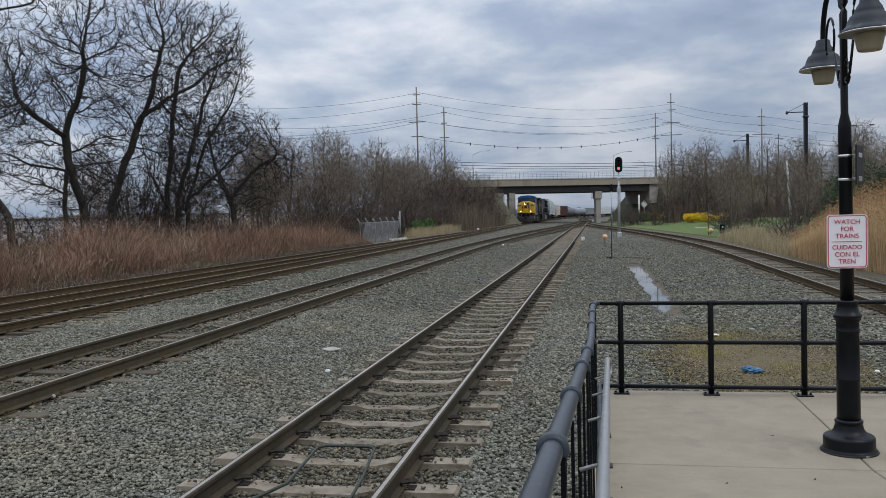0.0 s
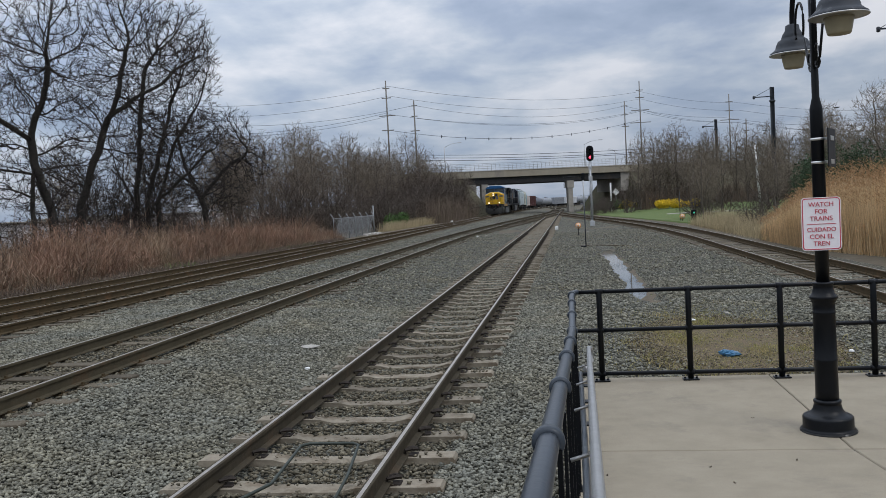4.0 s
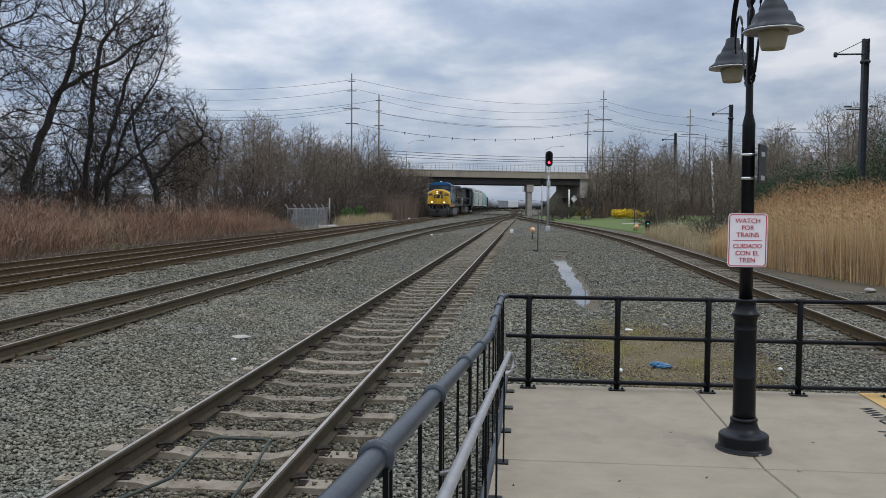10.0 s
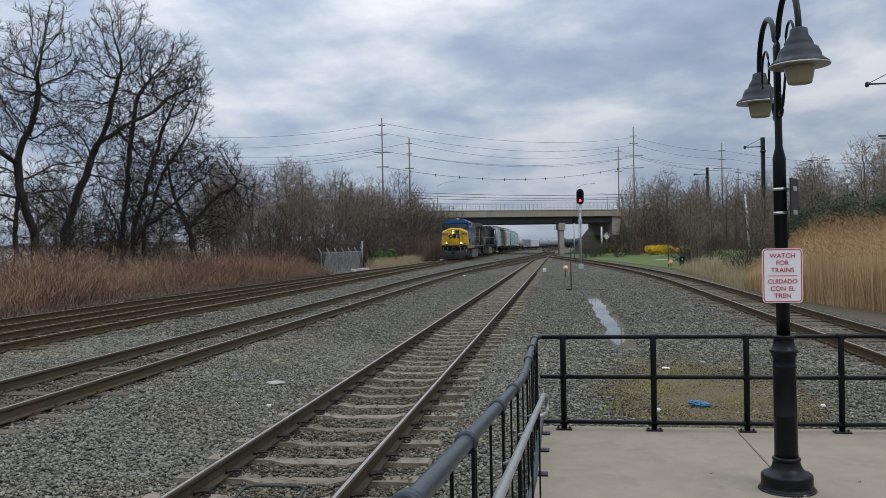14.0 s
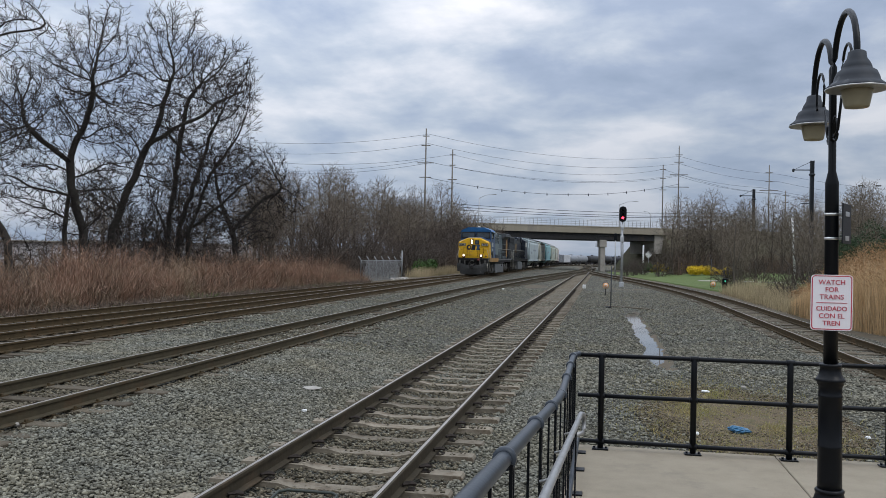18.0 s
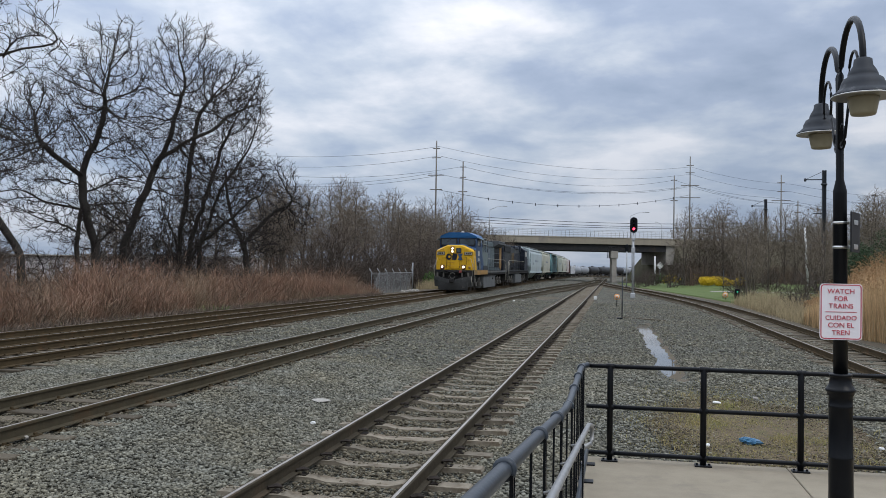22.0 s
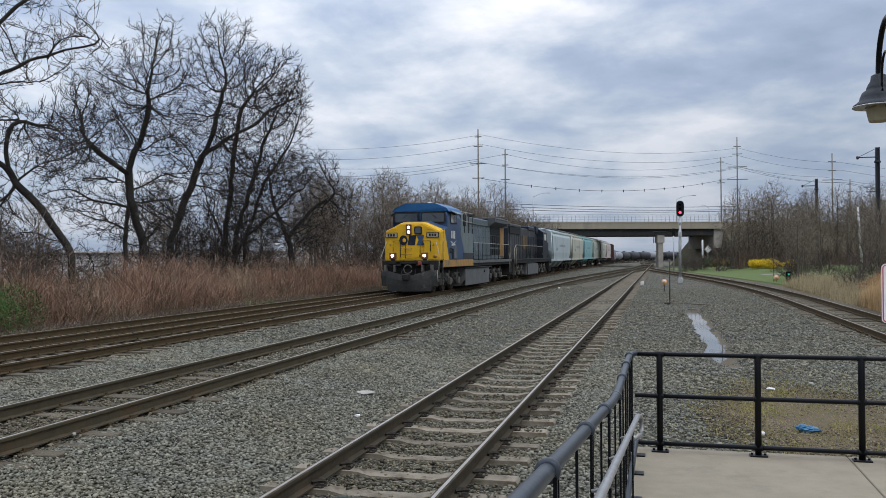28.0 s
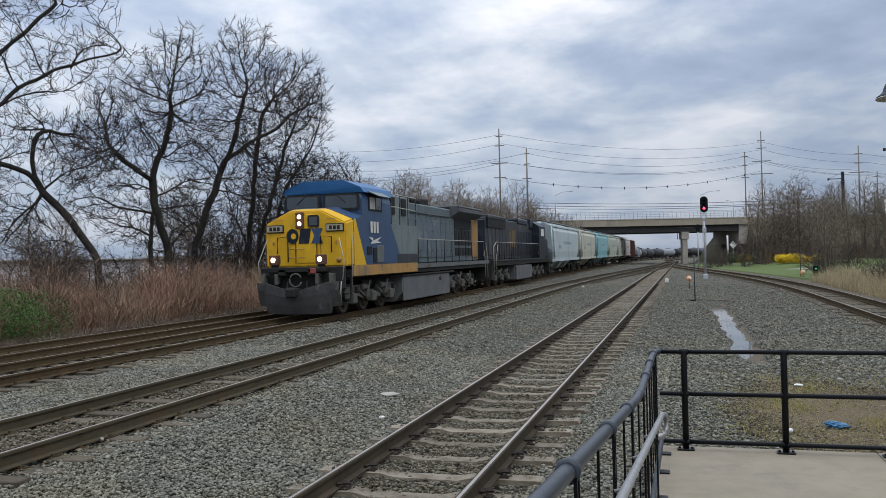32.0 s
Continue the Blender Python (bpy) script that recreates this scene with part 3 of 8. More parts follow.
part("base", lathe(bmesh.new(), [(0.226, 0.0), (0.226, 0.022), (0.212, 0.03), (0.209, 0.045), (0.209, 0.118), (0.205, 0.132), (0.192, 0.142), (0.165, 0.152), (0.140, 0.168), (0.122, 0.195), (0.111, 0.235), (0.109, 0.248), (0.114, 0.252), (0.115, 0.268), (0.106, 0.278), (0.097, 0.282)], 24), M_BLACK, lamp)
part("base_ring", lathe(bmesh.new(), [(0.236, 0.0), (0.232, 0.014), (0.222, 0.018)], 24), M_GROUT, lamp, "crumbling grout ring")
part("lower_shaft", lathe(bmesh.new(), [(0.097, 0.26), (0.095, 0.36), (0.094, 0.62), (0.0955, 0.624), (0.0955, 0.634), (0.093, 0.638), (0.091, 1.03), (0.094, 1.035), (0.094, 1.05), (0.091, 1.055), (0.092, 1.125), (0.104, 1.14), (0.104, 1.158), (0.115, 1.164), (0.117, 1.18), (0.108, 1.19), (0.092, 1.215), (0.083, 1.25), (0.082, 1.285), (0.088, 1.29), (0.088, 1.305), (0.06, 1.31)], 20), M_BLACK, lamp)
part("upper_shaft", lathe(bmesh.new(), [(0.056, 1.28), (0.053, 2.78), (0.054, 2.80), (0.031, 2.90), (0.029, 3.75), (0.018, 3.78)], 18), M_BLACK, lamp)
for z in (2.33, 2.53):
    part("steel_band", lathe(bmesh.new(), [(0.057, z), (0.057, z + 0.022)], 18), M_BAND, lamp)


def arch(cx, cz, rx, rz, a0, a1, n, y=0.0):
    return [(cx + rx * math.cos(radians(a0 + (a1 - a0) * k / n)), y, cz + rz * math.sin(radians(a0 + (a1 - a0) * k / n))) for k in range(n + 1)]


AX = 0.88
SHADE = [(0.045, 3.71), (0.06, 3.70), (0.066, 3.655), (0.088, 3.62), (0.10, 3.59), (0.10, 3.578), (0.132, 3.556), (0.150, 3.515), (0.156, 3.488), (0.176, 3.468), (0.206, 3.446), (0.210, 3.430), (0.105, 3.434)]
GLOBE = [(0.108, 3.43), (0.104, 3.40), (0.086, 3.31), (0.08, 3.296), (0.0, 3.292)]


def bell(prof):
    return [(q * 1.02, 3.41 + (z - 3.43) * 1.0) for q, z in prof]


for yaw in (-93.5, 86.5):
    arm = empty("lamp_arm", pose(0, 0, 0, 0, 0, yaw))
    arm.parent = lamp
    part("gooseneck", T([(0.035, 0, 3.15)] + arch(0.46, 3.68, 0.42, 0.40, 180, 0, 18) + [(AX, 0, 3.66)], 0.024, 10), M_BLACK, arm)
    part("scroll", T(arch(0.55, 3.62, 0.18, 0.2, 215, -30, 14), 0.011, 8), M_BLACK, arm)
    part("scroll", T(arch(0.13, 3.24, 0.09, 0.1, 100, 400, 16), 0.011, 8), M_BLACK, arm)
    part("brace", T([(0.035, 0, 3.15), (0.22, 0, 3.22), (0.36, 0, 3.46)], 0.011, 6), M_BLACK, arm)
    part("shade", lathe(bmesh.new(), bell(SHADE), 28, (AX, 0, 0)), M_LAMPSHADE, arm)
    part("shade_rim", lathe(bmesh.new(), bell([(0.211, 3.424), (0.213, 3.433), (0.207, 3.435)]), 28, (AX, 0, 0)), M_BAND, arm, "thin bright rim")
    part("globe", lathe(bmesh.new(), bell(GLOBE), 22, (AX, 0, 0)), M_GLOBE, arm, "tan glass globe, unlit")

side_sign = empty("small_sign", pose(LX + 0.098, LY + 0.02, PZ, 0, 0, 64))
tagged(side_sign, "small grey metal sign seen edge-on, strapped to the lamp post", "sign")
part("panel", B(-0.15, -0.006, 2.30, 0.15, 0.006, 2.63, bevel=0.003), M_SIGNGREY, side_sign)
for z in (2.345, 2.545):
    part("bracket", B(-0.03, 0.005, z - 0.012, 0.03, 0.06, z + 0.012, bevel=0.002), M_BAND, side_sign)
    part("bolt_plate", B(-0.07, -0.010, z - 0.02, 0.07, -0.005, z + 0.02, bevel=0.002), M_BAND, side_sign)


def rounded(w, h, r, n=5):
    pts = []
    for cx, cy, a in ((w / 2 - r, h / 2 - r, 0), (-w / 2 + r, h / 2 - r, 90), (-w / 2 + r, -h / 2 + r, 180), (w / 2 - r, -h / 2 + r, 270)):
        for k in range(n + 1):
            b = radians(a + 90 * k / n)
            pts.append((cx + r * math.cos(b), cy + r * math.sin(b)))
    return pts


SG = (4.51, 7.28, 1.865)
sign = empty("warning_sign", pose(SG[0] + 0.045, LY - 0.075, SG[2] - 0.02, 0, 0, 2))
tagged(sign, "white warning sign with red border and lettering on a post", "sign")
SW, SH = 0.325, 0.455
part("panel", prism(bmesh.new(), rounded(SW, SH, 0.03), "y", -0.002, 0.003), M_SIGNW, sign)
bm = bmesh.new()
o_, i_ = rounded(SW - 0.012, SH - 0.012, 0.027), rounded(SW - 0.028, SH - 0.028, 0.02)
vo, vi = [bm.verts.new((u, -0.0035, v)) for u, v in o_], [bm.verts.new((u, -0.0035, v)) for u, v in i_]
for k in range(len(vo)):
    q = (k + 1) % len(vo)
    bm.faces.new((vo[k], vo[q], vi[q], vi[k]))
thicken(bm, 0.001)
part("border", bm, M_SIGNR, sign, "red border line")
for txt, z in (("WATCH", 0.165), ("FOR", 0.105), ("TRAINS", 0.045), ("CUIDADO", -0.05), ("CON EL", -0.11), ("TREN", -0.17)):
    words("lettering", txt, 0.056 if txt != "CUIDADO" else 0.052, M_SIGNR, sign, pose(0, -0.004, z, 90, 0, 0))
part("divider", B(-0.12, -0.0045, -0.004, 0.12, -0.0025, 0.001), M_SIGNR, sign)

# ---------------- bridge ----------------
M_FASCIA = mat("bridge_concrete", (0.33, 0.295, 0.23), (0.27, 0.24, 0.185), 0.9, scale=0.8, bump=0.15, spots=(0.22, 0.2, 0.175), spot_scale=0.25, stretch=(1, 1, 0.4))
M_GIRDER = mat("dark_steel_girder", (0.045, 0.045, 0.046), (0.03, 0.03, 0.03), 0.75, 0.2, scale=2, spots=(0.07, 0.055, 0.045), spot_scale=0.6)
M_FENCEM = mat("fence_wire_grey", (0.34, 0.35, 0.355), (0.26, 0.27, 0.27), 0.6, 0.5, scale=4)
M_WOOD = mat("pole_wood", (0.20, 0.185, 0.165), (0.14, 0.13, 0.115), 0.9, scale=3, bump=0.3, stretch=(3, 3, 0.4))
M_MAST = mat("mast_steel", (0.055, 0.06, 0.07), (0.04, 0.045, 0.05), 0.7, 0.3, scale=3)
M_SILVER = mat("silver_paint", (0.48, 0.49, 0.50), (0.38, 0.39, 0.40), 0.55, 0.3, scale=4)
BA, BB = Vector((-16.0, 150.5, 0)), Vector((12.0, 162.5, 0))
bdir = (BB - BA).normalized()
bang = math.degrees(math.atan2(bdir.y, bdir.x))
bridge = empty("road_bridge", pose(0, 157.4, 0, 0, 0, bang))
tagged(bridge, "concrete road bridge over the tracks with a mesh fence", "bridge")
part("deck", B(-34, 0.4, 6.75, 40, 11.6, 7.2), M_CONCSIDE, bridge)
for y in (0.0, 11.6):
    part("parapet", B(-34, y, 6.72, 40, y + 0.4, 7.85, bevel=0.03), M_FASCIA, bridge)
    part("coping", B(-34, y - 0.06, 7.85, 40, y + 0.46, 7.98), M_FASCIA, bridge)
for y in (0.5, 2.7, 4.9, 7.1, 9.3, 11.2):
    part("girder", B(-16, y, 5.62, 13.4, y + 0.35, 6.74), M_GIRDER, bridge)
    part("flange", B(-16, y - 0.1, 5.55, 13.4, y + 0.45, 5.62), M_GIRDER, bridge)
for x in (3.2,):
    for y in (0.5,):
        part("pier", B(x - 0.48, y, -0.5, x + 0.48, y + 1.0, 4.2, bevel=0.05), M_CONCSIDE, bridge)
        part("pier_cap", B(x - 0.68, y - 0.15, 4.2, x + 0.68, y + 1.15, 5.55, bevel=0.05), M_CONCSIDE, bridge)
for x in (-15.6, -13.4):
    part("pier", B(x - 0.6, 0.4, -0.5, x + 0.6, 1.6, 5.55, bevel=0.04), M_CONCSIDE, bridge)
part("abutment", B(-20, 1.6, -0.5, -16, 11, 6.7), M_CONCSIDE, bridge)
part("abutment", B(13.4, 0.45, 3.2, 15.5, 11, 6.7), M_CONCSIDE, bridge)
for k in range(61):
    x = -24 + 0.8 * k
    part("fence_post", T([(x, 0.2, 7.95), (x, 0.2, 8.75), (x, 0.3, 9.1), (x, 0.55, 9.3)], 0.03, 5), M_FENCEM, bridge)
for z in (8.05, 8.4, 8.75, 9.05):
    part("fence_wire", T([(-24, 0.2, z), (24, 0.2, z)], 0.018, 4), M_FENCEM, bridge)
part("fence_rail", T([(-24, 0.55, 9.3), (24, 0.55, 9.3)], 0.025, 5), M_FENCEM, bridge)
part("fence_rail", T([(-34, 11.8, 8.9), (40, 11.8, 8.9)], 0.03, 5), M_FENCEM, bridge)


def street_lamp(x, y, z, h, arm, label):
    s = empty("street_lamp", pose(x, y, z))
    tagged(s, label, "street lamp", "bridge lamps")
    part("pole", T([(0, 0, 0), (0, 0, h)], 0.09, 8, r2=0.06), M_SILVER, s)
    part("arm", T([(0, 0, h - 0.1), (arm * 0.5, 0, h + 0.45), (arm, 0, h + 0.6)], 0.04, 6), M_SILVER, s)
    part("lantern", B(min(arm, arm * 1.3), -0.12, h + 0.52, max(arm, arm * 1.3), 0.12, h + 0.65, bevel=0.03), M_SILVER, s)


street_lamp(5.6, 160.5, 7.98, 4.2, 2.6, "grey curved-arm street lamp on the bridge")
street_lamp(11.4, 164, 7.98, 2.6, -1.0, "short grey street lamp at the bridge end")
street_lamp(-19.2, 151, 7.98, 4.6, 2.4, "grey curved-arm street lamp on the bridge")

for x, y, h in ((45.5, 150, 15.2), (39.3, 100, 13.4)):
    tw = empty("street_lamp", pose(x, y, -0.3))
    tagged(tw, "grey twin-headed street lamp behind the bare trees", "street lamp", "twin street lamps")
    part("pole", T([(0, 0, 0), (0, 0, h)], 0.1, 8, r2=0.07), M_SILVER, tw)
    part("cross_arm", T([(-1.2, 0, h), (1.2, 0, h)], 0.05, 6), M_SILVER, tw)
    for sx in (-1, 1):
        part("lantern", B(sx * 1.35 - 0.4, -0.18, h - 0.02, sx * 1.35 + 0.4, 0.18, h + 0.16, bevel=0.04), M_MAST, tw)

# embankments that carry the road to the bridge
M_BANK = mat("bank_scrub", (0.11, 0.10, 0.065), (0.075, 0.07, 0.045), 0.97, scale=0.7, bump=0.6, bscale=6, spots=(0.06, 0.075, 0.03), spot_scale=0.3)
for x0, x1, nm in ((15.4, 120, "bank_east"), (-33, -17.5, "bank_west")):
    bm = bmesh.new()
    inner = x0 if x0 > 0 else x1
    outer = x1 if x0 > 0 else x0
    prof = [(-9, -0.4), (0.8, 6.9), (11, 6.9), (22, -0.4)]
    ra = [bm.verts.new((inner + (0 if z > 0 else (-1.2 if x0 > 0 else 3)), y, z)) for y, z in prof]
    rb = [bm.verts.new((outer, y, z)) for y, z in prof]
    for k in range(3):
        bm.faces.new((ra[k], ra[k + 1], rb[k + 1], rb[k]))
    bm.faces.new(ra), bm.faces.new(rb[::-1])
    bmesh.ops.recalc_face_normals(bm, faces=bm.faces)
    bmesh.ops.subdivide_edges(bm, edges=bm.edges[:], cuts=6, use_grid_fill=True)
    for v in bm.verts:
        v.co.z += 0.25 * noise.noise(v.co * 0.3) * (1 if v.co.z < 6.5 else 0)
    b = part(nm, bm, M_BANK)
    b.matrix_basis = pose(0, 157.4, 0, 0, 0, bang)
    tagged(b, "scrubby earth bank that carries the road", "bank", kind="structure")

# ---------------- signals and markers ----------------
M_RED = glow("signal_red", (1.0, 0.03, 0.06), 7.0)
M_ORANGE = mat("marker_orange", (0.85, 0.40, 0.13), (0.74, 0.34, 0.11), 0.5, scale=10)
M_WHITEP = mat("white_paint", (0.72, 0.72, 0.70), (0.60, 0.60, 0.58), 0.7, scale=6, spots=(0.4, 0.38, 0.35), spot_scale=5)
sig = empty("railway_signal", pose(4.31, 74, -0.3))
tagged(sig, "silver railway signal mast with black head showing red", "signal")
part("base", B(-0.2, -0.2, 0, 0.2, 0.2, 0.5, bevel=0.04), M_SILVER, sig)
part("mast", T([(0, 0, 0.5), (0, 0, 5.9)], 0.085, 12, r2=0.07), M_SILVER, sig)
head = part("signal_head", prism(bmesh.new(), rounded(0.62, 1.32, 0.3, 6), "y", -0.05, 0.0), M_BLACK, sig)
head.matrix_basis = pose(0.02, -0.12, 6.25)
for z, mt in ((6.82, M_BLACK), (6.5, M_BLACK), (6.18, M_RED)):
    ln = part("lens", lathe(bmesh.new(), [(0.1, 0), (0.09, 0.03), (0, 0.045)], 14), mt, head, "lit red lens" if mt is M_RED else "")
    ln.matrix_basis = pose(0, -0.055, z - 6.5, 90)
    hood = bmesh.new()
    for k in range(10):
        a0, a1 = radians(-20 + 22 * k), radians(-20 + 22 * (k + 1))
        v = [hood.verts.new((0.125 * math.cos(a), y, 0.125 * math.sin(a))) for a, y in ((a0, 0), (a1, 0), (a1, -0.25), (a0, -0.25))]
        hood.faces.new(v)
    thicken(hood, 0.008)
    hd = part("hood", hood, M_BLACK, head)
    hd.matrix_basis = pose(0, -0.05, z - 6.5)
part("bracket", B(-0.14, -0.16, 5.0, 0.14, 0.1, 5.14), M_SILVER, sig)
part("cable_box", B(-0.16, -0.2, 3.9, 0.16, 0.0, 4.35, bevel=0.02), M_SILVER, sig)
ladder = empty("ladder")
ladder.parent = sig
for x in (-0.13, 0.13):
    part("stile", T([(x, 0.2, 0.2), (x, 0.2, 6.0)], 0.014, 6), M_FENCEM, ladder)
for k in range(18):
    part("rung", T([(-0.13, 0.2, 0.4 + 0.31 * k), (0.13, 0.2, 0.4 + 0.31 * k)], 0.01, 5), M_FENCEM, ladder)

sig2 = empty("railway_signal", pose(4.4, 118, -0.3))
tagged(sig2, "distant slim signal mast with a small dark head", "signal")
part("mast", T([(0, 0, 0), (0, 0, 5.4)], 0.09, 8), M_SILVER, sig2)
part("signal_head", B(-0.22, -0.12, 4.9, 0.22, 0.1, 5.9, bevel=0.08), M_BLACK, sig2)
part("arm", T([(0, 0, 5.5), (-2.6, 0, 5.5), (-2.6, 0, 4.0)], 0.06, 6), M_BLACK, sig2)


def disc_marker(x, y, zc, base, r, label):
    d = empty("track_marker", pose(x, y, base))
    tagged(d, label, "marker", "track markers")
    part("stake", T([(0, 0, 0), (0, 0, zc - base + r * 0.8)], 0.025, 6), M_BLACK, d)
    for rr, mt, yy in ((r, M_ORANGE, 0.0), (r * 0.72, M_WHITEP, -0.012), (r * 0.42, M_ORANGE, -0.02)):
        bm = lathe(bmesh.new(), [(rr, 0), (rr, 0.012), (0, 0.013)], 18)
        o = part("disc", bm, mt, d)
        o.matrix_basis = pose(0, -0.03 + yy, zc - base, 90)


disc_marker(2.94, 57, 0.38, -0.3, 0.19, "orange and white round track marker on a stake")
disc_marker(11.55, 72, 0.25, -0.3, 0.22, "orange and white round marker by the branch track")
post1 = empty("marker_post", pose(3.14, 42, -0.3))
tagged(post1, "thin dark metal post standing in the ballast", "post")
part("shaft", T([(0, 0, 0), (0.0, 0, 2.1)], 0.03, 6), M_MAST, post1)
part("footing", B(-0.28, -0.1, 0.0, 0.02, 0.1, 0.16, bevel=0.03), M_BLACK, post1)
for pa, pb in (((2.9, 43.6), (5.1, 41.6)),):
    pl = empty("timber_plank", pose(pa[0], pa[1], -0.2, 0, 0, math.degrees(math.atan2(pb[1] - pa[1], pb[0] - pa[0]))))
    tagged(pl, "dark rotten timber plank lying across the ballast", "plank")
    part("board", B(0, -0.1, -0.06, math.hypot(pb[0] - pa[0], pb[1] - pa[1]), 0.08, 0.02, bevel=0.01), M_WOODTIE, pl)
rpost = empty("marker_post", pose(11.5, 73, -0.3))
tagged(rpost, "thin dark post by the branch track", "post")
part("shaft", T([(0, 0, 0), (0, 0, 2.6)], 0.03, 6), M_MAST, rpost)
dwarf = empty("dwarf_signal", pose(12.6, 73, -0.3))
tagged(dwarf, "small black dwarf signal on the ground with a green light", "signal")
part("case", B(-0.22, -0.15, 0.1, 0.22, 0.15, 1.05, bevel=0.06), M_BLACK, dwarf)
part("lens", lathe(bmesh.new(), [(0.07, 0), (0.0, 0.03)], 10), glow("signal_green", (0.1, 0.9, 0.6), 0.12), dwarf).matrix_basis = pose(0, -0.155, 0.8, 90)
for x, y, z in ((1.35, 67, -0.2), (-11.6, 101, 0.0)):
    w = empty("white_block", pose(x, y, z))
    tagged(w, "small white painted marker block beside the rail", "marker", "white blocks")
    part("block", B(-0.13, -0.1, 0, 0.13, 0.1, 0.3, bevel=0.03), M_WHITEP, w)
diamond = empty("road_sign", pose(10.0, 142, 0))
tagged(diamond, "white diamond road sign on a post by the bank", "sign")
part("post", T([(0, 0, -0.3), (0, 0, 3.2)], 0.04, 6), M_SILVER, diamond)
part("panel", prism(bmesh.new(), [(0, -0.6), (0.6, 0), (0, 0.6), (-0.6, 0)], "y", -0.06, -0.04), M_WHITEP, diamond).matrix_basis = pose(0, 0, 2.9)
stake = empty("white_post", pose(9.1, 140, 0))
tagged(stake, "tall white post near the bridge", "post")
part("shaft", T([(0, 0, -0.3), (0, 0, 4.4)], 0.13, 8), M_WHITEP, stake)

# ---------------- masts, poles and wires ----------------
for x, y, h in ((24.8, 134, 13.3), (24.6, 97, 13.4), (24.6, 59.3, 13.4)):
    m_ = empty("catenary_mast", pose(x, y, -0.3))
    tagged(m_, "dark old catenary mast with short cross arms", "mast", "old masts")
    bm = bmesh.new()
    for sx in (-0.17, 0.17):
        box(bm, sx - 0.02, -0.2, 0, sx + 0.02, 0.2, h)
    box(bm, -0.15, -0.03, 0, 0.15, 0.03, h)
    part("mast", bm, M_MAST, m_)
    part("arm", T([(0, 0, h - 1.0), (-1.9, 0, h - 1.0)], 0.06, 6), M_MAST, m_)
    part("stay", T([(0, 0, h - 0.05), (-1.8, 0, h - 0.95)], 0.025, 5), M_MAST, m_)
    part("insulator", lathe(bmesh.new(), [(0.06, 0), (0.13, 0.05), (0.13, 0.3), (0.06, 0.35)], 8, (-1.9, 0, h - 1.2)), M_MAST, m_)
    part("arm", T([(0.3, 0, h - 4.6), (-1.1, 0, h - 4.6)], 0.045, 6), M_MAST, m_)
    part("collar", lathe(bmesh.new(), [(0.3, h - 1.6), (0.34, h - 1.5), (0.3, h - 1.4)], 10), M_MAST, m_)

WIRES = empty("power_lines")
tagged(WIRES, "thin dark power lines sagging across the sky", "power lines")
M_WIRE = mat("wire", (0.05, 0.055, 0.065), (0.04, 0.045, 0.055), 0.7, scale=3)


def wire(a, b, sag, r=0.035, n=14):
    a, b = Vector(a), Vector(b)
    pts = [a.lerp(b, k / n) - Vector((0, 0, sag * 4 * (k / n) * (1 - k / n))) for k in range(n + 1)]
    return part("wire", T(pts, r, 4, cap=False), M_WIRE, WIRES)


def pylon(px, y, top, arms, h0=-0.5, r=0.28):
    p = empty("utility_pole", pose(px, y, 0))
    tagged(p, "tall grey utility pole with cross arms far behind the trees", "utility pole", "utility poles")
    part("pole", T([(0, 0, h0), (0, 0, top)], r, 7, r2=r * 0.6), M_WOOD, p)
    for z, w in arms:
        part("cross_arm", B(-w, -0.1, z - 0.12, w, 0.1, z + 0.1), M_WOOD, p)
    return p


pylon(-43.7, 220, 35.5, ((33.5, 0.9), (31, 1.2), (26.4, 2.2), (22.6, 1.6)))
pylon(-36.5, 220, 29.9, ((28.5, 0.8), (25.8, 0.8), (22.0, 1.2)))
pylon(27.7, 300, 41.1, ((38, 1.2), (35.5, 1.5), (31.2, 3.0), (27.0, 3.4)))
pylon(22.5, 300, 34.6, ((33.0, 1.0), (30, 1.0), (26, 1.2)))
pylon(57.0, 300, 34.6, ((32, 1.2), (29, 1.2), (26, 3.0)))
pylon(62.3, 300, 26, ((24.5, 1.0), (22, 1.0)))
for (za, zb, sag, xa, xb) in ((34, 37.5, 3.2, -43, 28), (31.5, 35, 3.5, -43, 28), (27, 31, 3.6, -44.5, 27), (26.5, 31, 3.8, -42, 29), (28.6, 33, 3.4, -36.5, 22.5)):
    wire((xa, 220, za), (xb, 300, zb), sag)
    wire((xb, 300, zb), (xb + 32, 300, zb - 6), sag * 0.35)
    wire((xb + 32, 300, zb - 6), (xb + 110, 300, zb - 10), sag)
    wire((xa, 220, za), (xa - 75, 215, za + 1), sag)
for z0, z1 in ((11.4, 11.2), (10.9, 10.6), (10.4, 10.4)):
    wire((-24, 150, z0), (26, 168, z1), 0.6, 0.04)
b_a, b_b = Vector((-43.5, 220, 22.6)), Vector((27.7, 300, 28.0))
wire(b_a, b_b, 4.1, 0.05, 24)
for k in range(2, 23, 2):
    t = k / 24
    p = b_a.lerp(b_b, t) - Vector((0, 0, 4.1 * 4 * t * (1 - t)))
    part("line_marker", B(p.x - 0.12, p.y - 0.12, p.z - 0.45, p.x + 0.12, p.y + 0.12, p.z + 0.3), M_WIRE, WIRES)
cp = empty("utility_pole", pose(27.5, 118, 0))
tagged(cp, "pale leaning wooden pole in front of the bare trees", "utility pole", "utility poles")
part("pole", T([(0, 0, -0.4), (-0.5, 0, 8.0)], 0.17, 8, r2=0.13), M_WHITEP, cp)

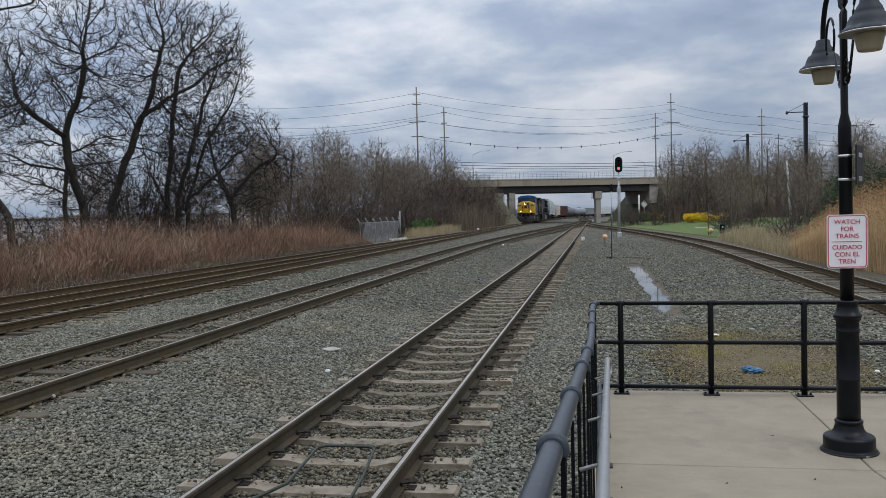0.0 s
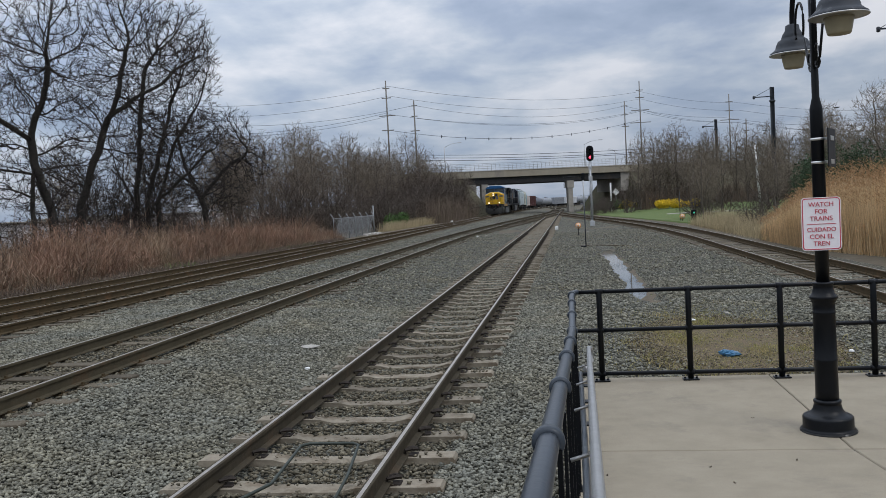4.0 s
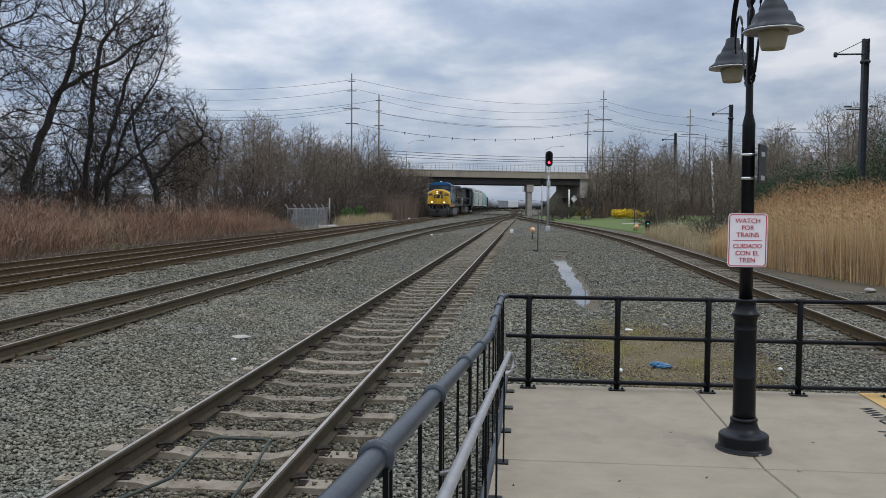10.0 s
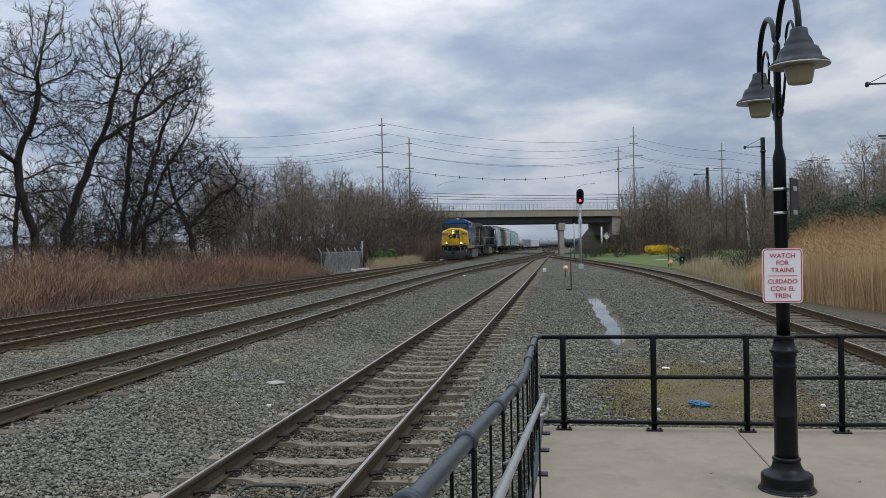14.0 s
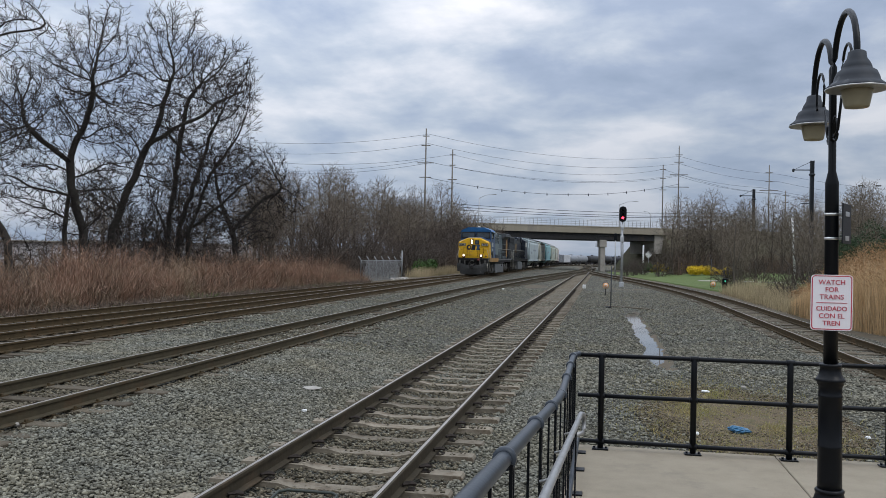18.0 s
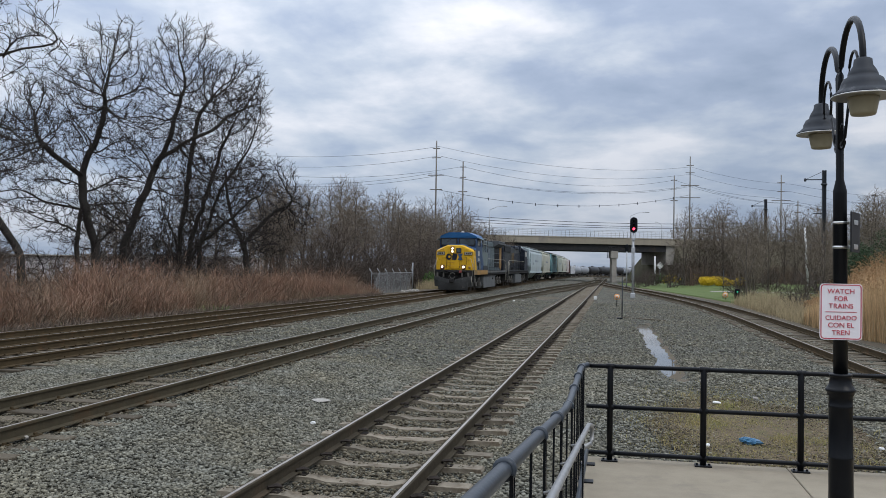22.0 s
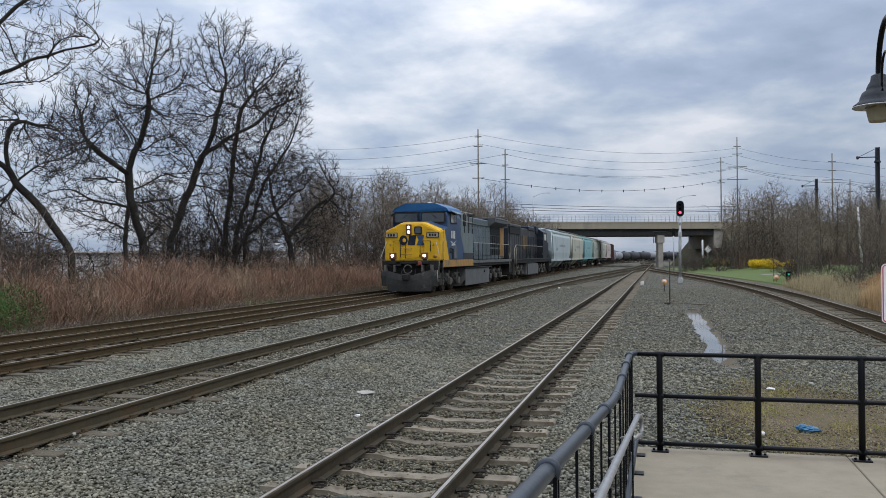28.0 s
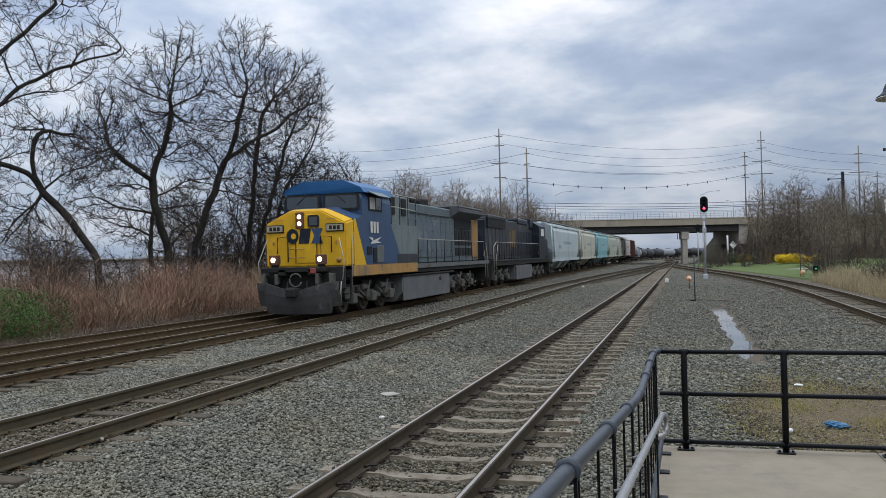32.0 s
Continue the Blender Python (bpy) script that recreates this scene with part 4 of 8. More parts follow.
# ---------------- vegetation ----------------
M_BARK = mat("dark_bark", (0.040, 0.036, 0.031), (0.022, 0.020, 0.018), 0.95, scale=8, bump=0.5, spots=(0.09, 0.085, 0.07), spot_scale=2)
M_TWIG = mat("twig", (0.030, 0.024, 0.021), (0.020, 0.016, 0.014), 0.95, scale=4)
M_BARK2 = mat("grey_bark", (0.15, 0.128, 0.105), (0.10, 0.085, 0.07), 0.95, scale=8, bump=0.4)
M_TWIG2 = mat("brown_twig", (0.190, 0.156, 0.118), (0.130, 0.106, 0.082), 0.95, scale=2)
M_BRUSH = mat("red_brown_stems", (0.31, 0.188, 0.128), (0.20, 0.122, 0.085), 0.95, scale=0.5, island=0.45, spots=(0.26, 0.20, 0.13), spot_scale=0.35, spot_at=0.52)
M_SCRUB = mat("grey_brown_stems", (0.15, 0.115, 0.088), (0.10, 0.078, 0.06), 0.95, scale=0.5, island=0.4, spots=(0.12, 0.11, 0.06), spot_scale=0.25)
M_REED = mat("dry_reed", (0.64, 0.47, 0.27), (0.50, 0.36, 0.20), 0.9, scale=0.6, island=0.35)
M_REEDTOP = mat("reed_plume", (0.50, 0.315, 0.165), (0.36, 0.22, 0.115), 0.95, scale=1.0, island=0.3)
M_STRAW = mat("pale_dry_grass", (0.40, 0.33, 0.20), (0.28, 0.23, 0.14), 0.95, scale=0.8, island=0.35)
M_LEAF = mat("bush_leaf", (0.078, 0.16, 0.036), (0.042, 0.088, 0.022), 0.7, scale=1.5, island=0.4)
M_EVERG = mat("evergreen_leaf", (0.048, 0.080, 0.036), (0.028, 0.05, 0.024), 0.8, scale=1.0, island=0.4)
M_FORS = mat("yellow_flower", (0.72, 0.52, 0.03), (0.56, 0.40, 0.03), 0.8, scale=1.5, island=0.3)
M_GRASSB = mat("grass_blade", (0.10, 0.17, 0.04), (0.13, 0.15, 0.05), 0.9, scale=0.8, island=0.4)


M_TWIG3 = mat("dark_brown_twig", (0.085, 0.066, 0.054), (0.055, 0.043, 0.036), 0.95, scale=2)
M_BRUSHB = mat("brown_undergrowth", (0.14, 0.10, 0.072), (0.09, 0.064, 0.047), 0.95, scale=0.5, island=0.4)
M_TANB = mat("tan_dead_stems", (0.30, 0.23, 0.16), (0.20, 0.15, 0.105), 0.95, scale=0.6, island=0.4)


class Sticks:
    """Gathers tapered sticks into one mesh."""

    def __init__(self):
        self.v, self.f, self.count = [], [], 0

    def add(self, pts, radii, n):
        base = self.count
        for i, p in enumerate(pts):
            d = pts[min(i + 1, len(pts) - 1)] - pts[max(i - 1, 0)]
            d = d / (np.linalg.norm(d) + 1e-9)
            s = np.cross(d, (0.31, 0.95, 0.05))
            s /= np.linalg.norm(s) + 1e-9
            u = np.cross(s, d)
            for k in range(n):
                a = 2 * math.pi * k / n
                self.v.append(tuple(p + (s * math.cos(a) + u * math.sin(a)) * radii[i]))
        for i in range(len(pts) - 1):
            for k in range(n):
                a, b = base + i * n + k, base + i * n + (k + 1) % n
                self.f.append((a, b, b + n, a + n))
        self.count += len(pts) * n


def grow(st_low, st_high, rnd, p, d, r, length, level, spec):
    """One branch and, from it, its children."""
    segs = spec["segs"][level]
    pts, dirs = [p], [d]
    for k in range(segs):
        wob = rnd.normal(0, spec["wobble"][level], 3)
        d = d + wob + np.array((0, 0, spec["rise"][level]))
        d /= np.linalg.norm(d)
        p = p + d * length / segs
        pts.append(p), dirs.append(d)
    last = level == len(spec["kids"])
    radii = np.linspace(r, r * (0.25 if last else spec["taper"][level]), segs + 1)
    (st_low if level <= 1 else st_high).add(pts, radii, 7 if level == 0 else 5 if level == 1 else 3)
    if last:
        return
    n = spec["kids"][level]
    for k in range(n):
        f = spec["from"][level] + (1 - spec["from"][level]) * (k + rnd.uniform(0, 0.9)) / n
        i = min(int(f * segs), segs - 1)
        q = pts[i] + (pts[i + 1] - pts[i]) * (f * segs - i)
        a = rnd.uniform(0, 2 * math.pi) if level else 2.4 * k + rnd.uniform(-0.4, 0.4)
        spread = radians(rnd.uniform(*spec["angle"][level]))
        dd = dirs[i]
        s = np.cross(dd, (0.3, 0.9, 0.2))
        s /= np.linalg.norm(s)
        u = np.cross(s, dd)
        nd = dd * math.cos(spread) + (s * math.cos(a) + u * math.sin(a)) * math.sin(spread)
        rr = max(spec["floor"], radii[i] * spec["ratio"][level] * rnd.uniform(0.75, 1.1))
        ll = length * spec["len"][level] * rnd.uniform(0.65, 1.15) * (1.15 - 0.45 * f)
        grow(st_low, st_high, rnd, q, nd / np.linalg.norm(nd), rr, ll, level + 1, spec)


def twigs(p0, d, length, r, rs):
    """Thin bent twigs as one vertex and face list, three sided and pointed."""
    n = len(p0)
    d = d / (np.linalg.norm(d, axis=1)[:, None] + 1e-9)
    side = np.cross(d, np.array((0.3, 0.2, 0.93)))
    side /= np.linalg.norm(side, axis=1)[:, None] + 1e-9
    up = np.cross(side, d)
    mid = p0 + d * (length * 0.55)[:, None] + side * (length * rs.normal(0, 0.06, n))[:, None]
    tip = p0 + d * length[:, None] + np.array((0, 0, 1.0)) * (length * rs.uniform(0.0, 0.2, n))[:, None]
    v = np.zeros((n, 7, 3))
    for k, a in enumerate((0.0, 2.1, 4.2)):
        o = side * math.cos(a) + up * math.sin(a)
        v[:, k], v[:, 3 + k] = p0 + o * r[:, None], mid + o * (r * 0.7)[:, None]
    v[:, 6] = tip
    pat = ((0, 1, 4, 3), (1, 2, 5, 4), (2, 0, 3, 5), (3, 4, 6), (4, 5, 6), (5, 3, 6))
    return v.reshape(-1, 3), [tuple(i * 7 + q for q in p) for i in range(n) for p in pat]


def crown_tree(name, seed, paths, lobes, density, low, high, label, category, m, group="", step=0.27, kill=0.36, twig=0.5, thin=0.0125, fine=1.8):
    """A bare tree: limbs along a few bent paths, branches that reach out to fill the lobes of the crown, twigs on the thin ends."""
    rs = np.random.RandomState(seed)
    pos, par = [], []
    for path in paths:
        path = [np.array(p, float) for p in path]
        joint = -1
        if pos and path[0][2] > 1.5:
            joint = int(np.argmin([np.linalg.norm(p - path[0]) for p in pos]))
        for a, b in zip(path, path[1:]):
            k = max(1, int(np.linalg.norm(b - a) / step))
            for q in range(k):
                p = a + (b - a) * q / k + rs.normal(0, 0.05, 3)
                pos.append(p), par.append(joint)
                joint = len(pos) - 1
    aims = []
    for x, y, z, rh, rz in lobes:
        k = int(density * rh * rh * rz * 4.19)
        u = rs.normal(0, 1, (k, 3))
        u /= np.linalg.norm(u, axis=1)[:, None]
        aims.append(np.array((x, y, z)) + u * (rs.rand(k) ** 0.4)[:, None] * np.array((rh, rh, rz)))
    aims = np.concatenate(aims)
    nodes = np.array(pos)
    ends = set(range(len(pos))) - set(par)
    buds = np.array([i for i in range(len(pos)) if i in ends or (nodes[i][2] > 2.2 and rs.rand() < 0.2)])
    dist = np.linalg.norm(aims[:, None] - nodes[buds][None], axis=2)
    near, dist = buds[dist.argmin(1)], dist.min(1)
    for _ in range(70):
        if not len(aims):
            break
        pull = aims - nodes[near]
        pull /= np.linalg.norm(pull, axis=1)[:, None] + 1e-9
        total = np.zeros_like(nodes)
        np.add.at(total, near, pull)
        ids = np.unique(near)
        d = total[ids]
        d = d / (np.linalg.norm(d, axis=1)[:, None] + 1e-9) + rs.normal(0, 0.26, (len(ids), 3)) + np.array((0, 0, 0.16))
        d /= np.linalg.norm(d, axis=1)[:, None]
        fresh = nodes[ids] + d * step
        gap = np.linalg.norm(fresh[:, None] - aims[None], axis=2)
        first = len(nodes)
        nodes = np.concatenate([nodes, fresh])
        par.extend(int(i) for i in ids)
        best, arg = gap.min(0), gap.argmin(0)
        closer = best < dist
        near, dist = np.where(closer, arg + first, near), np.where(closer, best, dist)
        stay = (dist > kill) & (rs.rand(len(aims)) > 0.012)
        aims, near, dist = aims[stay], near[stay], dist[stay]
    n = len(nodes)
    kids = [[] for _ in range(n)]
    for i, p in enumerate(par):
        if p >= 0:
            kids[p].append(i)
    order, seen = [], [i for i in range(n) if par[i] < 0]
    while seen:
        i = seen.pop()
        order.append(i)
        seen.extend(kids[i])
    rad = np.zeros(n)
    for i in reversed(order):
        rad[i] = max(thin, sum(rad[k] ** 2.2 for k in kids[i]) ** (1 / 2.2)) if kids[i] else thin
    a, b = Sticks(), Sticks()
    starts = [(i, -1) for i in range(n) if par[i] < 0]
    while starts:
        i, root = starts.pop()
        chain, radii = ([nodes[root]], [min(rad[root], rad[i] * 1.15)]) if root >= 0 else ([], [])
        while True:
            chain.append(nodes[i]), radii.append(rad[i])
            ks = sorted(kids[i], key=lambda k: -rad[k])
            starts.extend((k, i) for k in ks[1:])
            if not ks:
                break
            i = ks[0]
        if len(chain) > 2:
            c = np.array(chain)
            c[1:-1] = 0.25 * c[:-2] + 0.5 * c[1:-1] + 0.25 * c[2:]
            chain = list(c)
        if len(chain) > 1:
            big = radii[0] > 0.045
            (a if big else b).add(chain, radii, 7 if radii[0] > 0.12 else 5 if big else 3)
    t = empty(name, m)
    tagged(t, label, category, group)
    pydata("trunk", a.v, a.f, low, t, smooth=True)
    thin_i = np.array([i for i in range(n) if rad[i] < thin * 3.4 and par[i] >= 0])
    pick = np.concatenate([thin_i[rs.rand(len(thin_i)) < min(1.0, fine - k)] for k in range(int(math.ceil(fine)))])
    along = nodes[pick] - nodes[np.array(par)[pick]]
    along /= np.linalg.norm(along, axis=1)[:, None] + 1e-9
    d1 = along + rs.normal(0, 0.55, along.shape) + np.array((0, 0, 0.25))
    l1 = twig * rs.uniform(0.5, 1.3, len(pick))
    v1, f1 = twigs(nodes[pick], d1, l1, np.full(len(pick), thin * 0.95), rs)
    d1 /= np.linalg.norm(d1, axis=1)[:, None]
    some = np.concatenate([np.arange(len(pick)), np.arange(len(pick))])
    d2 = d1[some] + rs.normal(0, 0.5, (len(some), 3)) + np.array((0, 0, 0.2))
    v2, f2 = twigs(nodes[pick][some] + d1[some] * (l1[some] * rs.uniform(0.3, 0.8, len(some)))[:, None], d2, l1[some] * 0.55, np.full(len(some), thin * 0.75), rs)
    base = len(b.v)
    verts = b.v + [tuple(p) for p in v1] + [tuple(p) for p in v2]
    faces = b.f + [tuple(i + base for i in f) for f in f1] + [tuple(i + base + len(v1) for i in f) for f in f2]
    pydata("crown", verts, faces, high, t, "fine bare twigs")
    return t


SHRUB = dict(floor=0.007, segs=(4, 3, 2, 1), wobble=(0.12, 0.16, 0.2, 0.2), rise=(0.03, 0.05, 0.05, 0.04), taper=(0.5, 0.4, 0.4), kids=(9, 8, 6), **{"from": (0.05, 0.1, 0.1)}, angle=((25, 65), (30, 65), (30, 60)), ratio=(0.6, 0.5, 0.5), len=(0.9, 0.5, 0.45))


def tree(name, seed, stems, spec, low, high, label, category, m, group=""):
    rnd = np.random.RandomState(seed)
    a, b = Sticks(), Sticks()
    for (x, y), lean, r, length in stems:
        d = np.array((lean[0], lean[1], 1.0))
        grow(a, b, rnd, np.array((x, y, -0.3)), d / np.linalg.norm(d), r, length, 0, spec)
    t = empty(name, m)
    tagged(t, label, category, group)
    pydata("trunk", a.v, a.f, low, t, smooth=True)
    pydata("crown", b.v, b.f, high, t, "fine bare twigs")
    return t


crown_tree("tree", 11, [[(0.3, 0.2, -0.3), (0.3, 0.2, 2.7), (-0.2, -0.2, 5.2), (-0.3, -0.2, 6.5), (0.2, 0.2, 7.9), (0.6, 0.4, 9.8)], [(-0.4, -0.3, -0.3), (-0.4, -0.3, 2.7), (-0.3, -0.2, 4.6), (-0.2, -0.2, 6.0)], [(-0.2, -0.2, 6.2), (-1.1, -0.7, 7.0), (-1.9, -1.3, 7.7)]],
           [(0.8, 0.6, 11.8, 2.0, 2.3), (-0.9, -0.6, 9.4, 2.8, 2.2), (-1.9, -1.3, 7.5, 2.5, 2.0), (0.8, 0.5, 8.5, 2.0, 1.9), (-2.2, -1.5, 5.1, 2.0, 1.5), (1.5, 1.0, 5.4, 1.7, 1.7), (-0.6, -0.4, 3.9, 2.0, 1.2)], 15, M_BARK, M_TWIG, "large bare tree with dark forked limbs behind the brush", "tree", pose(-22, 36.8, 0), "big bare trees")
crown_tree("tree", 23, [[(-0.1, -0.1, -0.3), (0.0, 0.0, 2.8), (0.6, 0.3, 4.7), (1.2, 0.8, 6.9), (2.0, 1.2, 8.9), (2.4, 1.5, 11.4)], [(1.4, 0.9, 7.5), (2.5, 1.6, 8.5), (3.7, 2.3, 9.2), (4.9, 3.1, 10.6)]],
           [(2.4, 1.5, 12.9, 1.9, 2.4), (1.8, 1.1, 10.2, 2.0, 2.2), (0.7, 0.5, 8.3, 1.7, 1.9), (2.6, 1.6, 6.7, 2.0, 1.9), (-0.9, -0.6, 5.2, 1.6, 1.6), (4.7, 3.0, 10.4, 1.9, 1.5)], 16, M_BARK, M_TWIG, "large bare tree leaning along the line of tracks", "tree", pose(-22, 39.7, 0), "big bare trees")
crown_tree("tree", 35, [[(-0.2, -0.1, -0.3), (-0.2, -0.1, 3.2), (0.1, 0.1, 6.2), (0.3, 0.2, 8.9), (0.7, 0.4, 11.2)], [(0.3, 0.2, -0.3), (0.3, 0.2, 3.2), (1.1, 0.6, 6.3), (2.0, 1.1, 9.6)], [(0.9, 0.5, -0.3), (0.8, 0.5, 3.3), (1.8, 1.0, 6.6), (3.0, 1.7, 8.7)], [(-0.2, -0.1, 2.9), (-1.0, -0.6, 5.2), (-1.3, -0.8, 7.2)], [(0.8, 0.5, 3.3), (2.4, 1.4, 4.9), (3.6, 2.1, 6.3)]],
           [(2.1, 1.2, 12.3, 2.5, 2.6), (2.9, 1.6, 10.0, 1.7, 2.4), (0.8, 0.4, 9.2, 2.4, 2.6), (2.2, 1.2, 7.0, 2.9, 1.6), (0.4, 0.2, 5.2, 2.4, 1.7), (2.8, 1.5, 4.6, 2.2, 1.5)], 17, M_BARK, M_TWIG, "bare tree with a cluster of trunks and a broad rounded crown", "tree", pose(-22, 46.0, 0), "big bare trees")
crown_tree("tree", 47, [[(0.1, 0.0, -0.3), (-0.1, 0.0, 2.9), (-0.8, -0.4, 4.8), (-1.4, -0.6, 6.7), (-1.5, -0.7, 8.9)], [(-0.3, -0.2, 3.5), (1.2, 0.5, 5.4), (2.9, 1.3, 6.7)], [(-0.8, -0.4, 4.6), (-1.9, -0.9, 5.4), (-2.9, -1.3, 5.0)]],
           [(1.2, 0.5, 8.0, 2.2, 1.6), (2.4, 1.1, 5.7, 2.2, 1.8), (-1.1, -0.5, 7.3, 2.2, 2.2), (-2.6, -1.2, 5.0, 2.0, 1.4), (0.5, 0.2, 3.6, 2.6, 1.2)], 15, M_BARK, M_TWIG, "low crooked bare tree with tangled branches", "tree", pose(-22, 55.0, 0), "big bare trees")
crown_tree("tree", 59, [[(0.1, 0.0, -0.3), (-0.2, -0.2, 2.6), (-1.1, -0.8, 4.3), (-1.8, -1.4, 5.3), (-2.3, -1.8, 6.2), (-3.1, -2.4, 6.6), (-4.1, -3.2, 7.0)], [(-1.8, -1.4, 5.3), (-2.2, -1.7, 6.6), (-2.1, -1.6, 7.6), (-1.5, -1.2, 8.3)]],
           [(-0.8, -0.7, 7.1, 2.0, 1.7), (-2.4, -1.9, 7.8, 1.6, 1.6), (-2.6, -2.0, 3.9, 1.9, 1.5), (-4.1, -3.2, 6.3, 2.1, 2.4)], 16, M_BARK, M_TWIG, "bare tree with a trunk leaning over the brush", "tree", pose(-22, 32.4, 0), "big bare trees")
crown_tree("tree", 64, [[(-0.1, -0.1, -0.3), (0.1, 0.1, 3.4), (0.6, 0.6, 5.3), (1.3, 1.4, 6.7), (2.1, 2.3, 7.8), (3.1, 3.4, 8.6), (4.1, 4.5, 9.1)], [(0.6, 0.6, 5.3), (1.1, 1.2, 7.8), (2.1, 2.3, 9.5), (2.8, 3.0, 10.3)], [(0.9, 1.0, 6.0), (1.5, 1.6, 7.0), (2.1, 2.3, 7.4), (2.7, 3.0, 7.4)], [(0.3, 0.3, 4.5), (0.1, 0.1, 8.2), (0.4, 0.4, 11.1)]],
           [(3.0, 3.2, 8.6, 2.1, 0.8), (2.3, 2.6, 9.9, 2.2, 0.9), (1.8, 2.0, 11.3, 2.6, 1.1), (0.4, 0.5, 9.0, 2.6, 2.8), (2.1, 2.3, 7.6, 1.5, 0.6)], 11, M_BARK, M_TWIG, "tall bare tree whose limbs reach over the brush", "tree", pose(-18, 19.3, 0), "big bare trees", twig=0.45, thin=0.009)

PROTO = []
for k in range(5):
    top = 8.6 + 0.5 * (k % 3)
    PROTO.append(crown_tree("tree", 100 + k, [[(0, 0, -0.3), (0.1 * (k - 2), 0.1, 2.4), (0.16 * (k - 2), 0.2, 0.55 * top), (0.2 * (k - 2), 0.1, 0.8 * top)], [(0.1 * (k - 2), 0.1, 2.6), (0.9, 0.5 - 0.3 * k, 0.6 * top)], [(0.1 * (k - 2), 0.1, 2.2), (-0.9, 0.3 * k - 0.6, 0.55 * top)]],
                            [(0.2 * (k - 2), 0.0, 0.78 * top, 1.5, 0.24 * top), (0.8, 0.4 - 0.2 * k, 0.55 * top, 1.5, 0.22 * top), (-0.8, 0.2 * k - 0.4, 0.52 * top, 1.5, 0.2 * top)], 15.0, M_BARK2, M_TWIG2, "slender bare tree in the row behind the tracks", "tree", pose(-24 - 2 * k, 64 + 5.5 * k, -0.2, 0, 0, 70 * k), "bare trees", step=0.33, kill=0.4, twig=0.65, thin=0.012, fine=1.8))
for k in range(3):
    PROTO.append(tree("shrub", 140 + k, [((0, 0), (0.1, 0.0), 0.07, 2.6), ((0.3, 0.2), (-0.2, 0.3), 0.06, 2.4), ((-0.3, 0.1), (-0.3, -0.2), 0.06, 2.3), ((0.1, -0.3), (0.3, -0.3), 0.05, 2.4)], SHRUB, M_BARK2, M_TWIG3, "bare rounded shrub with dense brown twigs", "shrub", pose(-19.5, 62 + 9 * k, -0.2), "bare shrubs"))
rv = random.Random(5)


def plant(kind, x, y, s, z=-0.2):
    src = PROTO[rv.randrange(0, 5) if kind == "t" else rv.randrange(5, 8)]
    o = copy_thing(src, pose(x, y, z, 0, 0, rv.uniform(0, 360)))
    o.scale = (s, s, s * rv.uniform(0.9, 1.1))
    return o


tangle = crown_tree("shrub", 160, [[(0, 0, -0.3), (0.3, 0.2, 1.2), (0.9, 0.3, 2.4)], [(0.1, 0, -0.3), (-0.5, -0.3, 1.4), (-1.2, 0.2, 2.2)], [(0, 0.1, -0.3), (0.1, 0.7, 1.5), (-0.2, 1.4, 2.6)]], [(0.8, 0.3, 2.6, 1.5, 1.3), (-1.0, -0.1, 2.3, 1.5, 1.2), (0.0, 1.2, 2.6, 1.4, 1.2), (0.1, 0.0, 3.3, 1.4, 1.0)], 9.0, M_BARK, M_TWIG, "dark tangled bare shrub under the big trees", "shrub", pose(-22.5, 42.6, 0), "dark shrubs", twig=0.5, thin=0.010, fine=1.6)
for k in range(7):
    o = copy_thing(tangle, pose(-21.2 - rv.uniform(0, 3.5), 24 + 5.4 * k + rv.uniform(-0.8, 0.8), -0.1, 0, 0, rv.uniform(0, 360)))
    o.scale = (1, 1, rv.uniform(0.7, 1.0))
for k in range(5):
    o = copy_thing(tangle, pose(-25.5 - rv.uniform(0, 4), 46 + 3.4 * k + rv.uniform(-0.8, 0.8), -0.1, 0, 0, rv.uniform(0, 360)))
    o.scale = (1.35, 1.35, rv.uniform(1.2, 1.5))
# row on the left, behind the fence and along to the bridge
for k in range(44):
    y = 62 + 2.1 * k
    plant("t", -22.5 - rv.uniform(0, 12) + 0.03 * max(0, y - 60), y + rv.uniform(-1, 1), rv.uniform(0.85, 1.1) if y < 80 else rv.uniform(1.0, 1.3))
for k in range(14):
    plant("t", -38 - rv.uniform(0, 25), 40 + 8 * k + rv.uniform(-3, 3), rv.uniform(0.8, 1.1))
for k in range(22):
    y = 58 + 4.0 * k
    plant("s", -17.4 - rv.uniform(0, 3) + 0.035 * max(0, y - 80), y, rv.uniform(1.0, 1.7))
# thicket beside the west end of the bridge
for k in range(9):
    plant("t", -31 + 1.3 * k + rv.uniform(-0.6, 0.6), 134 + 1.4 * k + rv.uniform(-2, 2), rv.uniform(1.25, 1.5) - 0.05 * k)
for k in range(10):
    plant("s", -14.5 - rv.uniform(0, 7), 116 + 2.8 * k, rv.uniform(1.5, 2.3))
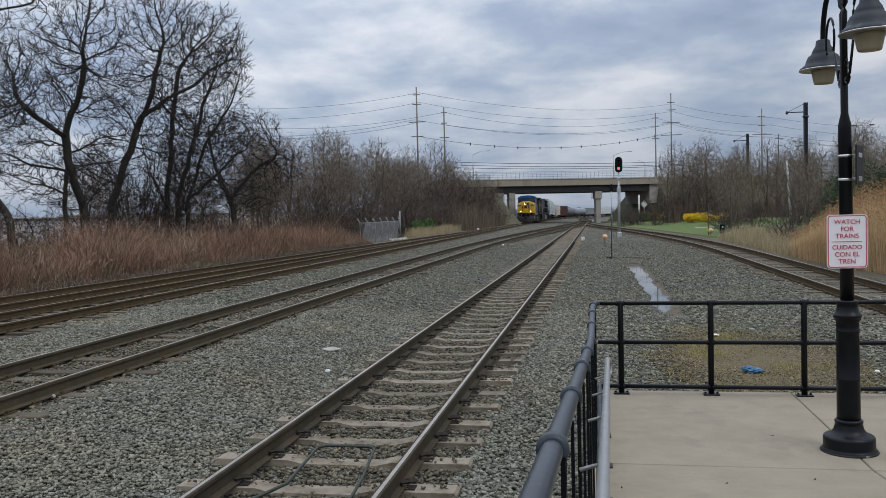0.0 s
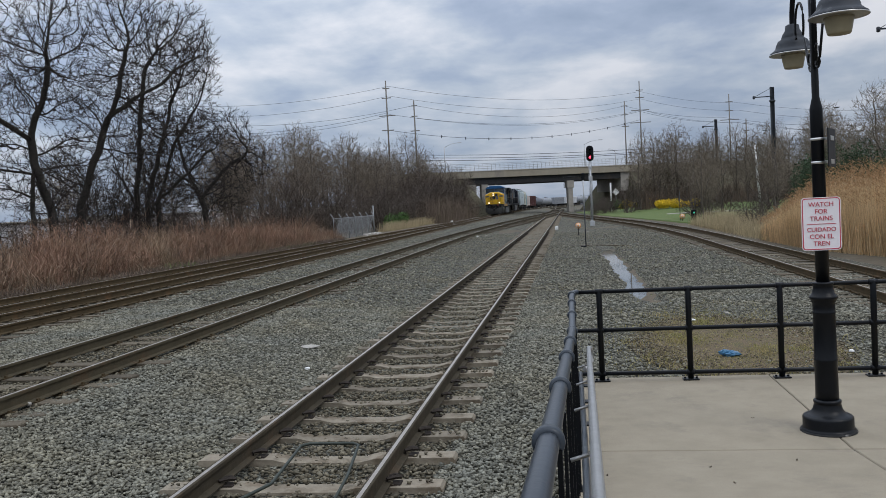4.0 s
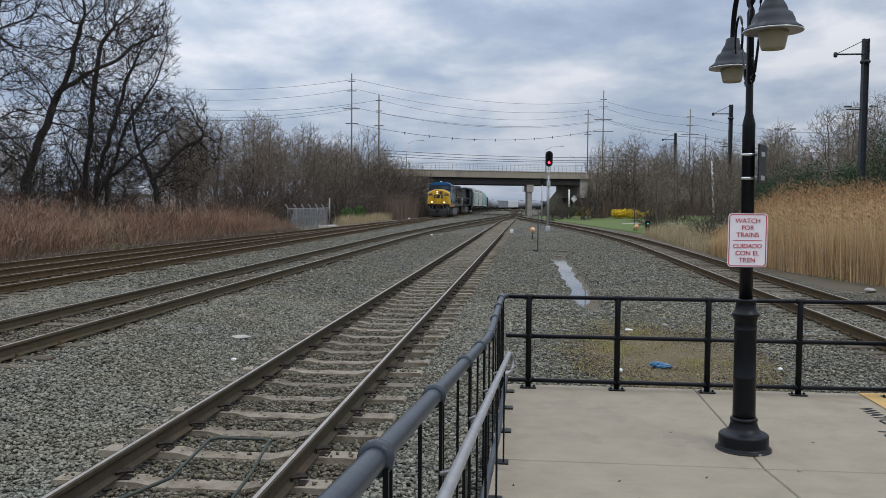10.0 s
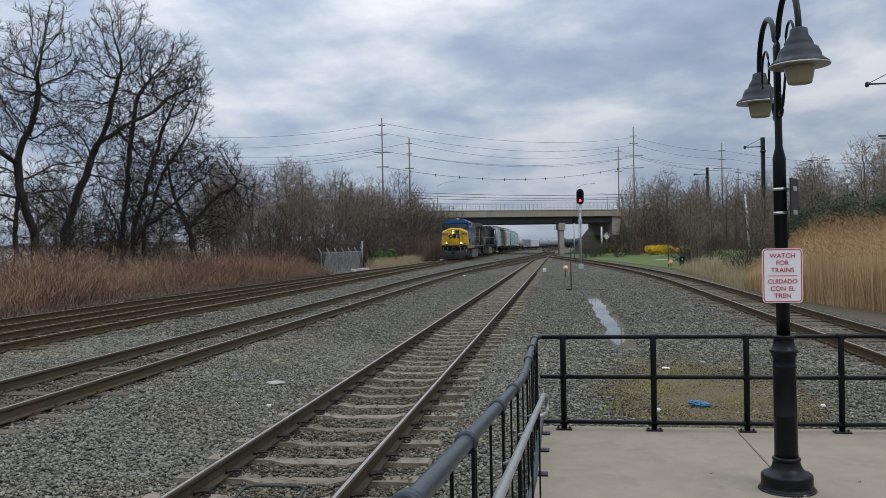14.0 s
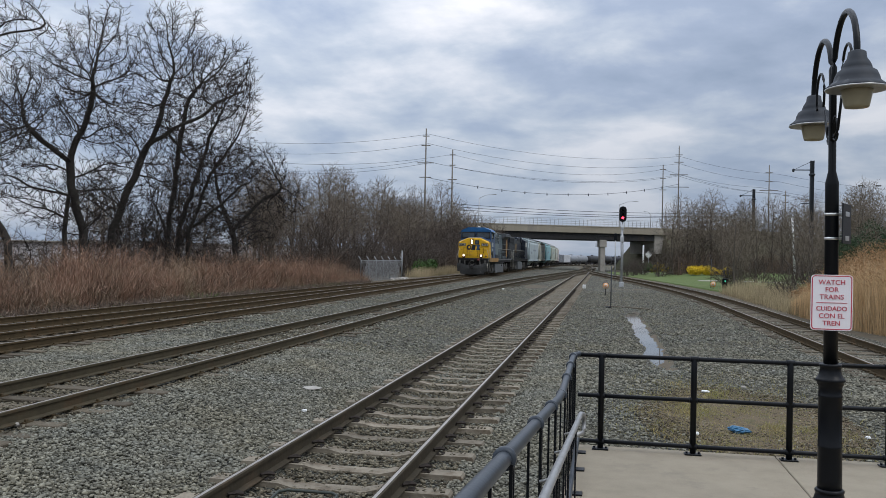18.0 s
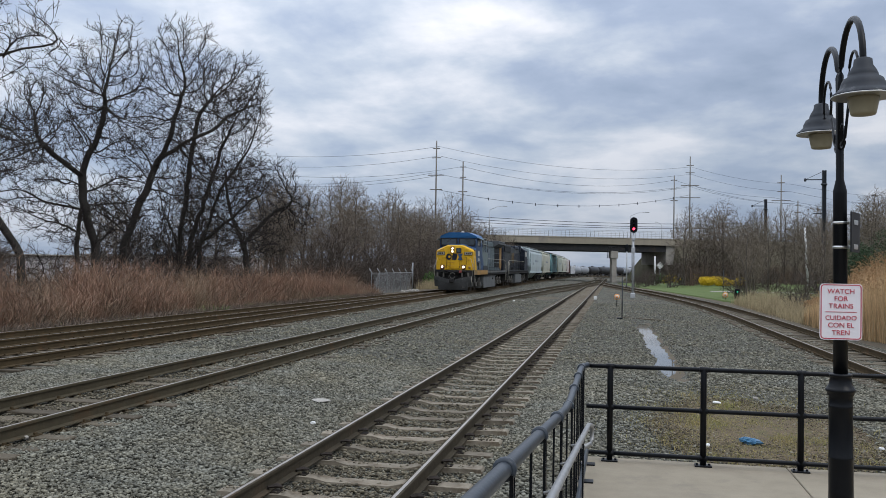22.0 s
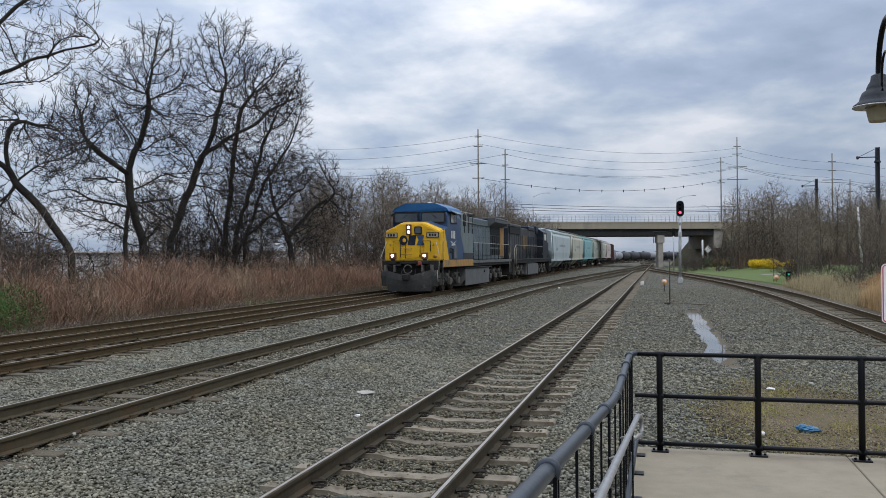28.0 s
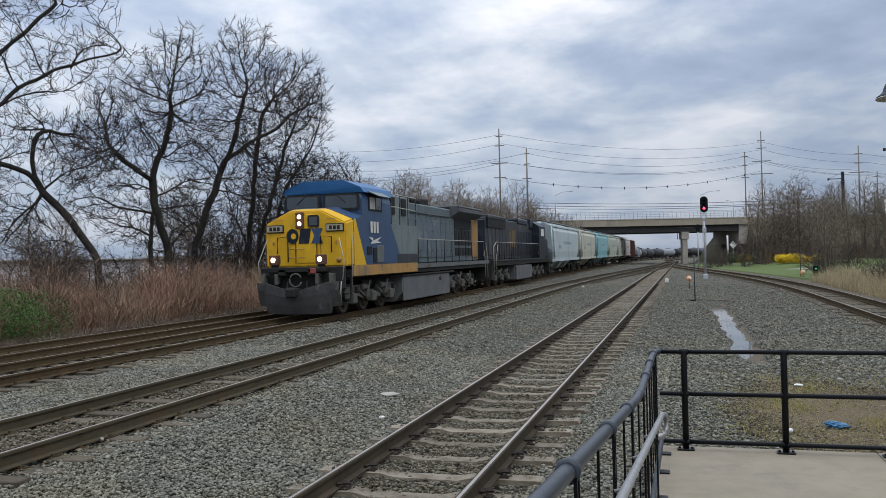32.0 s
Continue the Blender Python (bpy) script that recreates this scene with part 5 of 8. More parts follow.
# right-hand wood behind the lawn and the reeds
for k in range(60):
    plant("t", 12.8 + 1.1 * k + rv.uniform(-0.8, 0.8), 130 + rv.uniform(-9, 15), rv.uniform(0.9, 1.25))
for k in range(16):
    plant("t", 27 + 1.6 * k, 66 + rv.uniform(-8, 30), rv.uniform(0.9, 1.25))
round_tree = crown_tree("tree", 171, [[(0, 0, -0.3), (0.1, 0, 2.2), (0.2, 0.1, 5.0), (0.2, 0.1, 7.6)], [(0.1, 0, 2.2), (1.2, 0.4, 4.6), (1.9, 0.6, 6.6)], [(0.1, 0, 2.4), (-1.1, -0.3, 4.8), (-1.8, -0.4, 6.5)], [(0.1, 0, 2.6), (0.0, 1.3, 5.0), (0.1, 1.8, 6.8)]],
                        [(0.2, 0.1, 8.2, 2.4, 2.6), (1.8, 0.5, 6.5, 1.9, 2.2), (-1.7, -0.4, 6.4, 1.9, 2.2), (0.0, 1.6, 6.4, 1.9, 2.2), (0.1, -1.3, 6.0, 1.9, 2.0)], 9.0, M_BARK2, M_TWIG2, "bare tree with a fine rounded crown in the wood", "tree", pose(29.1, 75, -0.2), "rounded bare trees", step=0.36, kill=0.45, twig=0.65, thin=0.011, fine=1.6)
for x, y, s in ((29.3, 95, 1.05), (33.4, 77, 1.1), (36.5, 88, 1.2), (24.6, 101, 0.85), (26.8, 88, 0.9), (32.5, 103, 1.0), (18.6, 131, 1.2), (23.0, 128, 1.05), (27.6, 127, 1.0), (14.4, 134, 1.1), (40.5, 84, 1.1), (31.0, 125, 1.1), (-23.8, 139, 1.25), (-21.4, 143, 1.1), (-19.2, 146, 0.95), (-17.0, 149.5, 0.8), (-25.0, 124, 1.15), (-27.5, 111, 1.15), (-15.0, 150, 0.62)):
    o = copy_thing(round_tree, pose(x, y, -0.2, 0, 0, rv.uniform(0, 360)))
    o.scale = (s, s, s * rv.uniform(0.95, 1.08))
for x, y, s in ((18.4, 138, 1.3), (13.75, 74.3, 0.62), (13.6, 74.6, 0.5), (17.0, 103, 0.85), (12.9, 70, 0.62), (13.8, 72, 0.5), (21.0, 112, 1.0), (25.5, 108, 1.0), (18.8, 96, 0.8), (30, 100, 1.1), (16.2, 60, 0.55), (17.5, 66, 0.6)):
    plant("t", x, y, s)
for x, y, s in ((7.4, 125, 0.8), (8.3, 127, 0.7), (5.9, 118, 0.55), (6.9, 119, 0.6), (13.4, 78, 1.0), (14.5, 79, 0.8), (15.5, 125, 1.8), (12.5, 128, 1.3), (10.2, 118, 1.2), (20, 126, 1.6), (13.0, 50, 0.7), (18, 90, 1.0), (23, 92, 1.4)):
    plant("s", x, y, s)


def stems(name, label, category, n, place, height, lean, radius, material, seed, curve=0.25, wind=(0, 0)):
    """Many thin bent stems in one mesh."""
    rs = np.random.RandomState(seed)
    base = np.array([place(rs) for _ in range(n)])
    h = np.array([height(b, rs) for b in base])
    ang, ln = rs.uniform(0, 2 * np.pi, n), np.abs(rs.normal(0, lean, n))
    off = np.stack([np.cos(ang) * ln + wind[0], np.sin(ang) * ln + wind[1]], 1)
    tri = np.array([(math.cos(a), math.sin(a)) for a in (0, 2.1, 4.2)])
    verts = np.zeros((n, 7, 3))
    r = radius * rs.uniform(0.6, 1.4, n)
    for k in range(3):
        verts[:, k, :2] = base[:, :2] + tri[k] * r[:, None]
        verts[:, k, 2] = base[:, 2]
        verts[:, 3 + k, :2] = base[:, :2] + off * (h * 0.5 * (1 - curve))[:, None] + tri[k] * (r * 0.7)[:, None]
        verts[:, 3 + k, 2] = base[:, 2] + h * 0.55
    verts[:, 6, :2] = base[:, :2] + off * h[:, None]
    verts[:, 6, 2] = base[:, 2] + h * (1 - 0.35 * np.minimum(1, ln))
    pat = ((0, 1, 4, 3), (1, 2, 5, 4), (2, 0, 3, 5), (3, 4, 6), (4, 5, 6), (5, 3, 6))
    faces = [tuple(i * 7 + q for q in p) for i in range(n) for p in pat]
    ob = pydata(name, [tuple(v) for v in verts.reshape(-1, 3)], faces, material)
    return tagged(ob, label, category, kind="stuff")


def brush_place(rs):
    y = rs.uniform(2, 64)
    edge = -16.2 + 0.9 * smooth01((y - 42) / 22) + 0.35 * noise.noise((0.0, y * 0.3, 1.0))
    x = edge - abs(rs.normal(0, 1.8)) if rs.rand() < 0.75 else edge - rs.uniform(0, 6)
    return (x, y, -0.25)


def brush_h(b, rs):
    lump = 0.5 + 0.6 * noise.noise((b[0] * 0.25, b[1] * 0.25, 4.0)) + 0.35 * noise.noise((b[0] * 0.7, b[1] * 0.8, 7.0))
    deep = min(1.0, max(0.0, (-15.6 - b[0]) / 1.8))
    return (0.45 + 2.3 * deep) * max(0.3, 0.55 + 0.75 * lump) * rs.uniform(0.4, 1.15)


def front_place(rs):
    y = rs.uniform(4, 64)
    edge = -16.2 + 0.9 * smooth01((y - 42) / 22) + 0.35 * noise.noise((0.0, y * 0.3, 1.0))
    x = edge + 0.3 - abs(rs.normal(0, 1.1))
    return (x, y, -0.25 + brush_h((x, y), rs) * rs.uniform(0.02, 0.9))


def canes(name, label, category, clumps, per, material, seed, reach, tall, radius=0.008):
    """Clumps of arching canes that spread from a common foot."""
    rs = np.random.RandomState(seed)
    foot = np.repeat(np.array([brush_place(rs) for _ in range(clumps)]), per, axis=0)
    size = np.repeat(np.array([max(0.55, min(1.0, (-14.9 - b[0]) / 2.2)) * (0.75 + 0.45 * noise.noise((b[0] * 0.2, b[1] * 0.22, 4.0))) for b in foot[::per]]) * rs.uniform(0.75, 1.15, clumps), per)
    n = len(foot)
    foot[:, :2] += rs.normal(0, 0.22, (n, 2))
    az, h, out = rs.uniform(0, 2 * np.pi, n), tall * size * rs.uniform(0.5, 1.1, n), reach * size * rs.uniform(0.25, 1.2, n)
    droop = rs.uniform(1.4, 2.5, n)
    ring = np.array([(math.cos(q), math.sin(q)) for q in (0, 2.1, 4.2)])
    v = np.zeros((n, 4, 3, 3))
    for k, t in enumerate((0.0, 0.4, 0.75, 1.0)):
        c = foot + np.stack([np.cos(az) * out * t ** 1.4, np.sin(az) * out * t ** 1.4, h * np.sin(t * droop) / np.sin(np.minimum(droop, 1.57))], 1)
        c += rs.normal(0, 0.2, (n, 3)) * t
        for q in range(3):
            v[:, k, q] = c
            v[:, k, q, :2] += ring[q] * radius * (1.2 - t)
    pat = [(k * 3 + q, k * 3 + (q + 1) % 3, k * 3 + 3 + (q + 1) % 3, k * 3 + 3 + q) for k in range(3) for q in range(3)]
    faces = [tuple(i * 12 + q for q in p) for i in range(n) for p in pat]
    ob = pydata(name, [tuple(p) for p in v.reshape(-1, 3)], faces, material)
    return tagged(ob, label, category, kind="stuff")


canes("brush", "reddish-brown bare brush in arching mounds along the siding", "brush", 230, 75, M_BRUSH, 3, 1.8, 2.6)
# the brush's inner shade is put into the darker colour of these canes
canes("brush", "dark brown canes that stand for the shade inside the brush", "brush", 150, 50, M_BRUSHB, 34, 1.6, 2.4, 0.009)
canes("brush", "tan dead canes drooping in front of the brush", "brush", 120, 60, M_TANB, 35, 1.6, 1.7, 0.007)
canes("brush", "olive-grey canes among the brush", "brush", 70, 60, M_SCRUB, 36, 1.6, 1.9, 0.008)
stems("brush", "tangled reddish side twigs in the brush", "brush", 26000, front_place, lambda b, rs: rs.uniform(0.2, 0.65), 1.9, 0.006, M_BRUSH, 33)
stems("brush", "tangled tan dead stems leaning through the brush", "brush", 9000, front_place, lambda b, rs: rs.uniform(0.2, 0.7), 2.0, 0.007, M_TANB, 31)
stems("brush", "grey-green low growth tangled in the brush", "brush", 7000, brush_place, lambda b, rs: brush_h(b, rs) * 0.4, 0.9, 0.006, M_SCRUB, 32, 0.4)
for k in range(10):
    plant("s", -20.5 - rv.uniform(0, 3.5), 20 + 3.7 * k, rv.uniform(0.8, 1.2))
stems("dry_weeds", "greyish dry weeds at the foot of the brush", "weeds", 13000, lambda rs: (-14.15 - abs(rs.normal(0, 0.9)), rs.uniform(4, 62), -0.1), lambda b, rs: rs.uniform(0.1, 0.5), 1.1, 0.009, M_SCRUB, 4)
stems("green_weeds", "patchy green weeds at the foot of the brush", "weeds", 6000, lambda rs: (lambda y: (-14.4 - abs(rs.normal(0, 0.8)), y, -0.1))(5 + 57 * rs.rand() ** 1.6), lambda b, rs: rs.uniform(0.08, 0.4) * (0.4 + max(0, noise.noise((b[1] * 0.35, 2.0, 0.0))) * 2), 0.9, 0.010, M_GRASSB, 44)
stems("thicket", "grey-brown bare thicket behind the brush and fence", "thicket", 15000, lambda rs: (-21 - rs.uniform(0, 14), rs.uniform(10, 150), -0.3), lambda b, rs: rs.uniform(0.8, 2.4) if b[1] < 62 else rs.uniform(1.2, 4.0), 0.45, 0.014, M_SCRUB, 6)
stems("thicket", "grey-brown bare thicket beside the bridge", "thicket", 5000, lambda rs: (-12.6 - rs.uniform(0, 9) + 0.05 * rs.uniform(0, 1), rs.uniform(104, 149), -0.3), lambda b, rs: rs.uniform(1.5, 5.0), 0.25, 0.02, M_SCRUB, 7)
stems("thicket", "grey-brown bare undergrowth in the wood", "thicket", 14000, lambda rs: (12.5 + rs.uniform(0, 70), 126 + rs.uniform(-8, 24), -0.3), lambda b, rs: rs.uniform(1.0, 5.0), 0.25, 0.025, M_BRUSHB, 8)
stems("thicket", "grey-brown bare undergrowth behind the reeds", "thicket", 6000, lambda rs: (26 + rs.uniform(0, 30), rs.uniform(62, 100), -0.3), lambda b, rs: rs.uniform(1.0, 4.5), 0.25, 0.02, M_SCRUB, 18)


def reed_place(rs):
    y = rs.uniform(14, 42)
    edge = 13.4 - 2.1 * smooth01((y - 22) / 14)
    return (edge + abs(rs.normal(0, 2.6)), y, -0.3)


def reed_h(b, rs):
    edge = 13.4 - 2.1 * smooth01((b[1] - 22) / 14)
    fade = 0.45 + 0.55 * smooth01((43 - b[1]) / 9)
    return 3.35 * fade * (0.72 + 0.28 * smooth01((b[0] - edge) / 1.2)) * rs.uniform(0.82, 1.05)


stems("reeds", "tall dry golden reeds beside the branch track", "reeds", 32000, reed_place, lambda b, rs: reed_h(b, rs) * rs.uniform(0.72, 0.97), 0.09, 0.007, M_REED, 9, 0.1, (-0.03, 0.02))
rs9 = np.random.RandomState(9)
plumes = Sticks()
for _ in range(22000):
    b = reed_place(rs9)
    h = reed_h(b, rs9)
    p0 = np.array((b[0] + rs9.normal(0, 0.1), b[1] + rs9.normal(0, 0.1), -0.3 + h * rs9.uniform(0.80, 0.97)))
    d = np.array((rs9.normal(-0.3, 0.45), rs9.normal(0, 0.45), 0.75))
    plumes.add([p0, p0 + d * 0.06, p0 + d * 0.14 - np.array((0, 0, 0.03))], [0.003, 0.009, 0.003], 3)
tagged(pydata("reed_plumes", plumes.v, plumes.f, M_REEDTOP), "brown feathery plumes on the tops of the reeds", "reeds", kind="stuff")
stems("dry_grass", "pale dry tall grass between the reeds and the lawn", "grass", 7000, lambda rs: (11.2 + abs(rs.normal(0, 2.2)), rs.uniform(40, 66), -0.3), lambda b, rs: rs.uniform(0.5, 1.5) * (0.6 + 0.4 * smooth01((b[0] - 11) / 1.5)), 0.25, 0.008, M_STRAW, 10)
stems("dry_grass", "pale dry grass tufts by the fence", "grass", 3000, lambda rs: (-14.4 - rs.uniform(0, 1.6) + 0.02 * rs.uniform(0, 1), rs.uniform(80, 108), -0.25), lambda b, rs: rs.uniform(0.5, 1.4), 0.25, 0.012, M_STRAW, 12)


def leaf_clump(name, label, category, n, shape, size, material, seed, m, leaf=0.09):
    """A bush of many small bent leaves in an uneven volume, on a few stems."""
    rs = np.random.RandomState(seed)
    lobes = [(np.array((rs.uniform(-0.6, 0.6) * shape[0], rs.uniform(-0.6, 0.6) * shape[1], rs.uniform(0.25, 0.7) * shape[2])), rs.uniform(0.35, 0.6)) for _ in range(9)]
    verts, faces = [], []
    for i in range(n):
        c, s = lobes[rs.randint(len(lobes))]
        d = rs.normal(0, 1, 3)
        d /= np.linalg.norm(d)
        p = c + d * np.array(shape) * s * rs.uniform(0.55, 1.0) ** 0.5
        p[2] = max(p[2], 0.02)
        a = rs.normal(0, 1, 3)
        a /= np.linalg.norm(a)
        b = np.cross(a, d + 0.01)
        b /= np.linalg.norm(b)
        up = np.cross(a, b)
        l = leaf * rs.uniform(0.6, 1.4)
        k = len(verts)
        verts += [tuple(p), tuple(p + a * l * 0.5 + b * l * 0.3 + up * l * 0.12), tuple(p + a * l), tuple(p + a * l * 0.5 - b * l * 0.3 + up * l * 0.12)]
        faces += [(k, k + 1, k + 2), (k, k + 2, k + 3)]
    t = empty(name, m)
    tagged(t, label, category)
    pydata("foliage", verts, faces, material, t)
    st = Sticks()
    for i in range(14):
        d = np.array((rs.normal(0, 0.35) * shape[0], rs.normal(0, 0.35) * shape[1], shape[2] * rs.uniform(0.5, 0.8)))
        st.add([np.zeros(3), d * 0.5 + rs.normal(0, 0.05, 3), d], [0.02, 0.014, 0.006], 4)
    pydata("stem", st.v, st.f, M_BARK2, t)
    return t


leaf_clump("bush", "bright green leafy bush at the edge of the brush", "bush", 22000, (1.8, 3.0, 1.9), 1, M_LEAF, 1, pose(-16.9, 20.0, -0.25), 0.06)
leaf_clump("bush", "dark green low shrub near the fence", "bush", 5000, (1.6, 4.5, 2.0), 1, M_LEAF, 2, pose(-16.4, 92, -0.25), 0.16)
for k, (x, y, sx, sz) in enumerate(((14.6, 115, 1.1, 1.0), (16.5, 114, 1.2, 1.0), (18.3, 115, 1.1, 0.95))):
    leaf_clump("forsythia", "yellow flowering bush beyond the lawn", "bush", 3500, (sx, 1.4, sz), 1, M_FORS, 30 + k, pose(x, y, 0.35), 0.17)
for k in range(6):
    leaf_clump("forsythia", "sparse yellow-green bush on the bank", "bush", 900, (1.6, 1.2, 1.3), 1, M_FORS if k % 2 else M_LEAF, 40 + k, pose(9 + 2.2 * k, 130 + k, 0.3), 0.2)
for k, (x, y, s, h) in enumerate(((18.4, 58, 0.7, 4.4), (20.0, 59, 0.75, 5.0), (21.8, 60, 0.8, 3.8), (23.4, 60, 0.85, 5.2), (26.6, 60, 1.0, 8.2), (29.8, 59, 1.1, 8.2), (33.5, 57, 1.2, 7.6), (37.5, 59, 1.3, 8.0))):
    leaf_clump("evergreen_shrub", "dark evergreen shrub behind the reeds", "shrub", 14000, (2.9 * s, 2.4 * s, 0.92 * h), 1, M_EVERG, 60 + k, pose(x, y, -0.3), 0.12)

# lawn, path and paving beyond the branch track


def lawn_z(x, y):
    return -0.15 + 0.15 * smooth01((x - 9) / 8) + 0.6 * smooth01((y - 100) / 25) * smooth01((x - 10) / 8)


lv, lf = [], []
lys = steps(57, 150, 1.5)
for y in lys:
    left = c_t4(y) + 3.3 + 0.25 * noise.noise((3.0, y * 0.4, 0.0))
    for k in range(31):
        x = left + (62 - left) * (k / 30) ** 2
        lv.append((x, y, lawn_z(x, y) - (0.25 if k == 0 else 0)))
for j in range(len(lys) - 1):
    for k in range(30):
        q = j * 31 + k
        lf.append((q, q + 1, q + 32, q + 31))
lawn = pydata("lawn", lv, lf, M_LAWN, smooth=True)
tagged(lawn, "mown green lawn with bare patches", "lawn", kind="structure")
M_PATH = mat("pale_path", (0.42, 0.40, 0.36), (0.34, 0.32, 0.29), 0.9, scale=1.0)
bm = bmesh.new()
pv = []
for k in range(24):
    x = 13 + 1.9 * k
    y = 96 - 0.35 * (x - 13)
    z = lawn_z(x, y) + 0.05
    pv.append((bm.verts.new((x, y - 0.9, z)), bm.verts.new((x, y + 0.9, z))))
for a, b in zip(pv, pv[1:]):
    bm.faces.new((a[0], b[0], b[1], a[1]))
thicken(bm, 0.05)
tagged(part("path", bm, M_PATH), "pale paved footpath across the lawn", "path", kind="structure")
# far band of woods at the horizon, haze put into the twig colour
M_FAR = mat("hazed_far_twigs", (0.17, 0.18, 0.20), (0.13, 0.14, 0.16), 0.95, scale=0.05)
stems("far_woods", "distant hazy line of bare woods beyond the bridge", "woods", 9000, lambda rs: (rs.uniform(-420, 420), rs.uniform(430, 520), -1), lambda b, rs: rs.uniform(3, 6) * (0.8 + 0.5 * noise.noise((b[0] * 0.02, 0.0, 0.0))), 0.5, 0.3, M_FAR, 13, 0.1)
# low ridge; the haze of distance is painted as its blue-grey colour
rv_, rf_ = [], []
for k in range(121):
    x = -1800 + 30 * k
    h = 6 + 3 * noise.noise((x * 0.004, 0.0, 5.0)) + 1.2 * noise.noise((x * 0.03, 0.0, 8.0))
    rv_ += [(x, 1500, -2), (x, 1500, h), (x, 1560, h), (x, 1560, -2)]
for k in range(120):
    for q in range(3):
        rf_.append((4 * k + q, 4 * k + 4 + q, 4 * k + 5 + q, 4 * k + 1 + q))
tagged(pydata("far_ridge", rv_, rf_, mat("far_ridge", (0.27, 0.33, 0.41), (0.23, 0.28, 0.35), 0.97, scale=0.01)), "low ridge on the horizon, distance haze put into its blue-grey colour", "ridge", kind="structure")
M_SHED = mat("pale_shed_wall", (0.52, 0.50, 0.50), (0.44, 0.42, 0.42), 0.85, scale=0.5, spots=(0.30, 0.28, 0.27), spot_scale=0.3, spot_at=0.56)
for y0, ln, h in ((62, 42, 3.0), (112, 56, 3.4), (176, 60, 3.6)):
    shed = empty("low_shed", pose(-62, y0, -0.3))
    tagged(shed, "long low pale shed glimpsed behind the bare trees", "shed", "low sheds")
    part("wall", B(-12, 0, 0, 0, ln, h, bevel=0.05), M_SHED, shed)
    part("roof", B(-12.4, -0.4, h, 0.4, ln + 0.4, h + 0.18, bevel=0.03), M_CONCSIDE, shed)
    for k in range(int(ln / 8)):
        part("door", B(0.0, 2 + 8 * k, 0.0, 0.06, 5 + 8 * k, h * 0.75), M_SILVER, shed)

# ---------------- train ----------------
M_LYEL = mat("loco_yellow", (0.70, 0.41, 0.02), (0.60, 0.345, 0.018), 0.42, scale=2.0, bump=0.05, spots=(0.42, 0.27, 0.03), spot_scale=1.6, spot_at=0.6)
M_LBLUE = mat("loco_blue", (0.042, 0.080, 0.155), (0.034, 0.064, 0.125), 0.4, scale=1.5, bump=0.05, spots=(0.045, 0.065, 0.11), spot_scale=1.0, spot_at=0.6)
M_LROOF = mat("loco_roof_blue", (0.025, 0.12, 0.29), (0.022, 0.095, 0.23), 0.45, scale=1.5, spots=(0.05, 0.08, 0.14), spot_scale=1.0, spot_at=0.62)
M_LNAVY = mat("loco_navy", (0.013, 0.018, 0.029), (0.010, 0.014, 0.022), 0.45, scale=1.5, spots=(0.04, 0.045, 0.06), spot_scale=1.0)
M_LDARK = mat("loco_dark_grey", (0.045, 0.050, 0.052), (0.031, 0.034, 0.037), 0.6, scale=1.2, bump=0.08, spots=(0.10, 0.10, 0.10), spot_scale=0.7, spot_at=0.55, stretch=(1, 1, 0.5))
M_PLOW = mat("plow_steel", (0.075, 0.077, 0.075), (0.045, 0.046, 0.046), 0.7, scale=3, bump=0.2, spots=(0.17, 0.165, 0.155), spot_scale=2.5, spot_at=0.58)
M_FADED = mat("faded_mark", (0.085, 0.115, 0.145), (0.10, 0.13, 0.155), 0.6, scale=2, spots=(0.15, 0.165, 0.175), spot_scale=1.0, spot_at=0.5)
M_GOLD = mat("faded_gold", (0.17, 0.115, 0.05), (0.115, 0.08, 0.042), 0.7, scale=2)
M_TAN = mat("faded_orange_panel", (0.34, 0.195, 0.06), (0.25, 0.145, 0.055), 0.6, scale=1.5, spots=(0.16, 0.11, 0.07), spot_scale=1.0, spot_at=0.54)
M_LWING = mat("sooty_grey", (0.10, 0.108, 0.115), (0.07, 0.076, 0.08), 0.7, scale=1.2, bump=0.08, spots=(0.05, 0.05, 0.05), spot_scale=0.8)
M_LAMPBOX = mat("lamp_box_brown", (0.12, 0.055, 0.04), (0.09, 0.045, 0.035), 0.6, scale=8)
M_LHOOD = mat("loco_hood_blue_grey", (0.112, 0.146, 0.155), (0.078, 0.102, 0.110), 0.6, scale=1.2, bump=0.08, spots=(0.19, 0.205, 0.205), spot_scale=0.8, spot_at=0.56, stretch=(1, 1, 0.35))
M_LGREY = mat("loco_grey", (0.165, 0.205, 0.20), (0.13, 0.162, 0.16), 0.6, scale=1.2, bump=0.08, spots=(0.105, 0.11, 0.11), spot_scale=0.7, spot_at=0.5, stretch=(1, 1, 0.5))
M_LTANK = mat("loco_tank_grey", (0.135, 0.142, 0.142), (0.10, 0.105, 0.107), 0.7, scale=1.2, bump=0.08, spots=(0.09, 0.085, 0.075), spot_scale=0.8, spot_at=0.52)
M_UNDER = mat("underframe", (0.028, 0.027, 0.025), (0.016, 0.0155, 0.015), 0.85, scale=4, bump=0.3, spots=(0.07, 0.058, 0.046), spot_scale=1.5, spot_at=0.57)
M_TRUCK = mat("bogie_grime", (0.125, 0.12, 0.108), (0.062, 0.059, 0.053), 0.85, scale=3, bump=0.3, spots=(0.12, 0.10, 0.08), spot_scale=2)
M_GLASS = mat("cab_glass", (0.045, 0.058, 0.066), (0.036, 0.046, 0.055), 0.06, scale=2, spec=0.8)
M_GRILL = mat("dark_grille", (0.02, 0.021, 0.023), (0.014, 0.015, 0.016), 0.8, scale=10)
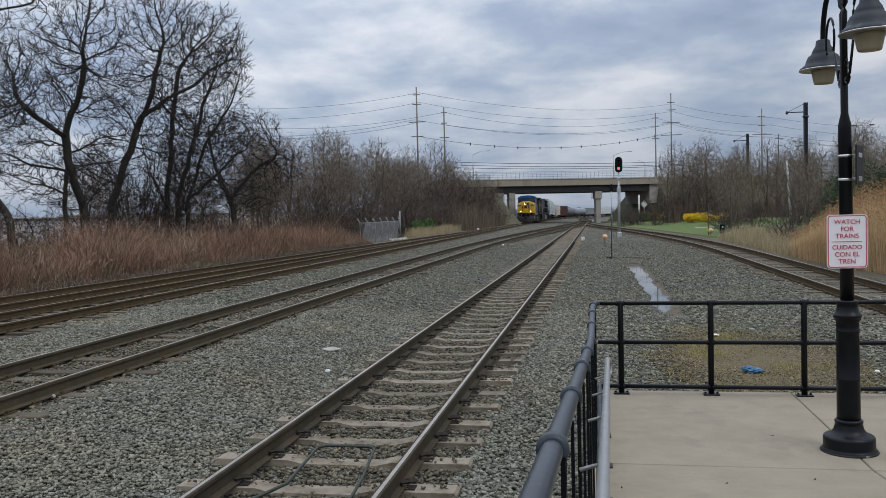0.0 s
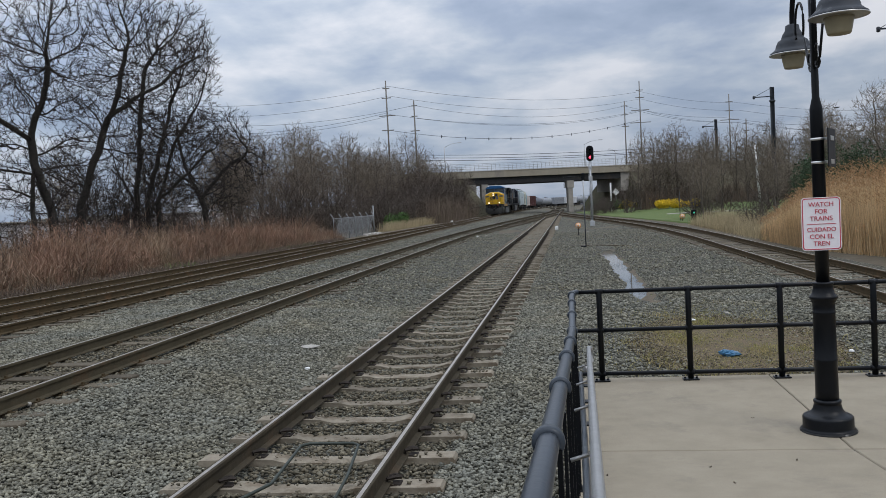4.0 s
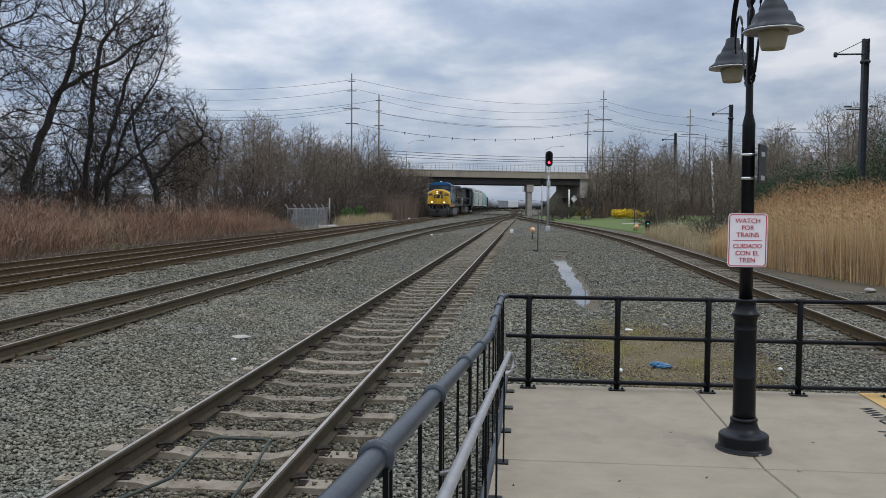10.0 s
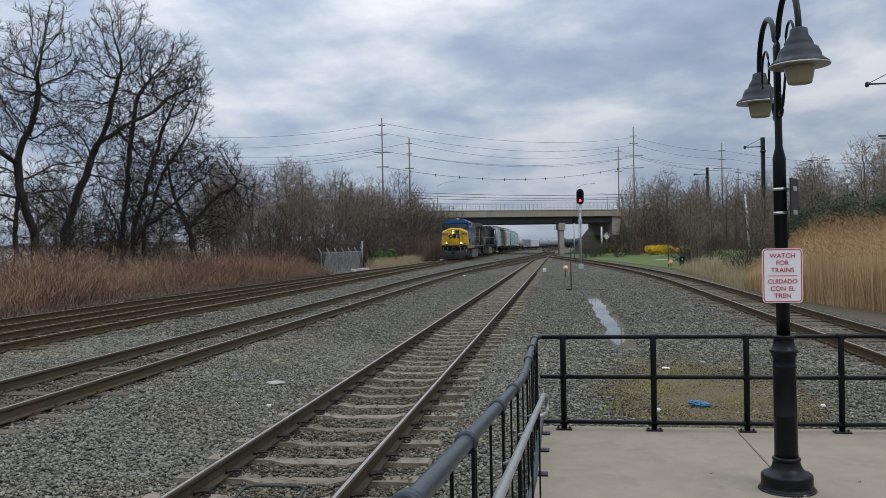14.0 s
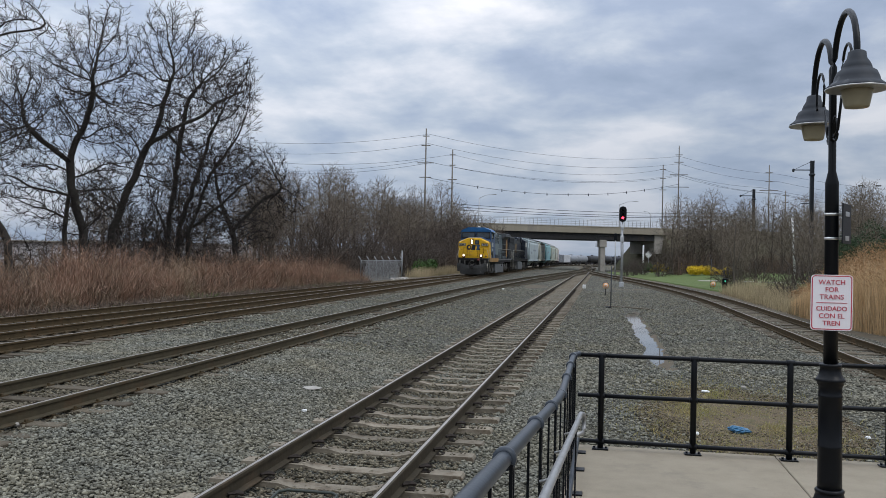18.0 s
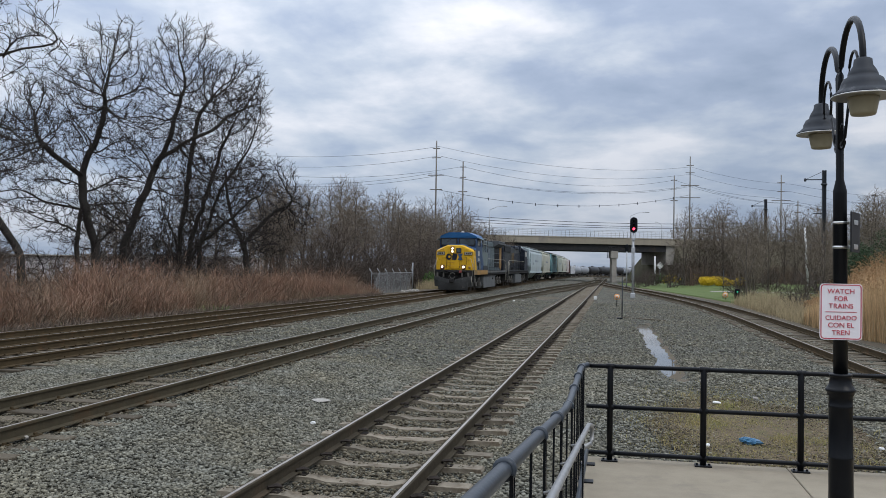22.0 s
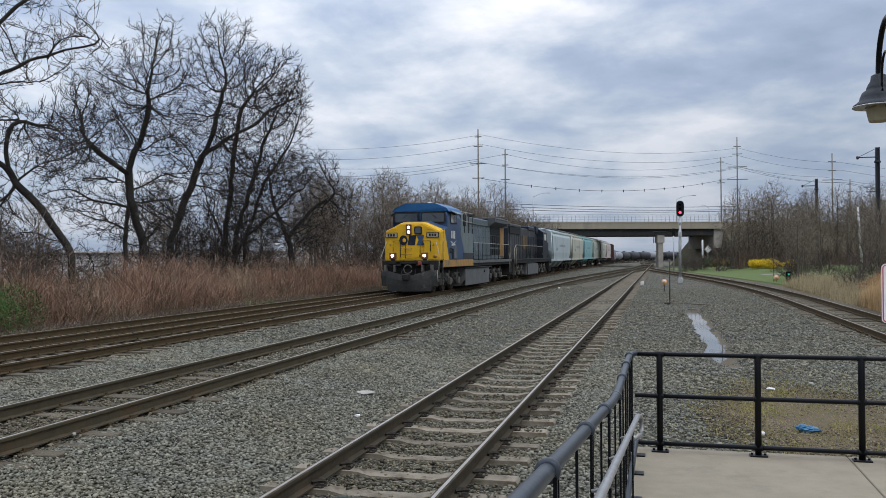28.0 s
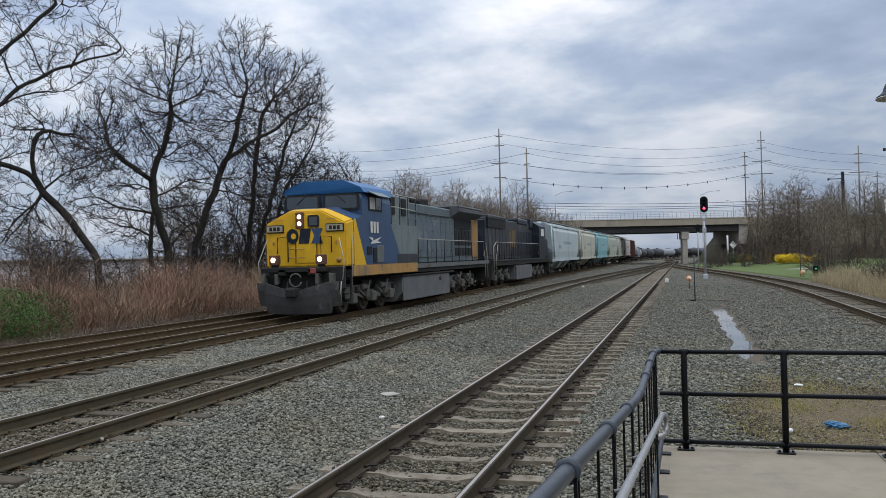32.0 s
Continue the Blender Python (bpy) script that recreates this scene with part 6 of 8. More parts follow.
M_BEAM = glow("headlamp", (1.0, 0.78, 0.50), 6.0)
M_RAILW = mat("handrail_pale", (0.42, 0.40, 0.33), (0.3, 0.29, 0.25), 0.6, 0.2, scale=5)
M_STEP = mat("sill_yellow", (0.42, 0.235, 0.065), (0.30, 0.175, 0.065), 0.6, scale=2.0, spots=(0.16, 0.13, 0.09), spot_scale=1.2, spot_at=0.5)
M_WHEEL = mat("wheel_steel", (0.09, 0.075, 0.06), (0.06, 0.05, 0.042), 0.6, 0.4, scale=6)
M_MARK = mat("lettering_pale", (0.60, 0.60, 0.56), (0.5, 0.5, 0.47), 0.6, scale=5)

WHEEL_BM = bmesh.new()
for s in (-1, 1):
    b2 = lathe(bmesh.new(), [(0.08, -0.09), (0.2, -0.04), (0.45, -0.05), (0.5, -0.065), (0.51, 0.05), (0.54, 0.07), (0.54, 0.09), (0.42, 0.06), (0.2, 0.05), (0.08, 0.08)], 24)
    bmesh.ops.transform(b2, matrix=pose(s * 0.78, 0, 0, 0, 90 if s < 0 else -90, 0), verts=b2.verts)
    tmp_me = bpy.data.meshes.new("tmp")
    b2.to_mesh(tmp_me)
    WHEEL_BM.from_mesh(tmp_me)
    b2.free()
    bpy.data.meshes.remove(tmp_me)
tube(WHEEL_BM, [(-0.8, 0, 0), (0.8, 0, 0)], 0.09, 8)
for s in (-1, 1):
    for k in range(5):
        a = 2 * math.pi * k / 5
        box(WHEEL_BM, s * 0.845, 0.28 * math.cos(a) - 0.05, 0.28 * math.sin(a) - 0.05, s * 0.87, 0.28 * math.cos(a) + 0.05, 0.28 * math.sin(a) + 0.05)
WHEEL_ME = bpy.data.meshes.new("wheelset")
WHEEL_BM.to_mesh(WHEEL_ME)
WHEEL_BM.free()
WHEEL_ME.materials.append(M_WHEEL)
SPIN = []


def loco_bogie(parent, yc, spin):
    g = empty("bogie", pose(0, yc, 0))
    g.parent = parent
    for s in (-1, 1):
        bm = prism(bmesh.new(), [(-2.75, 0.78), (-2.5, 0.98), (-1.2, 1.02), (-0.9, 0.80), (0.9, 0.80), (1.2, 1.02), (2.5, 0.98), (2.75, 0.78), (2.6, 0.55), (1.4, 0.62), (0.9, 0.50), (-0.9, 0.50), (-1.4, 0.62), (-2.6, 0.55)], "x", s * 1.12 - 0.07, s * 1.12 + 0.07)
        part("side_frame", bm, M_TRUCK, g)
        for y in (-1.98, 0.0, 1.98):
            part("axle_box", B(s * 1.2 - 0.12, y - 0.2, 0.36, s * 1.2 + 0.12, y + 0.2, 0.74, bevel=0.04), M_TRUCK, g)
            part("spring", lathe(bmesh.new(), [(0.09, 0.72), (0.11, 0.78), (0.09, 0.84), (0.11, 0.9), (0.09, 0.96)], 10, (s * 1.2, y + 0.33, 0)), M_UNDER, g)
        for y in (-1.0, 0.95):
            part("brake_cylinder", T([(s * 1.22, y - 0.25, 0.92), (s * 1.22, y + 0.25, 0.92)], 0.12, 10), M_TRUCK, g)
            part("brake_rod", T([(s * 1.2, y - 0.4, 0.85), (s * 1.24, y + 0.45, 0.42)], 0.045, 6), M_TRUCK, g)
            part("damper", T([(s * 1.3, y + 0.5, 1.15), (s * 1.3, y + 0.1, 0.55)], 0.05, 6), M_TRUCK, g)
    part("bolster", B(-1.0, -0.5, 0.55, 1.0, 0.5, 1.15), M_UNDER, g)
    for y in (-1.98, 0.0, 1.98):
        w = shared("wheelset", WHEEL_ME, parent, pose(0, yc + y, 0.52))
        if spin:
            SPIN.append((w, yc + y, 0.52))


def side_rail(parent, x, y0, y1, zf, h, step, mt=M_RAILW):
    part("handrail", T([(x, y0, zf + h * 0.25), (x, y0, zf + h), (x, y1, zf + h), (x, y1, zf + h * 0.25)], 0.022, 6), mt, parent)
    n = int((y1 - y0) / step)
    for k in range(n + 1):
        y = y0 + (y1 - y0) * k / n
        part("stanchion", T([(x, y, zf), (x, y, zf + h)], 0.02, 5), M_UNDER, parent)


def logo(parent, x, y, z, w, h, tones, axis):
    """A ring, a slanted block and a pinched square in place of a company mark."""
    def put(bm, mt):
        part("company_mark", bm, mt, parent).matrix_basis = pose(x, y, z)

    def flat(poly, off=0.0):
        return prism(bmesh.new(), poly, axis, -0.004 - off, 0.004 + off)

    disc = [(-0.34 * w + 0.17 * w * math.cos(a), 0.5 * h * math.sin(a)) for a in np.linspace(0, 6.0, 22)]
    put(flat(disc), tones[0])
    hole = [(-0.31 * w + 0.07 * w * math.cos(a), 0.2 * h * math.sin(a)) for a in np.linspace(0, 6.0, 16)]
    put(flat(hole, 0.003), tones[3])
    u = 0.16 * w
    put(flat([(-u * 0.7, 0.5 * h), (u * 1.1, 0.5 * h), (u * 0.7, -0.5 * h), (-u * 1.1, -0.5 * h)]), tones[1])
    c = 0.34 * w
    put(flat([(c - u, 0.5 * h), (c + u, 0.5 * h), (c + u * 0.45, 0.0), (c + u, -0.5 * h), (c - u, -0.5 * h), (c - u * 0.45, 0.0)]), tones[2])


def bars(parent, x, y, z, w, h, n, material, axis, name="number_bar"):
    for k in range(n):
        c = (k - (n - 1) / 2) * w / n
        b = w / n * 0.34
        if axis == "x":
            bm = B(-0.004, c - b, -h / 2, 0.004, c + b, h / 2)
        else:
            bm = B(c - b, -0.004, -h / 2, c + b, 0.004, h / 2)
        part(name, bm, material, parent).matrix_basis = pose(x, y, z)


def hull(pts_a, pts_b, mi=0):
    """A skin between two outlines of equal count, with both ends closed."""
    bm = bmesh.new()
    a, b = [bm.verts.new(p) for p in pts_a], [bm.verts.new(p) for p in pts_b]
    n = len(a)
    for k in range(n):
        bm.faces.new((a[k], a[(k + 1) % n], b[(k + 1) % n], b[k]))
    bm.faces.new(a[::-1]), bm.faces.new(b)
    bmesh.ops.recalc_face_normals(bm, faces=bm.faces)
    return bm


def coupler(parent, y, s):
    part("coupler", B(-0.14, min(y, y + s * 0.5), 0.72, 0.14, max(y, y + s * 0.5), 1.02, bevel=0.05), M_UNDER, parent)
    part("knuckle", B(-0.2, min(y + s * 0.45, y + s * 0.65), 0.70, 0.2, max(y + s * 0.45, y + s * 0.65), 1.05, bevel=0.06), M_UNDER, parent)


def lead_loco():
    g = empty("locomotive")
    tagged(g, "yellow-nosed blue and grey diesel locomotive leading the freight train", "locomotive", "train")
    # frame and walkway
    part("frame", B(-1.45, 1.2, 1.32, 1.45, 22.6, 1.60), M_UNDER, g)
    part("walkway", B(-1.5, 9.0, 1.60, 1.5, 22.9, 1.68), M_LDARK, g)
    for s in (-1, 1):
        part("sill_stripe", B(s * 1.5 - 0.02, 9.0, 1.50, s * 1.5 + 0.02, 22.9, 1.69), M_LTANK, g, "dirty grey sill edge")
        part("cab_sill", B(s * 1.53 - 0.025, 1.5, 1.36, s * 1.53 + 0.025, 8.9, 1.74), M_STEP, g, "dull yellow lower panel")
    # nose: wide flat face, peaked top
    nz = [(-1.5, 1.72), (1.5, 1.72), (1.52, 3.22), (0.62, 3.66), (-0.62, 3.66), (-1.52, 3.22)]
    nf = [(x * 1.0, 0.95, z) for x, z in nz]
    nb = [(-1.54, 1.65, 1.72), (1.54, 1.65, 1.72), (1.54, 1.65, 3.36), (0.66, 1.45, 3.76), (-0.66, 1.45, 3.76), (-1.54, 1.65, 3.36)]
    bm = hull(nf, nb)
    bmesh.ops.bevel(bm, geom=bm.edges[:], offset=0.05, segments=2, affect="EDGES")
    part("nose", bm, M_LYEL, g)
    part("nose_door", B(-0.34, 0.925, 1.85, 0.42, 0.955, 3.55, bevel=0.02), M_LYEL, g)
    part("door_window", prism(bmesh.new(), [(x + 0.34, z + 3.3) for x, z in rounded(0.42, 0.42, 0.08)], "y", 0.89, 0.93), M_UNDER, g)
    part("window_pane", prism(bmesh.new(), [(x + 0.34, z + 3.3) for x, z in rounded(0.3, 0.3, 0.05)], "y", 0.88, 0.895), M_GLASS, g)
    hb = part("headlamp_box", B(-0.32, 0.86, 3.06, -0.02, 0.96, 3.62, bevel=0.02), M_LAMPBOX, g)
    for z in (3.22, 3.46):
        ln = part("headlamp", lathe(bmesh.new(), [(0.075, 0), (0.066, 0.02), (0.0, 0.03)], 14), M_BEAM, hb, "lit headlamp")
        ln.matrix_basis = pose(-0.17, 0.858, z, 90)
    for s in (-1, 1):
        nbx = part("number_board", B(s * 1.13 - 0.34, 0.90, 2.92, s * 1.13 + 0.34, 0.95, 3.20, bevel=0.02), M_UNDER, g)
        part("board_face", B(s * 1.13 - 0.30, 0.888, 2.955, s * 1.13 + 0.30, 0.902, 3.165), mat("board_face", (0.36, 0.33, 0.25), (0.28, 0.26, 0.2), 0.5, scale=6), nbx)
        bars(g, s * 1.13, 0.884, 3.06, 0.44, 0.13, 3, M_UNDER, "y")
        dlb = part("ditch_lamp_box", B(s * 0.86 - 0.16, 0.20, 1.80, s * 0.86 + 0.16, 0.45, 2.14, bevel=0.02), M_LAMPBOX, g)
        ln = part("ditch_lamp", lathe(bmesh.new(), [(0.085, 0), (0.075, 0.025), (0.0, 0.035)], 14), M_BEAM, dlb, "lit ditch lamp")
        ln.matrix_basis = pose(s * 0.86, 0.198, 1.98, 90)
        part("lamp_bracket", B(s * 0.86 - 0.1, 0.25, 1.6, s * 0.86 + 0.1, 0.42, 1.82), M_UNDER, g)
        part("grab_bar", T([(s * 1.02, 0.86, 2.2), (s * 1.02, 0.86, 2.75), (s * 0.62, 0.86, 2.78), (s * 0.62, 0.86, 1.9)], 0.022, 6), M_UNDER, g)
        part("corner_rail", T([(s * 1.55, 0.5, 1.25), (s * 1.6, 0.55, 1.9), (s * 1.35, 0.75, 2.7)], 0.02, 6), M_RAILW, g)
        part("corner_rail", T([(s * 1.56, 1.35, 0.75), (s * 1.58, 1.3, 2.3), (s * 1.53, 1.6, 2.9)], 0.02, 6), M_RAILW, g)
        for z in (0.45, 0.75, 1.05, 1.35):
            part("step", B(s * 1.32 - 0.2, 0.95, z, s * 1.32 + 0.2, 1.3, z + 0.03), M_UNDER, g)
        part("step_side", B(s * 1.14 - 0.015, 0.9, 0.4, s * 1.14 + 0.015, 1.35, 1.6), M_UNDER, g)
        part("step_side", B(s * 1.52 - 0.015, 1.25, 0.4, s * 1.52 + 0.015, 1.4, 1.6), M_UNDER, g)
        part("uncoupling_lever", T([(s * 0.3, 0.35, 1.45), (s * 0.9, 0.3, 1.4), (s * 1.3, 0.3, 1.55)], 0.02, 5), M_UNDER, g)
        part("air_hose", T([(s * 0.35, 0.3, 1.25), (s * 0.38, 0.15, 0.95), (s * 0.36, 0.15, 0.6)], 0.035, 6), M_UNDER, g)
        part("seal_beam", B(s * 0.55 - 0.14, 0.2, 1.44, s * 0.55 + 0.14, 0.5, 1.66, bevel=0.02), M_UNDER, g)
    for dz in (2.35, 2.05):
        part("grab_bar", T([(-0.62, 0.88, dz), (-0.45, 0.84, dz), (-0.1, 0.84, dz), (0.0, 0.88, dz)], 0.016, 5), M_STEP, g)
    logo(g, -0.0, 0.915, 2.79, 1.36, 0.52, (M_LNAVY, M_LNAVY, M_LBLUE, M_LYEL), "y")
    for s, x in ((-1, -1.0), (1, 0.98)):
        part("grab_bar", T([(x - 0.16, 0.93, 3.36), (x - 0.16, 0.87, 3.36), (x + 0.16, 0.87, 3.36), (x + 0.16, 0.93, 3.36)], 0.014, 5), M_STEP, g)
        part("latch", B(x * 1.0 + 0.2 * s - 0.03, 0.90, 2.5, x * 1.0 + 0.2 * s + 0.03, 0.955, 2.62, bevel=0.01), M_STEP, g)
        part("hinge", B(0.40, 0.915, 2.4 + 0.5 * s, 0.46, 0.957, 2.52 + 0.5 * s), M_UNDER, g)
    part("door_seam", T([(-0.36, 0.93, 1.85), (-0.36, 0.93, 3.0)], 0.012, 4), M_UNDER, g)
    part("door_seam", T([(0.44, 0.93, 1.85), (0.44, 0.93, 3.5)], 0.012, 4), M_UNDER, g)
    part("vent_cover", lathe(bmesh.new(), [(0.1, 0), (0.1, 0.02), (0, 0.03)], 12), M_STEP, g).matrix_basis = pose(1.25, 0.945, 1.95, 90)
    for x in (-1.25, -0.75, 0.75, 1.25):
        part("plow_bracket", B(x - 0.05, 0.15, 1.15, x + 0.05, 0.6, 1.5, bevel=0.01), M_TRUCK, g)
    # anticlimber, plow
    part("pilot_plate", B(-1.5, 0.5, 0.95, 1.5, 0.95, 1.72, bevel=0.03), M_UNDER, g)
    part("anticlimber", B(-1.05, 0.2, 1.55, 1.05, 0.55, 1.72, bevel=0.02), M_UNDER, g)
    bm = bmesh.new()
    cols = []
    for x, zb in ((-1.5, 0.42), (-1.2, 0.40), (-1.15, 0.16), (-0.85, 0.15), (-0.55, 0.14), (0.0, 0.14), (0.55, 0.14), (0.85, 0.15), (1.15, 0.16), (1.2, 0.40), (1.5, 0.42)):
        bow = 0.30 * (abs(x) / 1.5) ** 2
        zt = 1.22 if abs(x) > 1.1 else 1.22 - 0.28 * (1.15 - abs(x))
        cols.append([bm.verts.new((x, 0.22 + bow - 0.24 * math.sin(math.pi * 0.5 * (1 - t)), zt + (zb - zt) * t)) for t in (0, 0.33, 0.66, 1.0)])
    for a, b in zip(cols, cols[1:]):
        for k in range(3):
            bm.faces.new((a[k], b[k], b[k + 1], a[k + 1]))
    thicken(bm, 0.03)
    part("snow_plow", bm, M_PLOW, g, "scuffed dark steel plow")
    for s in (-1, 1):
        part("plow_edge", T([(s * 1.5, 0.50, 1.22), (s * 1.51, 0.40, 0.85), (s * 1.5, 0.54, 0.42), (s * 1.2, 0.42, 0.40), (s * 1.15, 0.40, 0.17)], 0.022, 5), M_RAILW, g)
    coupler(g, 0.3, -1)
    part("brake_wheel", T([(0.22 * math.cos(a), 0.12, 1.28 + 0.22 * math.sin(a)) for a in np.linspace(0.4, 6.0, 14)], 0.03, 6), M_TRUCK, g, "hanging hose loop")
    part("mu_socket", B(0.52, 0.15, 1.5, 0.72, 0.3, 1.68, bevel=0.02), mat("rusty_red", (0.3, 0.07, 0.06), (0.22, 0.06, 0.05), 0.7), g)
    part("cab_lower", hull([(-1.545, 1.66, 1.72), (1.545, 1.66, 1.72), (1.545, 1.66, 3.35), (0.66, 1.46, 3.75), (-0.66, 1.46, 3.75), (-1.545, 1.66, 3.35)], [(-1.545, 2.6, 1.72), (1.545, 2.6, 1.72), (1.545, 2.6, 3.52), (0.66, 2.6, 3.86), (-0.66, 2.6, 3.86), (-1.545, 2.6, 3.52)]), M_LBLUE, g)
    # cab
    cf = [(-1.54, 2.45, 1.72), (1.54, 2.45, 1.72), (1.54, 2.45, 4.1), (1.38, 2.75, 4.55), (0.75, 2.75, 4.80), (-0.75, 2.75, 4.80), (-1.38, 2.75, 4.55), (-1.54, 2.45, 4.1)]
    cb = [(x, 5.6, z) for x, y, z in cf]
    bm = hull(cf, cb)
    bmesh.ops.bevel(bm, geom=[e for e in bm.edges if e.calc_length() > 0.7], offset=0.03, segments=1, affect="EDGES")
    part("cab", bm, M_LBLUE, g)
    bm = hull([(-1.6, 2.55, 4.36), (1.6, 2.55, 4.36), (1.46, 2.5, 4.56), (0.8, 2.5, 4.83), (-0.8, 2.5, 4.83), (-1.46, 2.5, 4.56)], [(-1.6, 5.7, 4.36), (1.6, 5.7, 4.36), (1.46, 5.7, 4.60), (0.8, 5.7, 4.86), (-0.8, 5.7, 4.86), (-1.46, 5.7, 4.60)])
    part("cab_roof", bm, M_LROOF, g)
    for s in (-1, 1):
        fr = part("windshield_frame", prism(bmesh.new(), [(x + s * 0.76, z + 4.03) for x, z in rounded(1.36, 0.60, 0.1)], "y", 2.40, 2.5), M_UNDER, g)
        part("windshield", prism(bmesh.new(), [(x + s * 0.76, z + 4.03) for x, z in rounded(1.22, 0.46, 0.08)], "y", 2.385, 2.41), M_GLASS, fr)
        part("wiper", T([(s * 0.6, 2.36, 4.3), (s * 0.95, 2.37, 4.0)], 0.012, 4), M_UNDER, g)
        sw = part("side_window_frame", B(s * 1.545 - 0.02, 3.1, 3.72, s * 1.545 + 0.02, 4.5, 4.28, bevel=0.01), M_UNDER, g)
        part("side_window", B(s * 1.558 - 0.012, 3.2, 3.78, s * 1.558 + 0.012, 3.75, 4.22), M_MARK if s > 0 else M_GLASS, sw)
        part("side_window", B(s * 1.558 - 0.012, 3.85, 3.78, s * 1.558 + 0.012, 4.4, 4.22), M_GLASS, sw)
        bm = bmesh.new()
        vs = [bm.verts.new(p) for p in ((s * 1.55, 3.0, 4.42), (s * 1.55, 4.6, 4.42), (s * 1.95, 4.5, 4.22), (s * 1.95, 3.1, 4.22))]
        bm.faces.new(vs)
        thicken(bm, 0.02)
        part("sun_awning", bm, M_LGREY, g)
        # slanted yellow corner panel between nose and cab
        bm = bmesh.new()
        vs = [bm.verts.new(p) for p in ((s * 1.556, 1.6, 1.74), (s * 1.556, 2.75, 1.74), (s * 1.556, 1.78, 3.36), (s * 1.556, 1.6, 3.36))]
        bm.faces.new(vs)
        thicken(bm, 0.008)
        part("corner_panel", bm, M_LYEL, g)
        bars(g, s * 1.565, 3.65, 3.12, 0.95, 0.42, 3, M_MARK, "x")
        bm = bmesh.new()
        vs = [bm.verts.new((s * 1.565, y, z)) for y, z in ((3.0, 2.75), (3.5, 2.72), (3.45, 2.62), (4.4, 2.78), (3.9, 2.62), (4.3, 2.55), (3.2, 2.50), (3.4, 2.62))]
        bm.faces.new(vs)
        part("lightning_mark", bm, M_MARK, g)
        # wide grey auxiliary cab behind
        aux = [(s * 0.9, 5.6), (s * 1.53, 5.6), (s * 1.53, 8.95), (s * 0.9, 8.95)]
        part("auxiliary_panel", prism(bmesh.new(), aux, "z", 1.70, 3.30), M_LGREY, g)
        bm = bmesh.new()
        vs = [bm.verts.new((s * 1.536, y, z)) for y, z in ((5.0, 1.74), (6.6, 1.74), (6.6, 2.1), (5.55, 3.28), (5.0, 3.28))]
        bm.faces.new(vs)
        thicken(bm, 0.006)
        part("blue_flash", bm, M_LBLUE, g)
        part("lower_band", B(s * 1.54 - 0.012, 6.3, 1.74, s * 1.54 + 0.012, 8.93, 2.12), M_LDARK, g)
        dr = part("side_door", B(s * 1.55 - 0.02, 3.9, 1.80, s * 1.55 + 0.02, 4.6, 2.45, bevel=0.01), M_LGREY, g)
        part("side_vent", B(s * 1.55 - 0.015, 2.9, 2.1, s * 1.55 + 0.015, 3.35, 2.4), M_GRILL, g)
        part("side_vent", B(s * 1.552 - 0.015, 3.5, 1.8, s * 1.552 + 0.015, 3.85, 2.35), M_GRILL, g)
        for y in (5.8, 6.55, 8.0):
            part("grille", B(s * 1.15 - 0.02, y, 3.75, s * 1.15 + 0.02, y + 0.6, 4.45), M_GRILL, g)
        side_rail(g, s * 1.5, 5.7, 8.9, 3.3, 1.2, 1.05)
        part("handrail", T([(s * 1.5, 5.7, 4.0), (s * 1.5, 8.9, 3.95)], 0.02, 5), M_RAILW, g)
        side_rail(g, s * 1.5, 9.2, 21.6, 1.68, 1.08, 1.35)
        part("stair_rail", T([(s * 1.5, 22.2, 2.7), (s * 1.5, 22.5, 1.9), (s * 1.5, 22.6, 0.7)], 0.022, 6), M_RAILW, g)
        part("stair_rail", T([(s * 1.5, 21.6, 2.6), (s * 1.5, 21.9, 1.9), (s * 1.5, 22.0, 0.7)], 0.022, 6), M_RAILW, g)
        # hood doors and grilles
        for k in range(9):
            y = 9.5 + 0.86 * k
            part("hood_door", B(s * 0.955 - 0.015, y, 1.95, s * 0.955 + 0.015, y + 0.8, 3.9, bevel=0.01), M_LHOOD, g)
        for k in range(5):
            for z in (2.0, 2.55, 2.95):
                part("grille", B(s * 0.96 - 0.015, 17.3 + 0.72 * k, z, s * 0.96 + 0.015, 17.3 + 0.72 * k + 0.55, z + 0.42), M_GRILL, g)
        bm = prism(bmesh.new(), [(s * 0.9, 4.1), (s * 0.95, 3.98), (s * 1.42, 4.3), (s * 1.42, 4.5), (s * 0.9, 4.56)], "y", 16.6, 22.0)
        part("radiator_wing", bm, M_LWING, g)
        part("radiator_grille", B(min(s * 0.95, s * 0.985), 17.2, 3.42, max(s * 0.95, s * 0.985), 20.7, 3.98), M_GRILL, g)
        logo(g, s * 0.975, 12.3, 3.0, 4.2, 1.5, (M_FADED, M_FADED, M_FADED, M_LGREY), "x")
        part("fuel_tank_side", B(s * 1.42 - 0.03, 7.2, 0.18, s * 1.42 + 0.03, 14.3, 1.24, bevel=0.02), M_LTANK, g)
    for s in (-1, 1):
        for z in (2.25, 3.15, 3.6):
            for k in range(9):
                part("door_latch", B(s * 0.975 - 0.008, 9.62 + 0.86 * k, z, s * 0.975 + 0.008, 9.74 + 0.86 * k, z + 0.05), M_LDARK, g)
        part("conduit", T([(s * 1.0, 9.3, 3.98), (s * 1.0, 16.4, 3.98)], 0.03, 5), M_LDARK, g)
        part("sill_pipe", T([(s * 1.46, 7.0, 1.22), (s * 1.46, 15.0, 1.22)], 0.05, 6), M_UNDER, g)
        part("fuel_filler", T([(s * 1.45, 12.6, 0.95), (s * 1.5, 12.6, 0.95)], 0.09, 10), M_UNDER, g)
